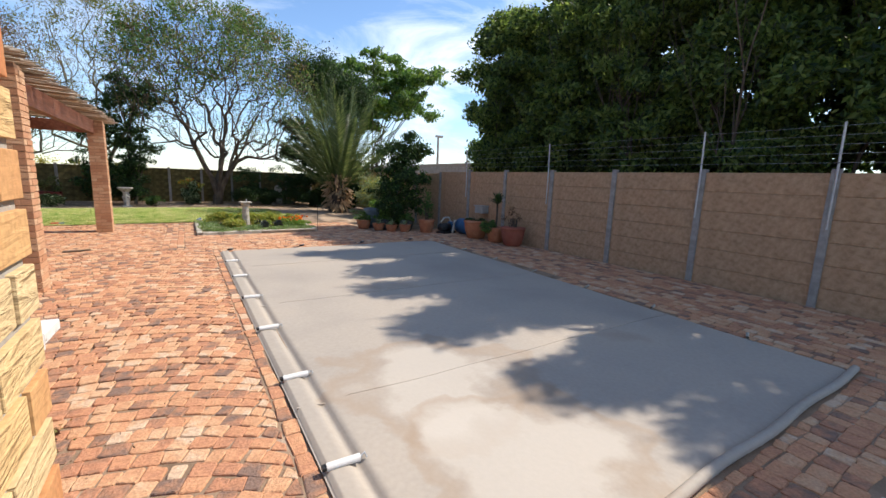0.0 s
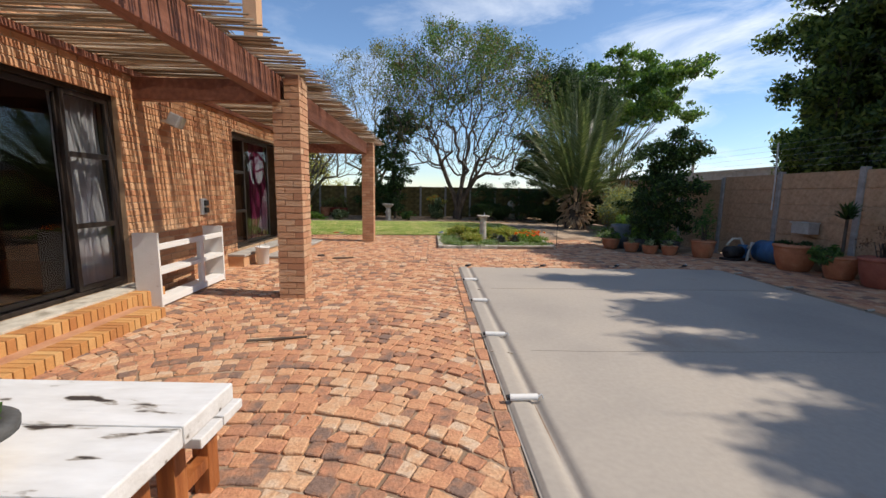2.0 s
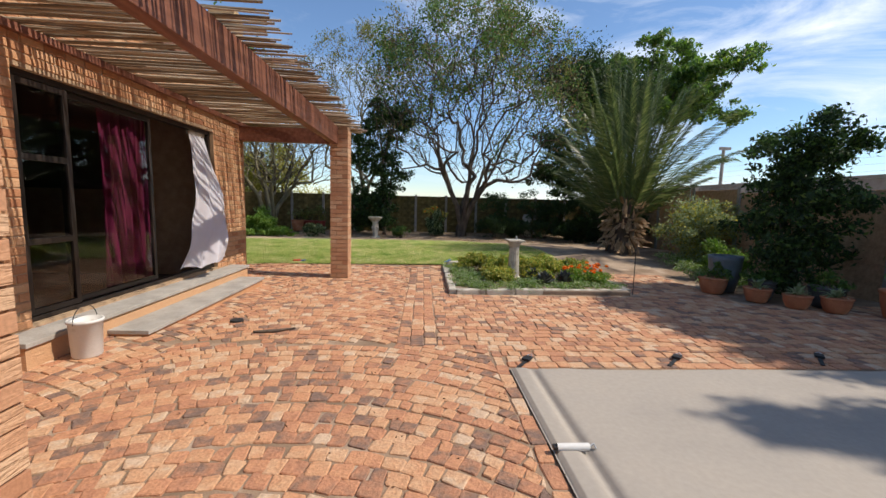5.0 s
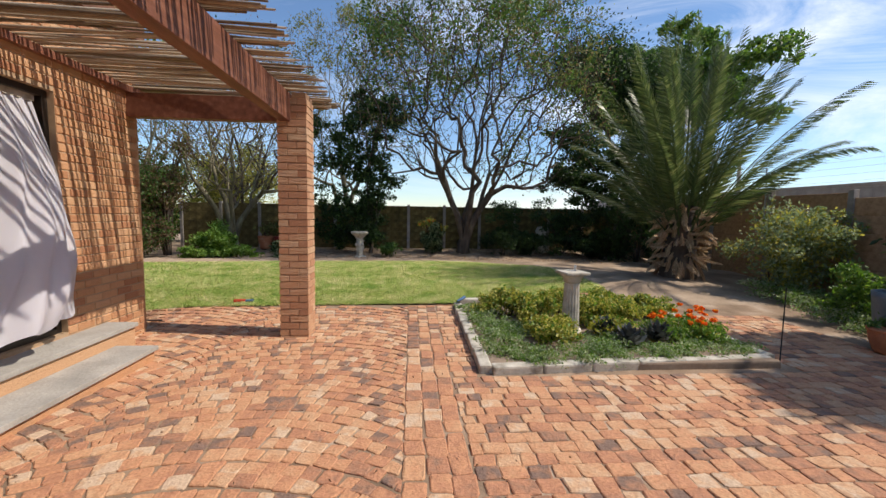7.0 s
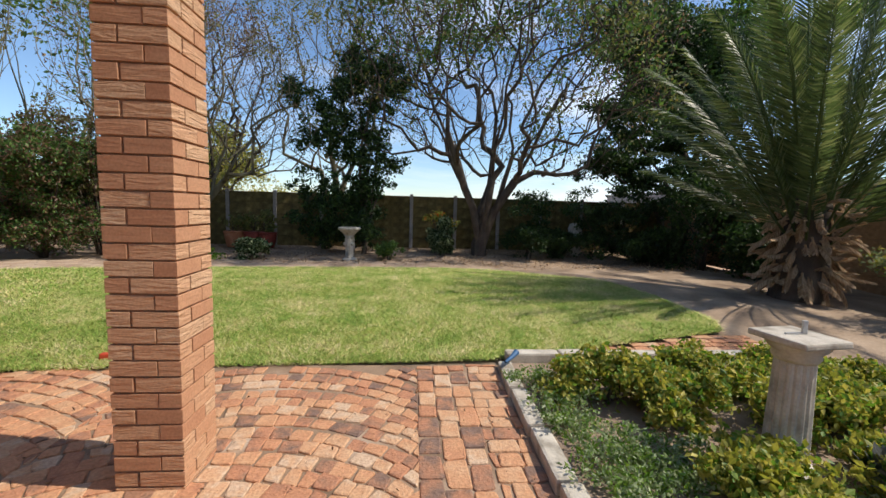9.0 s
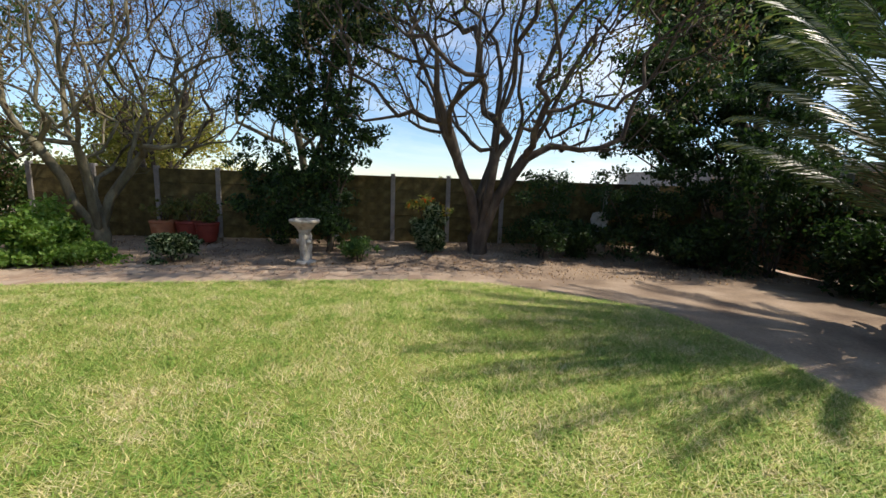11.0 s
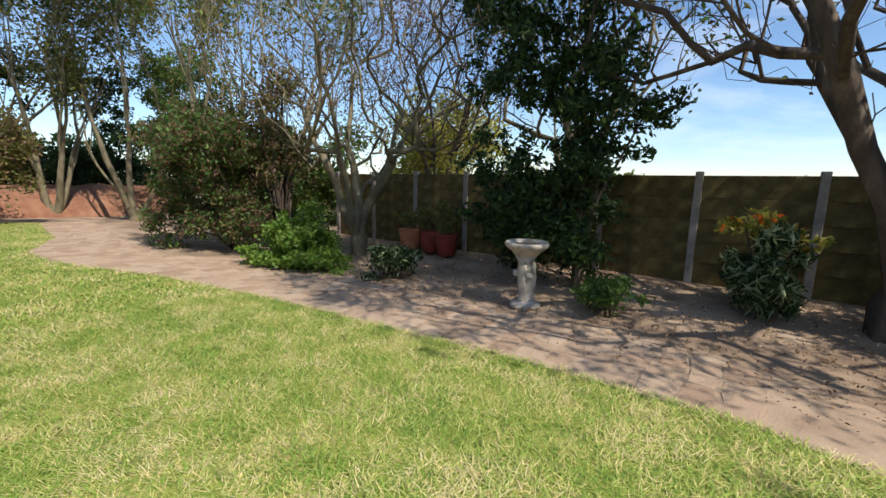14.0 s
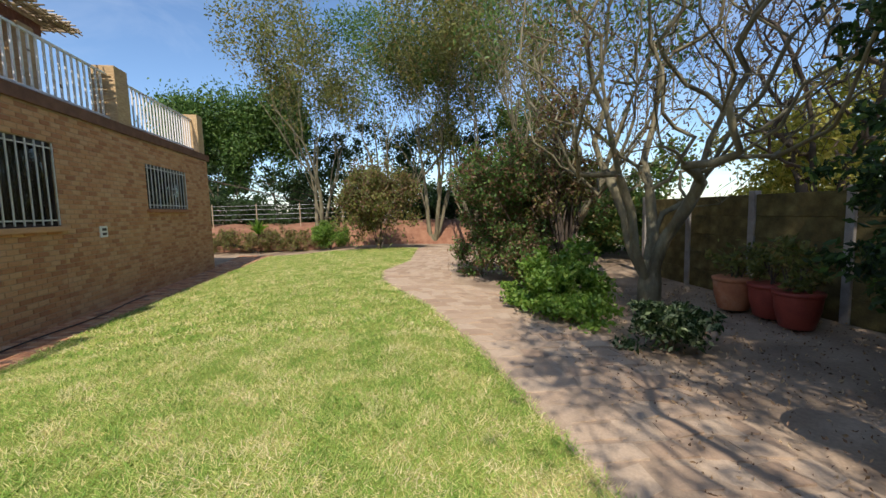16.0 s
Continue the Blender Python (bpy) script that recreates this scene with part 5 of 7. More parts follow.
top = (px + 0.05, py, pz + 1.35)
for i in range(58):
    az = i * 2.399 + rnd.uniform(-0.2, 0.2)
    k = i / 58
    el = radians(87 - 34 * k ** 0.8 + rnd.uniform(-5, 5))
    frond((top[0] + 0.2 * math.cos(az), top[1] + 0.2 * math.sin(az), top[2] - 0.6 * k), az, el, rnd.uniform(3.7, 4.8) - 0.8 * k, rnd.uniform(0.2, 0.55) + 0.45 * k, 0.38, M_PALM, "frond")
for az, el in ((-0.2, 44), (-0.9, 48), (2.6, 40), (3.3, 44)):
    frond((px + 0.22 * math.cos(az), py + 0.22 * math.sin(az), pz + 0.9), az, radians(el), 2.7, 0.45, 0.34, M_PALM, "frond")
for i in range(150):
    az = i * 2.399
    frond((px + 0.32 * math.cos(az), py + 0.32 * math.sin(az), pz + 0.3 + rnd.uniform(0, 1.35)), az, radians(rnd.uniform(-75, 35)), rnd.uniform(0.25, 0.6), rnd.uniform(-0.5, 1.2), 0.11, M_DEAD, "dry_frond")

# ---- doors ----
def curtain(name, y0, y1, z0, z1, x, material, parent, folds=7, amp=0.05, sway=0.0):
    V, F = [], []
    nu, nv = folds * 8, 14
    for j in range(nv + 1):
        for i in range(nu + 1):
            u, w = i / nu, j / nv
            yy = y0 + (y1 - y0) * u + 0.02 * math.sin(w * 5 + i)
            V.append((x + amp * math.sin(u * folds * 2 * math.pi + 0.6 * math.sin(w * 3)) * (0.6 + 0.5 * w) + sway * w, yy, z1 + (z0 - z1) * w))
    for j in range(nv):
        for i in range(nu):
            a = j * (nu + 1) + i
            F.append((a, a + 1, a + nu + 2, a + nu + 1))
    return raw(name, V, F, material, parent, smooth=True)


def sliding_door(hole, leaves, label, shut=None):
    """Aluminium sliding door in a hole of the front wall; leaves: (ya, yb, x, transom heights)."""
    ya, yb, za, zb = hole
    d = thing("sliding_door", label, "door", group="sliding doors")
    bm = bmesh.new()
    for lo, hi in (((-4.03, ya, za), (-3.93, ya + 0.06, zb)), ((-4.03, yb - 0.06, za), (-3.93, yb, zb)), ((-4.03, ya + 0.06, zb - 0.06), (-3.93, yb - 0.06, zb)), ((-4.03, ya + 0.06, za), (-3.93, yb - 0.06, za + 0.05))):
        box(bm, lo, hi, 0.004)
    part("door_frame", bm, M_FRAME, d, "dark bronze door frame")
    for a, b, x, bars in leaves:
        bm = bmesh.new()
        zl, zh = za + 0.055, zb - 0.065
        edges = [((x - 0.02, a, zl), (x + 0.02, a + 0.055, zh)), ((x - 0.02, b - 0.055, zl), (x + 0.02, b, zh)), ((x - 0.02, a + 0.055, zl), (x + 0.02, b - 0.055, zl + 0.06)), ((x - 0.02, a + 0.055, zh - 0.06), (x + 0.02, b - 0.055, zh))]
        edges += [((x - 0.02, a + 0.055, z - 0.03), (x + 0.02, b - 0.055, z + 0.03)) for z in bars]
        for lo, hi in edges:
            box(bm, lo, hi, 0.004)
        leaf = part("door_leaf", bm, M_FRAME, d)
        zs = [zl + 0.06, *bars, zh - 0.06]
        for z0, z1 in zip(zs, zs[1:]):
            p = boxpart("pane", (x - 0.003, a + 0.05, z0), (x + 0.003, b - 0.05, z1), M_GLASS, leaf)
            p.visible_shadow = False
    return d


sd1 = sliding_door(DOOR1, [(6.48, 7.14, -3.955, (1.04, 1.84)), (4.6, 6.52, -4.0, ()), (2.66, 4.64, -3.955, ())], "dark bronze sliding door with a three-paned side light")
sd2 = sliding_door(DOOR2, [(10.16, 10.75, -3.955, (1.04, 1.84)), (10.7, 12.1, -4.0, ())], "half-open dark bronze sliding door with curtains")
c1 = thing("sheer_curtain", "white sheer curtain hanging behind the side light", "curtain")
curtain("cloth", 6.5, 7.15, 0.3, 2.55, -4.09, M_CURTAIN, c1, 6, 0.05)
boxpart("curtain_rod", (-4.1, 5.9, 2.57), (-4.08, 7.25, 2.59), M_BLACK, c1)
c2 = thing("magenta_curtain", "deep magenta curtain inside the half-open door", "curtain")
curtain("cloth", 11.35, 12.2, 0.25, 2.58, -4.12, M_PURPLE, c2, 6, 0.05)
boxpart("curtain_rod", (-4.13, 10.4, 2.6), (-4.11, 13.5, 2.62), M_BLACK, c2)
c3 = thing("blowing_curtain", "white sheer curtain blown out through the open door", "curtain")
V, F = [], []
nu, nv = 44, 36
for j in range(nv + 1):
    for i in range(nu + 1):
        u, w = i / nu, j / nv
        bell = math.sin(math.pi * min(1, w * 0.62))
        yy = 13.02 + 0.42 * u - (1.05 * (1 - u) * w ** 1.2) * (0.6 + 0.4 * u) + 0.1 * w * u
        xx = -3.99 + 0.5 * bell * (0.45 + 0.55 * math.sin(math.pi * u)) + 0.035 * math.sin(u * 26 + w * 4) * (0.3 + w) + 0.03 * math.sin(w * 17 + u * 9) * w
        V.append((xx, yy, 2.52 - 2.1 * w + 0.12 * u * w + 0.03 * math.sin(u * 21) * w))
for j in range(nv):
    for i in range(nu):
        a = j * (nu + 1) + i
        F.append((a, a + 1, a + nu + 2, a + nu + 1))
raw("cloth", V, F, M_CURTAIN, c3, smooth=True)
boxpart("header_tape", (-4.01, 13.0, 2.5), (-3.97, 13.46, 2.56), M_STONE, c3)

# ---- steps ----
bm = bmesh.new()
box(bm, (-0.5, -0.5, -0.5), (0.5, 0.5, 0.5), 0.03)
STEP_BRICK = bpy.data.meshes.new("brick")
bm.to_mesh(STEP_BRICK); bm.free(); STEP_BRICK.materials.append(M_STEPBRICK)


def brick_step(name, label, x0, x1, y0, y1, z, top_mat):
    s = thing(name, label, "step", kind="structure")
    boxpart("core", (x0, y0 + 0.01, -0.1), (x1 - 0.1, y1 - 0.01, z - 0.006), top_mat, s)
    y = y0
    while y + 0.07 < y1 + 0.01:
        o = new("brick", STEP_BRICK); o.parent = s
        o.matrix_world = pose(x1 - 0.11, y + 0.036, z / 2 - 0.02, 0, 0, rnd.uniform(-0.6, 0.6)) @ Matrix.Diagonal((0.22, 0.072, z + 0.04 + rnd.uniform(-0.003, 0.003), 1))
        y += 0.083
    return s


brick_step("door_step_lower", "lower step of golden face bricks laid on edge", -3.87, -3.05, 2.0, 6.62, 0.11, M_STEPTOP)
brick_step("door_step_upper", "upper step of golden face bricks under the sliding door", -3.87, -3.42, 2.0, 7.2, 0.225, M_STEPTOP)
boxpart("door_sill", (-3.88, 2.55, 0.222), (-3.6, 7.2, 0.25), M_STONE, None, bevel=0.005)["label"] = "worn white-painted door sill"
bpy.data.objects["door_sill"]["kind"] = "structure"
st = thing("plinth_step", "brick plinth with a grey concrete top", "step", kind="structure")
boxpart("plinth", (-3.87, 9.7, -0.2), (-3.57, 14.05, 0.2), M_BRICK, st)
boxpart("concrete_top", (-3.9, 9.68, 0.2), (-3.54, 14.07, 0.245), M_COPING, st, "grey concrete top", 0.006)
st = thing("low_step", "low concrete step before the open door", "step", kind="structure")
boxpart("riser", (-3.57, 10.6, -0.2), (-3.17, 13.72, 0.03), M_BRICK, st)
boxpart("concrete_top", (-3.57, 10.58, 0.03), (-3.14, 13.75, 0.075), M_COPING, st, "grey concrete top", 0.006)
start_step = tagged(boxpart("start_step", (-2.0, -3.0, -0.05), (3.0, 0.33, 0.16), M_COPING, None, bevel=0.01), "concrete step at the patio's edge", "step", kind="structure")

# ---- fittings on the wall ----
fl = thing("floodlight", "grey metal floodlight on the brick wall", "lamp")
bm = bmesh.new(); box(bm, (-0.06, -0.1, -0.07), (0.06, 0.1, 0.07), 0.012); bm.transform(pose(-3.68, 8.06, 2.45, 0, 25, 12) @ Matrix.Scale(1.25, 4)); part("housing", bm, M_GALV, fl)
bm = bmesh.new(); box(bm, (0.062, -0.085, -0.055), (0.066, 0.085, 0.055)); bm.transform(pose(-3.68, 8.06, 2.45, 0, 25, 12) @ Matrix.Scale(1.25, 4)); part("glass", bm, M_GALV, fl, "frosted front glass")
boxpart("bracket", (-3.866, 8.0, 2.42), (-3.73, 8.03, 2.46), M_GALV, fl)
so = thing("socket_box", "weatherproof grey double socket box with dark covers", "socket")
boxpart("backplate", (-3.866, 8.84, 1.05), (-3.83, 9.02, 1.32), M_GALV, so, bevel=0.006)
boxpart("cover", (-3.83, 8.92, 1.2), (-3.79, 9.01, 1.29), M_BLACK, so, bevel=0.006)
boxpart("cover", (-3.83, 8.92, 1.08), (-3.79, 9.01, 1.17), M_BLACK, so, bevel=0.006)

# ---- white shelf unit ----
sh = thing("shelf_unit", "white-painted wooden wall shelf standing on the patio", "shelf", at=(-3.29, 6.87, 0.0), rz=1.4)
L, H, D = 1.63, 0.8, 0.2
def shp(name, lo, hi):
    boxpart(name, lo, hi, M_WHITE, sh, bevel=0.004)
shp("side_panel", (-D - 0.1, 0, 0), (0, 0.03, H + 0.14)); shp("side_panel", (-D - 0.1, L - 0.03, 0), (0, L, H + 0.1))
shp("bottom_rail", (-0.07, 0.03, 0.03), (0, L - 0.03, 0.1)); shp("bottom_board", (-D, 0.03, 0.1), (-0.003, L - 0.03, 0.12))
shp("middle_shelf", (-D, 0.03, 0.42), (0, L - 0.03, 0.47)); shp("top_rail", (-0.05, 0.03, H - 0.07), (0, L - 0.03, H))
shp("divider", (-0.06, 0.95, 0.121), (-0.004, 1.03, 0.419)); shp("divider", (-0.06, 0.95, 0.471), (-0.004, 1.03, H - 0.071))

# bucket
bk = thing("bucket", "white plastic bucket with wire handle by the door", "bucket", at=(-3.35, 10.05, 0))
bm = bmesh.new(); lathe(bm, [(0.1, 0), (0.115, 0.02), (0.128, 0.33), (0.14, 0.335), (0.14, 0.36), (0.122, 0.36), (0.11, 0.06), (0.0, 0.05)], 24); part("body", bm, M_WHITE, bk, smooth=True)
bm = bmesh.new(); lathe(bm, [(0.0, 0.05), (0.115, 0.18)], 20); part("contents", bm, M_TERRA, bk)
tb = Tubes(5); tb.add([(0, 0.14 * math.cos(a), 0.33 + 0.16 * math.sin(a)) for a in np.linspace(0, math.pi, 12)], [0.004] * 12); tb.done("handle", M_BLACK, bk)

# ---- table, bench, bowl ----
tab = thing("garden_table", "white-painted plank table with varnished wooden legs", "table", at=(-1.78, 2.8, 0), rz=-2)
W2, L2 = 0.59, 1.05
# tabletop: planks along x with breadboard ends
for i in range(4):
    y0 = -W2 + i * 2 * W2 / 4
    boxpart("plank", (-L2, y0 + 0.003, 0.69), (L2, y0 + 2 * W2 / 4 - 0.003, 0.755), M_TABLE, tab, bevel=0.007)
boxpart("apron", (-L2 + 0.1, -W2 + 0.12, 0.6), (L2 - 0.12, -W2 + 0.16, 0.69), M_VARNISH, tab); boxpart("apron", (-L2 + 0.1, W2 - 0.16, 0.6), (L2 - 0.12, W2 - 0.12, 0.69), M_VARNISH, tab)
for sx in (-1, 1):
    for sy in (-1, 1):
        x, y = sx * (L2 - 0.3), sy * (W2 - 0.2)
        boxpart("leg", (x - 0.06, y - 0.06, 0), (x + 0.06, y + 0.06, 0.69), M_VARNISH, tab, bevel=0.006)
    boxpart("stretcher", (sx * (L2 - 0.3) - 0.045, -W2 + 0.26, 0.2), (sx * (L2 - 0.3) + 0.045, W2 - 0.26, 0.3), M_VARNISH, tab, bevel=0.006)
boxpart("long_stretcher", (-L2 + 0.35, -0.045, 0.3), (L2 - 0.35, 0.045, 0.38), M_VARNISH, tab, bevel=0.006)
ben = thing("garden_bench", "white-topped wooden bench beside the table", "bench", at=(-1.85, 3.66, 0), rz=-2)
for y0 in (-0.17, 0.005):
    boxpart("seat_plank", (-0.95, y0, 0.41), (0.95, y0 + 0.165, 0.455), M_TABLE, ben, bevel=0.006)
for sx in (-0.78, 0.78):
    for sy in (-0.12, 0.12):
        bm = bmesh.new(); box(bm, (-0.04, -0.04, 0), (0.04, 0.04, 0.41), 0.005); bm.transform(pose(sx, sy, 0)); part("leg", bm, M_VARNISH, ben)
    boxpart("stretcher", (sx - 0.035, -0.08, 0.14), (sx + 0.035, 0.08, 0.2), M_VARNISH, ben)
bowl = thing("planter_bowl", "oval mustard bowl with dark rim full of succulents", "planter", at=(-1.33, 2.72, 0.757), rz=28)
bm = bmesh.new(); lathe(bm, [(0.12, 0), (0.17, 0.015), (0.245, 0.075), (0.265, 0.1), (0.245, 0.1), (0.2, 0.06), (0.0, 0.055)], 36)
bm.transform(Matrix.Diagonal((1.25, 0.72, 1, 1))); part("body", bm, M_YELLOW, bowl, smooth=True)
bm = bmesh.new(); lathe(bm, [(0.262, 0.092), (0.278, 0.1), (0.28, 0.125), (0.268, 0.132), (0.245, 0.128), (0.24, 0.1)], 36)
bm.transform(Matrix.Diagonal((1.25, 0.72, 1, 1))); part("rim", bm, M_SLATE, bowl, smooth=True)
bm = bmesh.new(); lathe(bm, [(0.0, 0.115), (0.15, 0.11), (0.245, 0.1)], 30); bm.transform(Matrix.Diagonal((1.25, 0.72, 1, 1))); part("soil", bm, M_SOIL, bowl)


def rosette(x, y, z, r, layers, material, parent, upright=0.5, name="rosette"):
    V, F = [], []
    for k in range(layers):
        n = 7 - k // 2
        for i in range(n):
            a = 2 * math.pi * i / n + k * 0.7 + rnd.uniform(-0.1, 0.1)
            el = upright * 0.5 + upright * k / layers
            L = r * (1 - 0.5 * k / layers) * rnd.uniform(0.85, 1.1)
            d = Vector((math.cos(a) * math.cos(el), math.sin(a) * math.cos(el), math.sin(el)))
            s = Vector((-math.sin(a), math.cos(a), 0))
            up = d.cross(s) * -1
            b = Vector((x, y, z + 0.02 * k))
            m, e = b + d * L * 0.62, b + d * L
            w = L * 0.26
            o = len(V)
            V += [tuple(b - s * w * 0.35), tuple(b + s * w * 0.35), tuple(m + s * w - up * -0.01), tuple(m - s * w - up * -0.01), tuple(m + up * -0.015 * (L / 0.1)), tuple(e + Vector((0, 0, 0.01)))]
            F += [(o, o + 1, o + 2, o + 3), (o + 3, o + 2, o + 5, o + 5)]
    F = [f if f[2] != f[3] else (f[0], f[1], f[2], f[0]) for f in F]
    T = []
    for f in F:
        T.append((f[0], f[1], f[2]))
        if f[3] != f[0]:
            T.append((f[0], f[2], f[3]))
    ob = raw(name, V, T, material, parent)
    ob["kind"] = "stuff"
    return ob


for x, y, r, m, u in ((-0.22, 0.02, 0.11, M_SUCC, 0.7), (-0.13, -0.07, 0.09, M_SUCC, 0.6), (-0.27, -0.05, 0.08, M_SUCC, 0.6), (-0.05, 0.05, 0.1, M_SUCC, 0.9), (-0.14, 0.09, 0.1, M_SUCC, 0.8), (-0.02, -0.09, 0.07, M_LEAF_YEL, 0.6), (0.06, -0.06, 0.1, M_SUCC, 0.7), (0.02, 0.06, 0.11, M_SUCC, 0.7), (0.16, -0.08, 0.08, M_SUCC, 0.7), (0.1, -0.1, 0.07, M_LEAF_YEL, 0.6), (0.1, 0.05, 0.09, M_LEAF, 1.0), (-0.2, -0.11, 0.07, M_LEAF_YEL, 0.5), (0.02, 0.0, 0.1, M_LEAF_GREY, 1.1)):
    rosette(x, y, 0.12, r, 5, m, bowl, u)
pts = clump_points([(0.2, 0.02, 0.19, 0.1, 0.08, 0.07), (0.12, 0.05, 0.17, 0.08, 0.07, 0.06), (0.26, -0.02, 0.17, 0.06, 0.06, 0.05)], 420)
leaf_mesh("jade_leaves", pts, 0.04, M_LEAF, bowl, aspect=0.6)
leaf_mesh("yellow_leaves", clump_points([(0.22, 0.02, 0.2, 0.1, 0.08, 0.06)], 220), 0.035, M_LEAF_YEL, bowl, aspect=0.6)
tb = Tubes(4); tb.add([(-0.24, 0.06, 0.13), (-0.26, 0.08, 0.25), (-0.24, 0.09, 0.33)], [0.005, 0.004, 0.003]); tb.done("flower_stalk", M_LEAF_BROWN, bowl)
leaf_mesh("blossom", clump_points([(-0.24, 0.09, 0.34, 0.05, 0.04, 0.03)], 60), 0.025, M_PINK, bowl)

# dry leaves on the paving
leafpile = thing("leaf_litter", "heap of dry brown leaves on the paving", "leaves", kind="stuff")
n = 420
a, rr = rng.uniform(0, 6.28, n), rng.uniform(0, 1, n) ** 0.7
pts = np.stack([-0.9 + 0.12 * rr * np.cos(a) + 0.06 * rr * np.sin(a), 3.12 + 0.25 * rr * np.sin(a), 0.012 + 0.05 * (1 - rr) * rng.uniform(0, 1, n)], 1)
leaf_mesh("leaves", pts, 0.045, M_LEAF_BROWN, leafpile, droop=0)
leaf_mesh("leaves_green", pts[:110] + rng.normal(size=(110, 3)) * (0.05, 0.07, 0.003), 0.035, M_LEAF_OLIVE, leafpile, droop=0)
n = 700
pts = np.stack([rng.uniform(-3.0, 0.6, n), rng.uniform(2.4, 15.5, n), np.zeros(n)], 1); pts[:, 2] = [gz(p[0], p[1]) + 0.022 for p in pts]
sc = thing("scattered_leaves", "scattered dry leaves and twigs on the paving", "leaves", kind="stuff")
leaf_mesh("leaves", pts, 0.025, M_LEAF_BROWN, sc, droop=0)
n = 9000
pts = np.stack([rng.uniform(-8.0, 7.5, n), rng.uniform(21.8, 25.5, n), np.zeros(n)], 1)
ok = np.array([p[1] > lawn_far(min(p[0], 3.4)) + 0.5 for p in pts]); pts = pts[ok]
pts[:, 2] = [gz(p[0], p[1]) + 0.02 for p in pts]
sc = thing("bed_litter", "dry leaf litter over the sandy garden beds", "leaves", kind="stuff")
leaf_mesh("leaves", pts[::2], 0.036, M_LEAF_BROWN, sc, droop=0)
pts2 = pts[::3] + rng.normal(size=pts[::3].shape) * (0.3, 0.2, 0.0)
leaf_mesh("pale_leaves", pts2, 0.05, M_DEAD, sc, droop=0)
stick = thing("stick", "dark wooden stick lying on the paving", "stick")
tb = Tubes(6); tb.add([(-1.74, 5.7, 0.03), (-1.5, 5.74, 0.032), (-1.2, 5.83, 0.028)], [0.014, 0.016, 0.012]); tb.done("rod", M_BARK, stick)
stone = thing("flat_stick", "split piece of wood lying on the paving", "stick")
tb = Tubes(6); tb.add([(-2.12, 10.75, 0.02), (-1.9, 10.78, 0.022), (-1.7, 10.9, 0.02)], [0.012, 0.022, 0.01]); tb.done("rod", M_BARK, stone)
drain = thing("drain_cover", "small round black drain cover", "drain")
bm = bmesh.new(); lathe(bm, [(0.075, 0.0), (0.075, 0.026), (0.068, 0.03), (0.0, 0.03)], 20, (-2.5, 11.2, -0.005)); part("lid", bm, M_BLACK, drain)

# ---- pool fittings ----
for i, y in enumerate((2.09, 3.3, 4.57, 5.87, 7.2, 8.52)):
    pin = thing("cover_anchor", "white tube anchor at the edge of the pool cover", "anchor", at=(0.7, y, 0.05), rz=rnd.uniform(-3, 3), group="pool cover anchors")
    tb = Tubes(10); tb.add([(-0.1, 0, 0), (0.1, 0, 0)], [0.024, 0.024]); tb.done("tube", M_WHITE, pin)
    bm = bmesh.new(); box(bm, (-0.125, -0.02, -0.012), (-0.1, 0.02, 0.012), 0.003); part("end_cap", bm, M_BLACK, pin)
    tb = Tubes(5); tb.add([(0.1, 0.0, 0), (0.135, 0.015, 0.01), (0.14, -0.015, -0.005)], [0.006] * 3); tb.done("hook", M_GALV, pin)
for i, (x, y, r) in enumerate(((0.78, 9.97, -35), (2.33, 10.05, -45), (3.9, 10.1, -40), (5.4, 10.2, -50))):
    cl = thing("cover_strap", "black strap with buckle at the pool cover's end", "strap", at=(x, y, 0.012), rz=r, group="pool cover straps")
    bm = bmesh.new(); box(bm, (-0.018, -0.26, 0), (0.018, 0.02, 0.006)); part("webbing", bm, M_BLACK, cl)
    bm = bmesh.new(); box(bm, (-0.04, -0.02, 0.004), (0.04, 0.09, 0.028), 0.006); part("buckle", bm, M_BLACK, cl)
    tb = Tubes(5); tb.add([(-0.03, 0.09, 0.02), (0, 0.13, 0.03), (0.03, 0.09, 0.02)], [0.006] * 3); tb.done("ring", M_GALV, cl)
for i, y in enumerate((1.9, 3.1, 4.3, 5.6, 6.9, 8.2, 9.4)):
    pin = thing("cover_weight", "small pale anchor on the pool cover's far edge", "anchor", at=(5.5 + 0.055 * (y - 1), y, 0.03), rz=20, group="pool cover weights")
    tb = Tubes(8); tb.add([(-0.09, 0, 0), (0.09, 0, 0)], [0.018, 0.018]); tb.done("tube", M_STONE, pin)
tb = Tubes(8); tb.add([(0.9 + 4.6 * k / 20, 0.95 + 0.012 * math.sin(k), 0.03) for k in range(21)], [0.035] * 21); tb.done("hem", M_COVER, pool_cover, "rolled grey hem")
for y in (2.81, 5.45, 7.93):
    tb = Tubes(4); tb.add([(0.6 + 4.85 * k / 24, y + 0.01 * math.sin(k), cover_z(0.6 + 4.85 * k / 24, y) + 0.001) for k in range(25)], [0.006] * 25); tb.done("seam", M_COVER, pool_cover, "sewn seam")

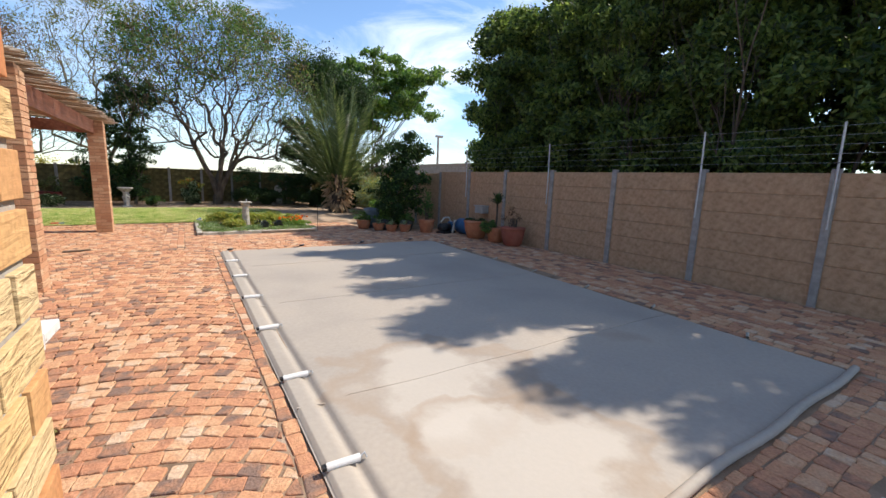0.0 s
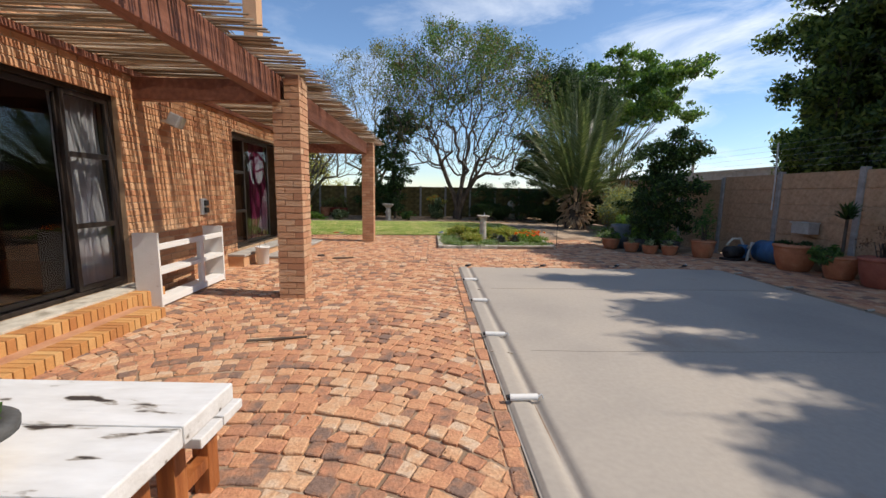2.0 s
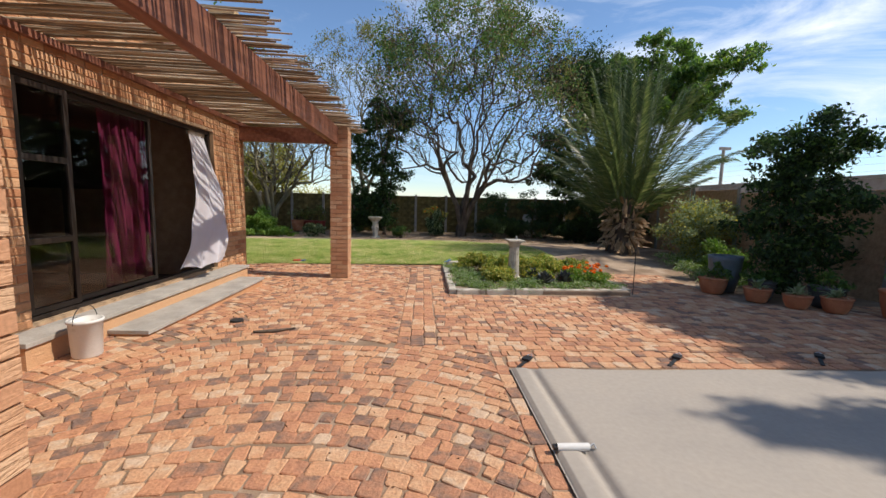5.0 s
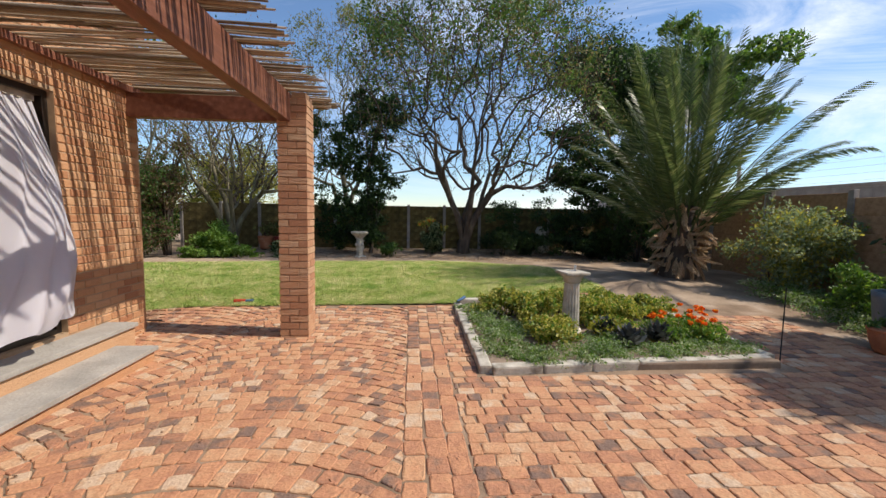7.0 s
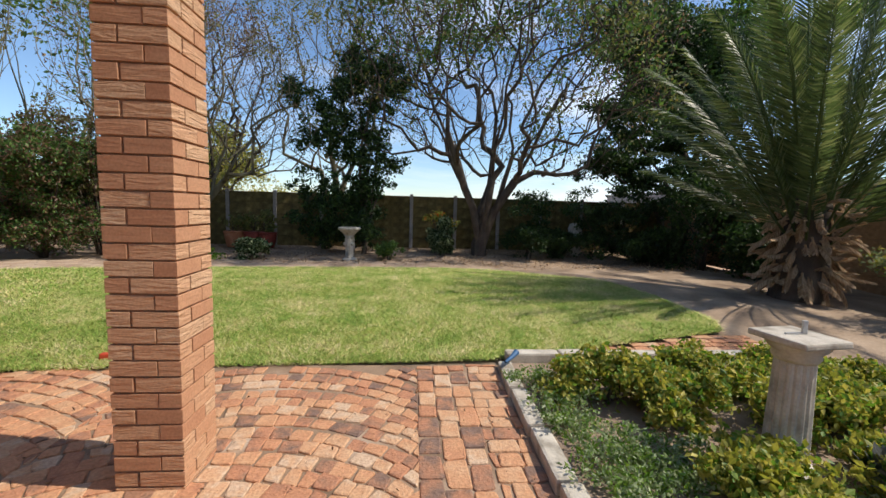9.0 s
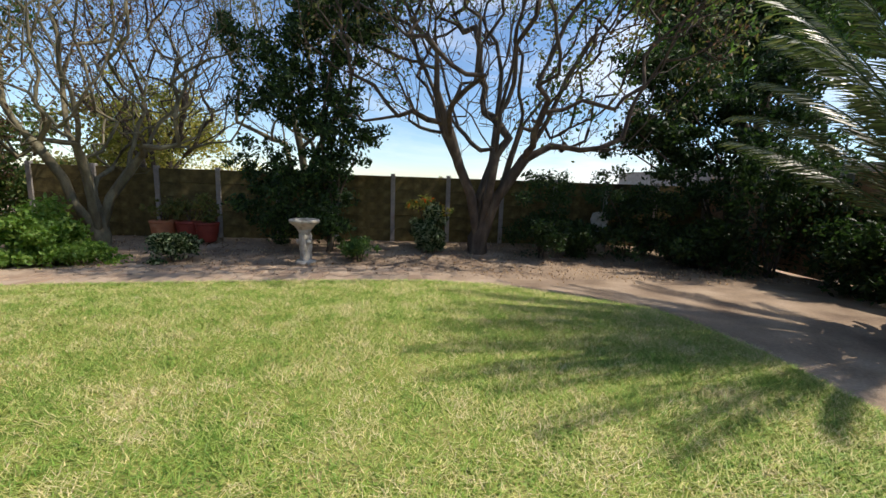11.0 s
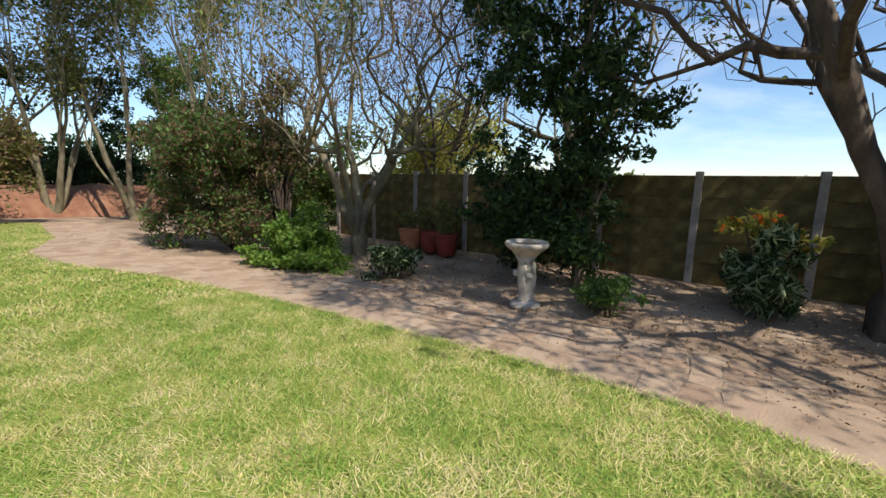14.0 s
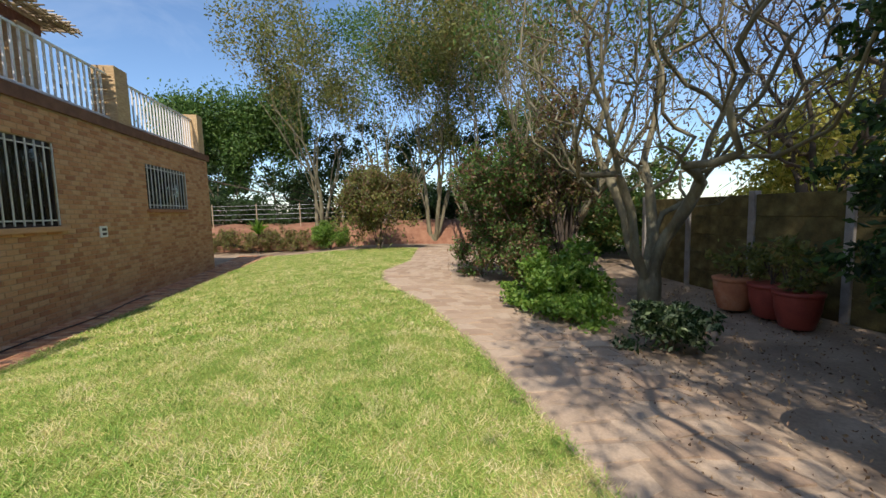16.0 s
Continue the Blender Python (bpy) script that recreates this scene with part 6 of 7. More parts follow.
# ---- pots by the east wall ----
def pot(x, y, r, h, material, label, rim=True, group="plant pots"):
    z = gz(x, y) + 0.01
    p = thing("plant_pot", label, "pot", at=(x, y, z), group=group)
    bm = bmesh.new()
    lathe(bm, [(r * 0.68, 0), (r * 0.74, 0.02), (r * 0.94, h * 0.5), (r, h * 0.86), (r * 0.97, h), (r * 0.86, h), (r * 0.84, h * 0.86), (0.0, h * 0.85)], 28)
    part("body", bm, material, p, smooth=True)
    if rim:
        bm = bmesh.new(); lathe(bm, [(r * 0.98, h * 0.88), (r * 1.06, h * 0.9), (r * 1.07, h * 0.99), (r * 0.98, h * 1.01)], 28); part("rim", bm, material, p, smooth=True)
    bm = bmesh.new(); lathe(bm, [(0.0, h * 0.9), (r * 0.85, h * 0.88)], 20); part("soil", bm, M_SOIL, p)
    return z + h * 0.88


def spiky(x, y, z, r, n, label, mat=M_LEAF_GREY, trunk=0.0, width=0.05):
    t = thing("spiky_plant", label, "plant", at=(x, y, z))
    tb = Tubes(6); tb.add([(0, 0, -0.02), (0, 0, trunk + 0.02)], [0.03, 0.025]); tb.done("stem", M_BARK, t)
    V, F = [], []
    for i in range(n):
        a, el = i * 2.399, radians(rnd.uniform(5, 80))
        d = Vector((math.cos(a) * math.cos(el), math.sin(a) * math.cos(el), math.sin(el)))
        s = Vector((-math.sin(a), math.cos(a), 0)) * width * 0.5
        L = r * rnd.uniform(0.75, 1.1)
        b = Vector((0, 0, trunk))
        m = b + d * L * 0.5 + Vector((0, 0, 0.03)); e = b + d * L - Vector((0, 0, L * 0.12))
        o = len(V)
        V += [tuple(b - s * 0.6), tuple(b + s * 0.6), tuple(m + s), tuple(m - s), tuple(e)]
        F += [(o, o + 1, o + 2), (o, o + 2, o + 3), (o + 3, o + 2, o + 4)]
    raw("leaves", V, F, mat, t)
    return t


z = pot(7.55, 9.95, 0.36, 0.52, M_TERRA, "large round orange terracotta pot by the wall")
bush("pot_plant", "small green plant in the round pot", [(7.55, 9.95, z + 0.06, 0.28, 0.28, 0.08)], 500, 0.09, M_LEAF_SHADE_DARK, (7.55, 9.95), "plant", 3)
z = pot(7.6, 9.05, 0.27, 0.42, M_TERRA, "terracotta pot holding a yucca by the wall")
spiky(7.6, 9.05, z, 0.42, 60, "yucca with a tall stem and spiky crown", M_LEAF_SHADE_DARK, 0.72)
bush("pot_plant", "drooping green leaves spilling over the pot", [(7.45, 9.2, 0.4, 0.26, 0.3, 0.22)], 900, 0.13, M_LEAF, (7.5, 9.15), "plant", 4, aspect=0.25)
z = pot(7.62, 8.35, 0.32, 0.5, M_REDCLAY, "large red-brown clay pot with a rolled rim")
bush("pot_plant", "thin dry twiggy plant in the red pot", [(7.62, 8.35, z + 0.3, 0.25, 0.25, 0.25)], 300, 0.05, M_LEAF_BROWN, (7.62, 8.35), "plant", 16)
z = pot(6.8, 11.7, 0.26, 0.42, M_TERRA, "orange terracotta pot at the paving's edge")
bush("pot_plant", "upright branching plant in the terracotta pot", [(6.8, 11.7, z + 0.45, 0.28, 0.28, 0.4)], 500, 0.1, M_LEAF, (6.8, 11.7), "plant", 8, aspect=0.25)
for x, y, r, h, m in ((6.2, 12.1, 0.19, 0.24, M_TERRA), (5.85, 12.4, 0.19, 0.22, M_TERRA), (5.6, 12.9, 0.2, 0.24, M_TERRA), (5.35, 13.65, 0.24, 0.3, M_TERRA), (5.85, 13.1, 0.2, 0.34, M_SLATE), (6.45, 12.5, 0.24, 0.34, M_SLATE)):
    z = pot(x, y, r, h, m, "low terracotta bowl pot with small plants" if m is M_TERRA else "dark grey glazed pot among the clay pots")
    if h < 0.25:
        spiky(x, y, z, 0.26, 26, "small spiky plant in a clay pot", M_LEAF_GREY)
    else:
        bush("pot_plant", "leafy green plant in a pot", [(x, y, z + 0.12, 0.26, 0.26, 0.18)], 600, 0.07, M_LEAF, (x, y), "plant", 5)
dr = thing("blue_pot", "tall blue-grey glazed pot behind the bowls", "pot", at=(5.75, 13.9, gz(5.75, 13.9)))
bm = bmesh.new(); lathe(bm, [(0.2, 0), (0.26, 0.3), (0.29, 0.62), (0.3, 0.7), (0.26, 0.7), (0.24, 0.55), (0, 0.55)], 28); part("body", bm, M_BLUEGREY, dr, smooth=True)
# pool pump, drum and box
pump = thing("pool_pump", "black pool pump with white hose fittings", "pump", at=(7.3, 11.25, 0.0), rz=20)
bm = bmesh.new(); box(bm, (-0.3, -0.18, 0.0), (0.3, 0.18, 0.06), 0.01); part("base", bm, M_BLACK, pump)
tb = Tubes(14); tb.add([(-0.3, 0, 0.2), (-0.28, 0, 0.2), (0.12, 0, 0.2), (0.14, 0, 0.2)], [0.02, 0.14, 0.14, 0.02]); tb.done("motor", M_BLACK, pump)
bm = bmesh.new(); lathe(bm, [(0.11, 0.05), (0.12, 0.3), (0.09, 0.36), (0.0, 0.37)], 20, (0.24, 0, 0)); part("strainer", bm, M_BLUE, pump)
tb = Tubes(8); tb.add([(0.24, -0.1, 0.3), (0.22, -0.25, 0.42), (0.05, -0.3, 0.44), (-0.02, -0.3, 0.2), (-0.05, -0.3, 0.02)], [0.03] * 5); tb.done("hose", M_STONE, pump)
tb = Tubes(8); tb.add([(-0.1, 0.16, 0.34), (0.0, 0.1, 0.5), (0.2, 0.05, 0.5), (0.24, 0, 0.36)], [0.03] * 4); tb.done("hose", M_STONE, pump)
drum = thing("blue_drum", "faded blue plastic drum lying by the wall", "drum", at=(7.75, 10.75, 0.0))
tb = Tubes(18); tb.add([(0, -0.33, 0.26), (0, -0.32, 0.26), (0, 0.3, 0.26), (0, 0.31, 0.26)], [0.02, 0.25, 0.25, 0.02]); tb.done("body", M_BLUE, drum)
for yy in (-0.1, 0.1):
    tb = Tubes(18); tb.add([(0, yy - 0.015, 0.26), (0, yy + 0.015, 0.26)], [0.256, 0.256]); tb.done("hoop", M_BLUE, drum)
bx = thing("meter_box", "pale grey metal box fixed to the wall", "box")
boxpart("housing", (7.82, 10.02, 0.74), (8.06, 10.42, 0.96), M_GALV, bx, bevel=0.01); boxpart("lid", (7.79, 10.0, 0.96), (8.06, 10.44, 0.985), M_GALV, bx, bevel=0.004)

# ---- electric fence on the east wall ----
fence = thing("electric_fence", "electric security fence wires on the wall", "fence")
for y in (2.0, 3.86, 7.57, 11.2, 14.9, 18.5, 22.2):
    tb = Tubes(6); tb.add([(8.0, y, 1.2), (8.0, y, 2.06), (7.97, y, 2.74)], [0.018] * 3); tb.done("post", M_GALV, fence)
    for k in range(5):
        bm = bmesh.new(); lathe(bm, [(0.012, 0), (0.02, 0.01), (0.012, 0.02)], 8, (7.99, y, 2.16 + 0.13 * k)); part("insulator", bm, M_BLACK, fence)
for k in range(5):
    tb = Tubes(4); tb.add([(7.97, y, 2.17 + 0.13 * k) for y in (-1.6, 2.0, 3.86, 7.57, 11.2, 14.9, 18.5, 22.2, 25.6)], [0.0022] * 9); tb.done("wire", M_GALV, fence)

# ---- flower bed ----
bed = thing("flower_bed", "dark soil of the edged flower bed", "flower bed", kind="structure")
bm = bmesh.new(); box(bm, (0.36, 13.28, -0.2), (3.55, 16.05, 0.0), 0.02); part("soil", bm, M_SOIL, bed)
edging = thing("bed_edging", "pale weathered concrete edging stones round the bed", "edging")


def edge_stone(ax, ay, bx_, by):
    ln = math.hypot(bx_ - ax, by - ay)
    bm = bmesh.new(); box(bm, (0.004, -0.065, -0.15), (ln - 0.004, 0.065, 0.09), 0.022)
    bm.transform(pose(ax, ay, gz(ax, ay) + rnd.uniform(-0.006, 0.006), rnd.uniform(-2, 2), 0, math.degrees(math.atan2(by - ay, bx_ - ax)) + rnd.uniform(-0.6, 0.6)))
    part("edging_stone", bm, M_STONE, edging, smooth=False)


for i in range(6):
    edge_stone(0.36 + i * 0.53, 13.24 + i * 0.035, 0.36 + (i + 1) * 0.53, 13.24 + (i + 1) * 0.035)
    edge_stone(0.36 + i * 0.53, 16.1, 0.36 + (i + 1) * 0.53, 16.1)
for i in range(5):
    edge_stone(0.3, 13.22 + i * 0.55, 0.32, 13.22 + (i + 1) * 0.55)
    edge_stone(3.6, 13.47 + i * 0.52, 3.58, 13.47 + (i + 1) * 0.52)
sd = thing("sundial", "cast stone sundial on a fluted column", "sundial", at=(1.64, 14.42, -0.07))
bm = bmesh.new()
rings, seg = [], 48
for z, r in ((0.1, 0.118), (0.74, 0.1)):
    ring = []
    for k in range(seg):
        a = 2 * math.pi * k / seg
        rr = r * (1 - 0.1 * (0.5 + 0.5 * math.cos(16 * a)))
        ring.append(bm.verts.new((rr * math.cos(a), rr * math.sin(a), z)))
    rings.append(ring)
for k in range(seg):
    bm.faces.new((rings[0][k], rings[0][(k + 1) % seg], rings[1][(k + 1) % seg], rings[1][k]))
part("column", bm, M_STONE, sd)
bm = bmesh.new(); lathe(bm, [(0.18, 0), (0.18, 0.05), (0.15, 0.08), (0.14, 0.12)], 28); part("base", bm, M_STONE, sd, smooth=True)
bm = bmesh.new(); lathe(bm, [(0.1, 0.73), (0.118, 0.76), (0.112, 0.78), (0.15, 0.82), (0.15, 0.84)], 28); part("capital", bm, M_STONE, sd, smooth=True)
bm = bmesh.new(); box(bm, (-0.165, -0.165, 0.84), (0.165, 0.165, 0.88), 0.012, rz=8); part("slab", bm, M_STONE, sd)
bm = bmesh.new(); box(bm, (-0.08, -0.006, 0.88), (0.05, 0.006, 0.89)); box(bm, (0.02, -0.006, 0.885), (0.05, 0.006, 0.96), 0.002); part("gnomon", bm, M_GALV, sd)
YS = "yellow-green rounded shrub in the flower bed"
for x, y, r, h in ((0.98, 15.25, 0.34, 0.45), (1.32, 14.95, 0.3, 0.42), (1.3, 14.05, 0.33, 0.4), (2.1, 14.9, 0.34, 0.45), (1.8, 15.4, 0.32, 0.45), (2.55, 14.8, 0.33, 0.42), (2.45, 15.4, 0.33, 0.42), (3.1, 15.2, 0.33, 0.4), (2.15, 14.2, 0.24, 0.33)):
    bush("bed_shrub", YS, mound(x, y, r, h, 5), 3600, 0.05, M_LEAF_YEL, (x, y), group="flower bed shrubs", mats=(0.3, M_LEAF_BRIGHT), aspect=0.6)
for x, y in ((0.62, 13.6), (0.7, 14.05), (0.95, 13.55), (1.4, 13.55), (0.62, 15.0), (1.85, 13.55), (0.6, 15.5), (0.65, 14.5), (1.0, 14.45), (2.3, 13.65), (2.75, 13.7), (3.25, 13.75), (1.75, 13.85), (2.8, 14.3)):
    bush("bed_ground_cover", "low grey-green creeping plant in the bed", mound(x, y, 0.3, 0.2, 4), 1800, 0.035, M_LEAF_GREY, (x, y), "plant", 2, mats=(0.45, M_LEAF_BRIGHT))
for x, y in ((2.1, 13.8), (2.55, 13.95), (2.0, 14.15)):
    rosette(x, y, gz(x, y) + 0.1, 0.24, 7, M_SLATELEAF, thing("dark_succulent", "dark rosette succulent in the bed", "plant"), 0.8)
for x, y in ((3.1, 13.95), (2.8, 14.15), (3.35, 14.35)):
    bush("marigold", "bright orange flowers over green leaves", mound(x, y, 0.26, 0.3, 4), 1500, 0.05, M_LEAF_BRIGHT, (x, y), "flowers", 3, mats=(0.1, M_LEAF_YEL))
    fl_ = thing("flower_heads", "orange-red flower heads in the bed", "flowers")
    for k in range(9):
        head = (x + rnd.uniform(-0.2, 0.2), y + rnd.uniform(-0.2, 0.2), gz(x, y) + rnd.uniform(0.3, 0.42), 0.035, 0.035, 0.02)
        leaf_mesh("flower_head", clump_points([head], 46), 0.035, M_ORANGE, fl_, aspect=0.7)["kind"] = "stuff"
stake = thing("garden_stake", "thin dark metal stake at the bed's corner", "stake")
tb = Tubes(6); tb.add([(3.66, 13.42, -0.2), (3.66, 13.42, 0.78)], [0.007, 0.007]); tb.done("rod", M_BLACK, stake)
toy = thing("toy_blaster", "red and blue plastic toy on the lawn edge", "toy", at=(-3.22, 16.12, -0.02), rz=8)
bm = bmesh.new(); box(bm, (-0.14, -0.03, 0.03), (0.04, 0.03, 0.09), 0.012); part("body", bm, M_RED, toy)
tb = Tubes(10); tb.add([(0.04, 0, 0.06), (0.16, 0, 0.06)], [0.022, 0.026]); tb.done("barrel", M_BLUE, toy)
bm = bmesh.new(); box(bm, (-0.1, -0.015, 0.0), (-0.06, 0.015, 0.04), 0.006); part("grip", bm, M_RED, toy)
noz = thing("hose_nozzle", "blue plastic hose nozzle on the edging", "nozzle", at=(0.36, 15.85, 0.09), rz=50)
tb = Tubes(8); tb.add([(-0.12, 0, 0.03), (0.0, 0, 0.04), (0.1, 0, 0.06)], [0.012, 0.02, 0.03]); tb.done("body", M_BLUE, noz)
hose = thing("garden_hose", "dark garden hose lying along the side path", "hose")
tb = Tubes(6); tb.add([(-3.9 - 0.45 * k, 15.1 - 0.05 * k + 0.06 * math.sin(k * 0.9), gz(-5, 15) + 0.04) for k in range(14)], [0.012] * 14); tb.done("tube", M_BLACK, hose)

# ---- bird bath and back garden ----
bb = thing("bird_bath", "pale cast stone bird bath on a figured pedestal", "bird bath", at=(-2.22, 23.22, 0.0))
bm = bmesh.new()
lathe(bm, [(0.2, -0.02), (0.21, 0.03), (0.18, 0.06), (0.1, 0.08), (0.08, 0.3), (0.1, 0.4), (0.115, 0.46), (0.095, 0.55), (0.1, 0.62), (0.14, 0.68)], 20, wob=0.08)
for k in range(3):
    a = 2 * math.pi * k / 3 + 0.5
    lobe = [(0.045, 0.05), (0.05, 0.1), (0.042, 0.2), (0.055, 0.3), (0.062, 0.4), (0.05, 0.5), (0.058, 0.56), (0.035, 0.62), (0.015, 0.65)]
    lathe(bm, lobe, 10, (0.085 * math.cos(a), 0.085 * math.sin(a), 0), 0.12)
    lathe(bm, [(0.02, 0.4), (0.045, 0.42), (0.05, 0.46), (0.03, 0.49)], 8, (0.12 * math.cos(a + 0.9), 0.12 * math.sin(a + 0.9), 0), 0.15)
part("pedestal", bm, M_STONE, bb, smooth=True)
bm = bmesh.new(); lathe(bm, [(0.12, 0.67), (0.16, 0.71), (0.21, 0.77), (0.235, 0.78), (0.24, 0.8), (0.275, 0.81), (0.29, 0.835), (0.295, 0.865), (0.28, 0.885), (0.255, 0.88), (0.24, 0.84), (0.16, 0.8), (0.0, 0.795)], 36, wob=0.006); part("bowl", bm, M_STONE, bb, smooth=True)
bm = bmesh.new(); lathe(bm, [(0.238, 0.838), (0.15, 0.842), (0.0, 0.842)], 30); part("silt", bm, M_SOIL, bb, "damp dark silt in the bowl")
for x, y, r, h, m in ((-5.95, 25.05, 0.27, 0.48, M_TERRA), (-5.42, 25.15, 0.27, 0.46, M_REDPOT), (-4.95, 25.05, 0.25, 0.46, M_REDPOT)):
    z = pot(x, y, r, h, m, "dark red clay pot under the trees" if m is M_REDPOT else "terracotta pot under the trees", group="pots by the back wall")
    bush("pot_plant", "thin leafy plant in a clay pot", [(x, y, z + 0.35, 0.3, 0.3, 0.35)], 450, 0.1, M_LEAF_OLIVE, (x, y), "plant", 6)
orn = thing("white_ornament", "white stone ornament among the dark shrubs", "ornament", at=(4.55, 24.75, gz(4, 24.75)))
bm = bmesh.new(); lathe(bm, [(0.2, 0.0), (0.2, 0.3), (0.16, 0.6), (0.21, 0.85), (0.15, 1.0), (0.0, 1.05)], 18, wob=0.1); part("body", bm, M_STONE, orn, smooth=True)

# ---- far side and beyond the walls ----
bank = thing("earth_bank", "low red earth bank behind the hedge", "bank", kind="structure")
V, F = [], []
for i in range(40):
    y = 6 + 20 * i / 39
    for j, (x, z) in enumerate(((-20.6, -0.05), (-21.1, 0.6), (-21.7, 1.0), (-24.0, 1.2), (-40, 1.0))):
        V.append((x + 0.25 * noise.noise((y * 0.6, j, 0)), y, z + 0.12 * noise.noise((y, j * 2.0, 5))))
for i in range(39):
    for j in range(4):
        a = i * 5 + j
        F.append((a, a + 5, a + 6, a + 1))
raw("earth", V, F, M_BANK, bank, smooth=True)
spiky(-20.7, 13.0, 0.7, 0.9, 46, "large agave with broad pointed leaves on the bank", M_LEAF_BRIGHT, 0.1, 0.13)
pf_ = thing("post_fence", "wire fence with thin posts on the bank", "fence")
for y in np.arange(8, 20, 2.2):
    tb = Tubes(5); tb.add([(-22.3, y, 0.8), (-22.3, y, 2.3)], [0.03, 0.03]); tb.done("post", M_POLE, pf_)
for z in (1.5, 1.75, 2.0, 2.2):
    tb = Tubes(4); tb.add([(-22.3, 7, z), (-22.3, 20, z)], [0.008, 0.008]); tb.done("wire", M_GALV, pf_)
nb = thing("neighbour_wall", "long grey neighbouring wall beyond the garden", "wall")
boxpart("wall", (15.0, 14.0, -0.3), (15.3, 44.0, 2.75), M_COPING, nb); boxpart("coping", (14.95, 14.0, 2.75), (15.35, 44.0, 2.85), M_COPING, nb)
tp = thing("utility_pole", "grey street pole in the distance", "pole")
tb = Tubes(8); tb.add([(22.0, 36.0, -0.3), (22.0, 36.0, 6.0)], [0.14, 0.11]); tb.done("shaft", M_POST, tp)
boxpart("lamp_arm", (21.7, 35.9, 6.0), (22.5, 36.1, 6.2), M_POST, tp)

# ---- paving ----
PV, PF = [], []
SINGLE = []


def worn(q):
    """The corners of a paver knocked off unevenly: eight points in place of four."""
    out = []
    for k in range(4):
        (a, b), (c, d), (e, f) = q[k], q[k - 1], q[(k + 1) % 4]
        s, u = rnd.uniform(0.03, 0.14), rnd.uniform(0.03, 0.14)
        out += [(a + (c - a) * s, b + (d - b) * s), (a + (e - a) * u, b + (f - b) * u)]
    return out


def paver(q, z):
    """One paver on corners q (counter-clockwise), joined, or kept as a piece of its own where the walk passes nearest."""
    cx, cy = sum(a for a, b in q) / 4, sum(b for a, b in q) / 4
    if -1.35 < cx < 0.35 and 4.0 < cy < 6.6 and len(SINGLE) < 300:
        SINGLE.append((q, z)); return
    q = worn(q)
    o = len(PV)
    t = z + 0.006 + rnd.uniform(-0.003, 0.003)
    PV.extend([(a, b, t - 0.014) for a, b in q])
    PV.extend([(cx + (a - cx) * 0.97, cy + (b - cy) * 0.97, t - 0.004) for a, b in q])
    PV.extend([(cx + (a - cx) * 0.86, cy + (b - cy) * 0.88, t + rnd.uniform(-0.0025, 0.0025)) for a, b in q])
    PF.extend([(o + 16, o + 17, o + 18, o + 19), (o + 16, o + 19, o + 20, o + 23), (o + 20, o + 21, o + 22, o + 23)])
    for s in (0, 8):
        for k in range(8):
            k2 = (k + 1) % 8
            PF.append((o + s + k, o + s + k2, o + s + 8 + k2, o + s + 8 + k))


def fan(xa, xb, ya, yb, xc, R, keepout=None):
    """Segmental arches of small setts, stacked towards +y; the joints across each arch point at its centre."""
    step = 0.135
    for k in range(int((yb - ya + R) / step) + 2):
        yr = ya + k * step
        lo, hi = math.asin(max(-0.9, (xa - xc) / R)), math.asin(min(0.9, (xb - xc) / R))
        th = lo - rnd.uniform(0, 0.05)
        lift = rnd.uniform(-0.014, 0.014)

        def at(a, up):
            """Up the spoke at angle a, from this arch towards the next."""
            d = up * step * math.cos(a)
            return (xc + (R + d) * math.sin(a), yr + lift + (R + d) * math.cos(a) - R)
        while th < hi:
            w = rnd.uniform(0.09, 0.145) / R
            a, b = max(th, lo), min(th + w, hi)
            th += w
            if (b - a) * R < 0.03:
                continue
            g, j = 0.003 / R, lambda: rnd.uniform(-0.015, 0.015)
            q = [at(a + g, 0.02), at(b - g, 0.02), at(b - g, 0.97), at(a + g, 0.97)]
            q = [(min(max(u + j(), xa), xb), v + j()) for u, v in q]
            if min(v for u, v in q) < ya - 0.03 or max(v for u, v in q) > yb + 0.03:
                continue
            cx, cy = sum(u for u, v in q) / 4, sum(v for u, v in q) / 4
            if keepout and keepout(cx, cy):
                continue
            paver(q, gz(cx, cy))


def rows(xa, xb, ya, yb, w, h, along="x", keepout=None, jit=0.013):
    n = 0
    v0, v1, u0, u1 = (ya, yb, xa, xb) if along == "x" else (xa, xb, ya, yb)
    v = v0
    while v < v1 - 0.03:
        u = u0 - rnd.uniform(0, w)
        hh = min(h, v1 - v)
        while u < u1 - 0.01:
            ww = w * rnd.uniform(0.7, 1.3)
            a, b = max(u, u0), min(u + ww, u1)
            u += ww
            if b - a < 0.03:
                continue
            j = lambda: rnd.uniform(-jit, jit)
            g = 0.003
            q = [(a + g + j(), v + g + j()), (b - g + j(), v + g + j()), (b - g + j(), v + hh - g + j()), (a + g + j(), v + hh - g + j())]
            if along != "x":
                q = [(d, c) for c, d in q][::-1]
            cx, cy = sum(p[0] for p in q) / 4, sum(p[1] for p in q) / 4
            if keepout and keepout(cx, cy):
                continue
            paver(q, gz(cx, cy))
        v += h


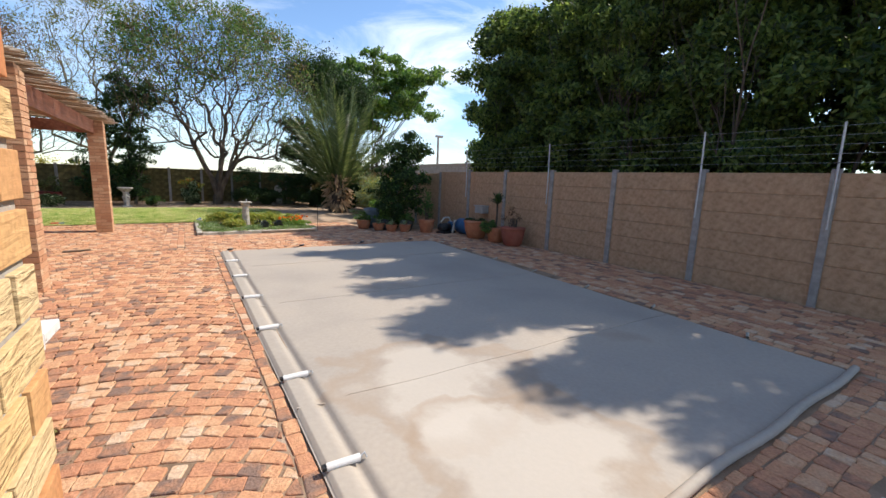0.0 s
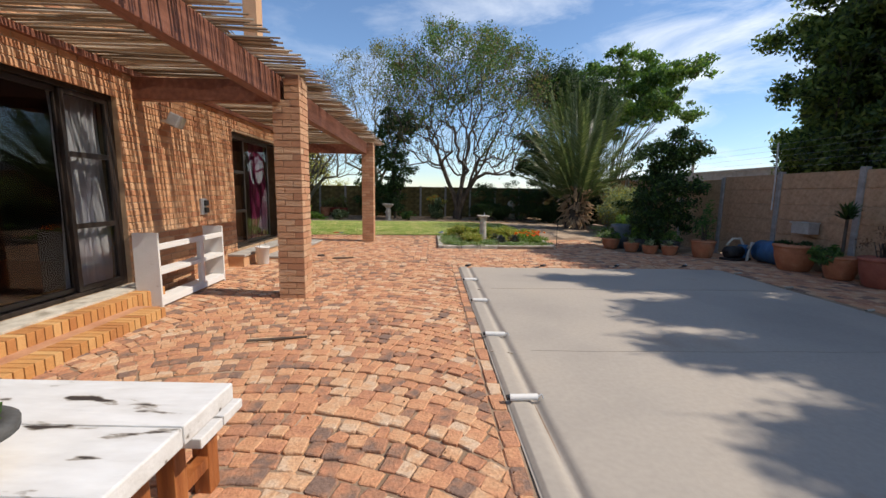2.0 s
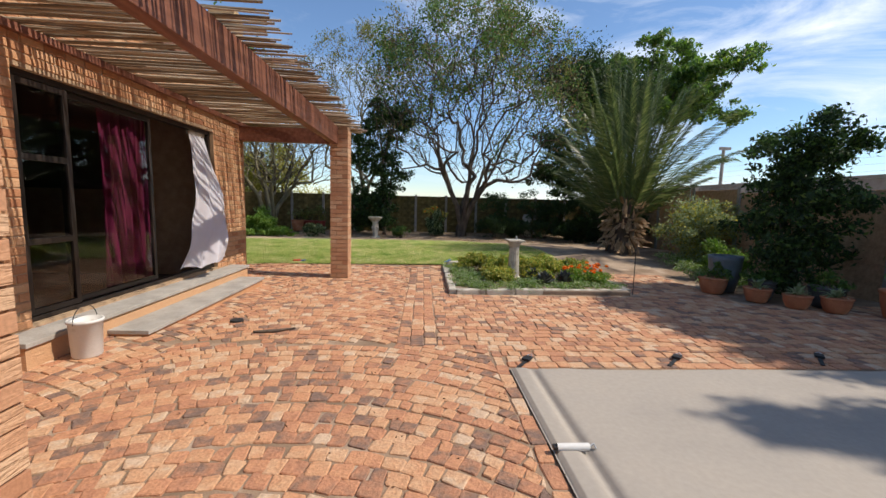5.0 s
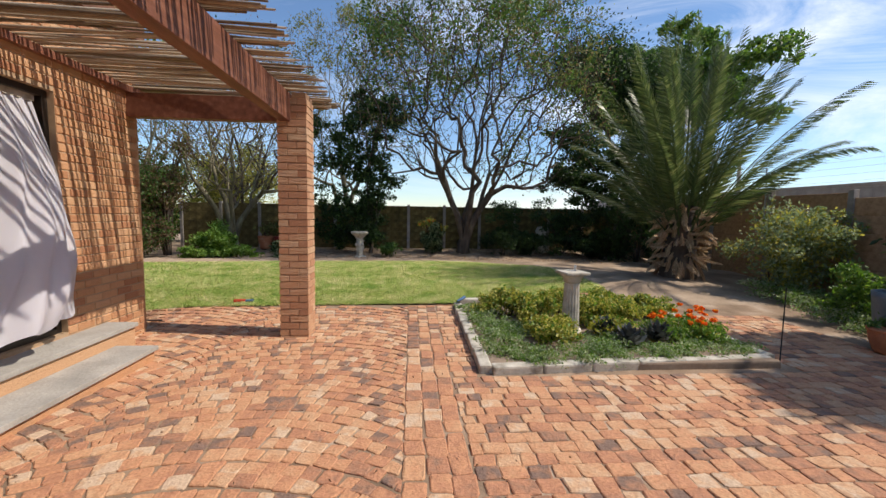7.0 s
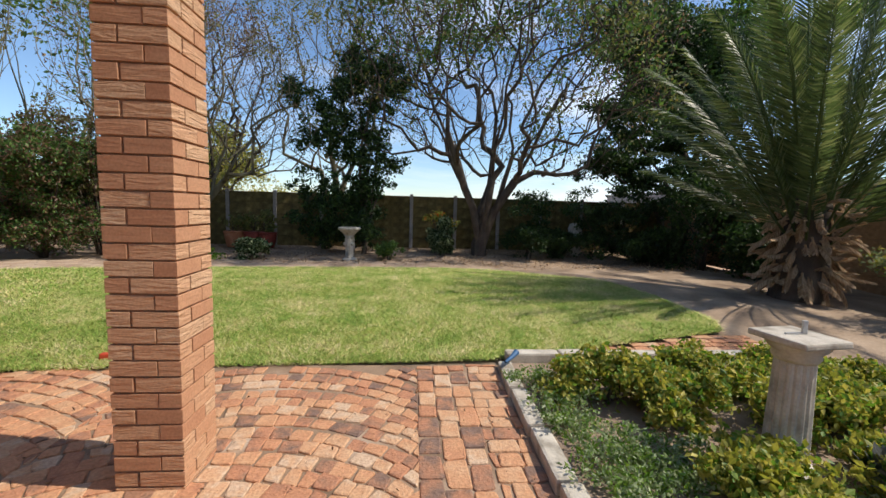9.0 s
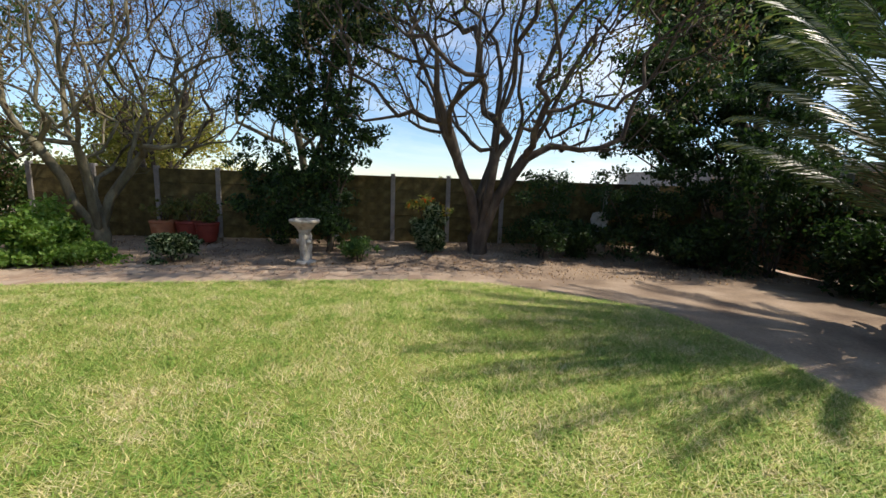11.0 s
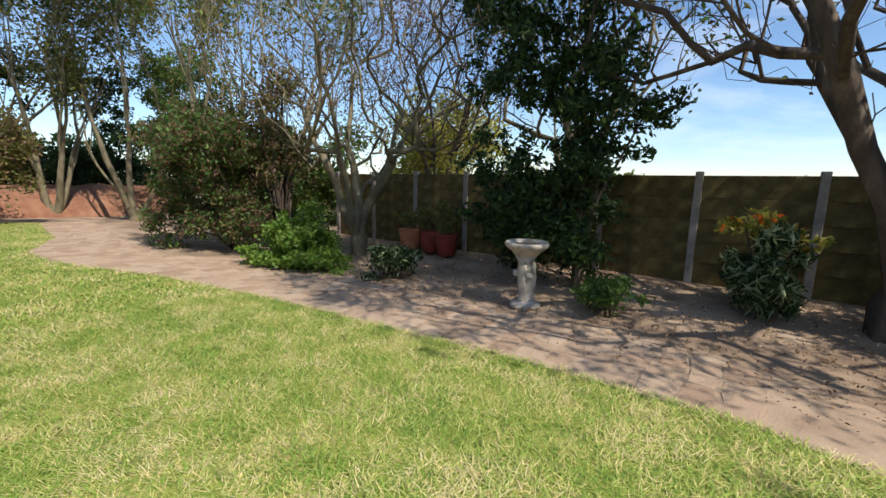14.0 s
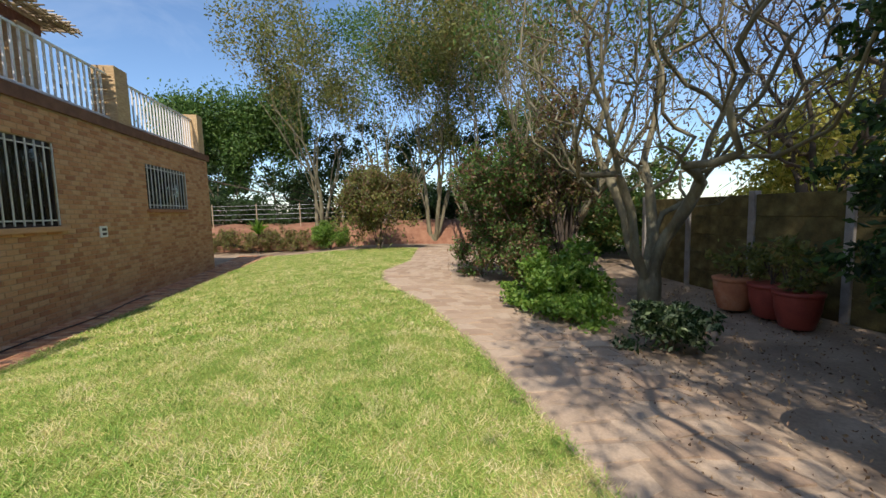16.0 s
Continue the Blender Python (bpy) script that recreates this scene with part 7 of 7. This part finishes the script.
fan(-2.75, 0.46, 0.4, 10.45, -1.15, 2.6)
fan(-3.9, -2.75, 0.4, 10.45, -3.9, 2.0)
rows(0.465, 0.575, 0.4, 10.4, 0.22, 0.11, "y")
fan(-3.9, -2.75, 10.45, 15.95, -3.9, 2.0)
fan(-2.75, -0.5, 10.45, 15.95, -1.62, 1.9)
rows(-0.5, -0.06, 10.4, 15.98, 0.21, 0.145, "y")
rows(0.58, 5.95, 9.84, 10.3, 0.15, 0.14, "x")
rows(-0.06, 5.2, 10.3, 13.16, 0.15, 0.135, "x")
rows(-0.06, 0.235, 13.16, 16.0, 0.16, 0.14, "x")
rows(0.235, 3.4, 16.2, 16.75, 0.2, 0.11, "x", lambda x, y: y > lawn_near(x) - 0.03)
rows(5.2, 8.0, 10.3, 12.6, 0.15, 0.14, "x")
rows(5.95, 8.0, 0.4, 10.3, 0.17, 0.14, "y")
rows(3.7, 5.3, 13.16, 15.4, 0.15, 0.14, "x")
rows(0.6, 5.4, 0.4, 0.9, 0.16, 0.14, "x")
rows(5.5, 5.95, 0.4, 5.0, 0.15, 0.14, "y", lambda x, y: x < 5.47 + 0.055 * (y - 1))
paving = raw("paving", PV, PF, M_PAVERS, patio_bed)
tagged(paving, "weathered clay pavers laid in fans", "", kind="stuff")
PAVER_MES = []
for k in range(8):
    ring = worn([(-0.5, -0.5), (0.5, -0.5), (0.5, 0.5), (-0.5, 0.5)])
    V = [(a, b, -0.5) for a, b in ring] + [(a * 0.98, b * 0.98, 0.34) for a, b in ring] + [(a * 0.88, b * 0.9, 0.5 + rnd.uniform(-0.05, 0.05)) for a, b in ring]
    F = [tuple(range(16, 24))] + [(s + m, s + (m + 1) % 8, s + 8 + (m + 1) % 8, s + 8 + m) for s in (0, 8) for m in range(8)]
    me = bpy.data.meshes.new("paver")
    me.from_pydata(V, [], F); me.materials.append(M_PAVER)
    PAVER_MES.append(me)
for q, z in SINGLE:
    cx, cy = sum(a for a, b in q) / 4, sum(b for a, b in q) / 4
    w = math.hypot(q[1][0] - q[0][0], q[1][1] - q[0][1]); h = math.hypot(q[3][0] - q[0][0], q[3][1] - q[0][1])
    a = math.degrees(math.atan2(q[1][1] - q[0][1], q[1][0] - q[0][0]))
    o = new("paver", rnd.choice(PAVER_MES)); o.parent = patio_bed
    o.matrix_world = pose(cx, cy, z + rnd.uniform(-0.008, 0.0), rnd.uniform(-1, 1), rnd.uniform(-1, 1), a) @ Matrix.Diagonal((w, h, 0.04, 1))
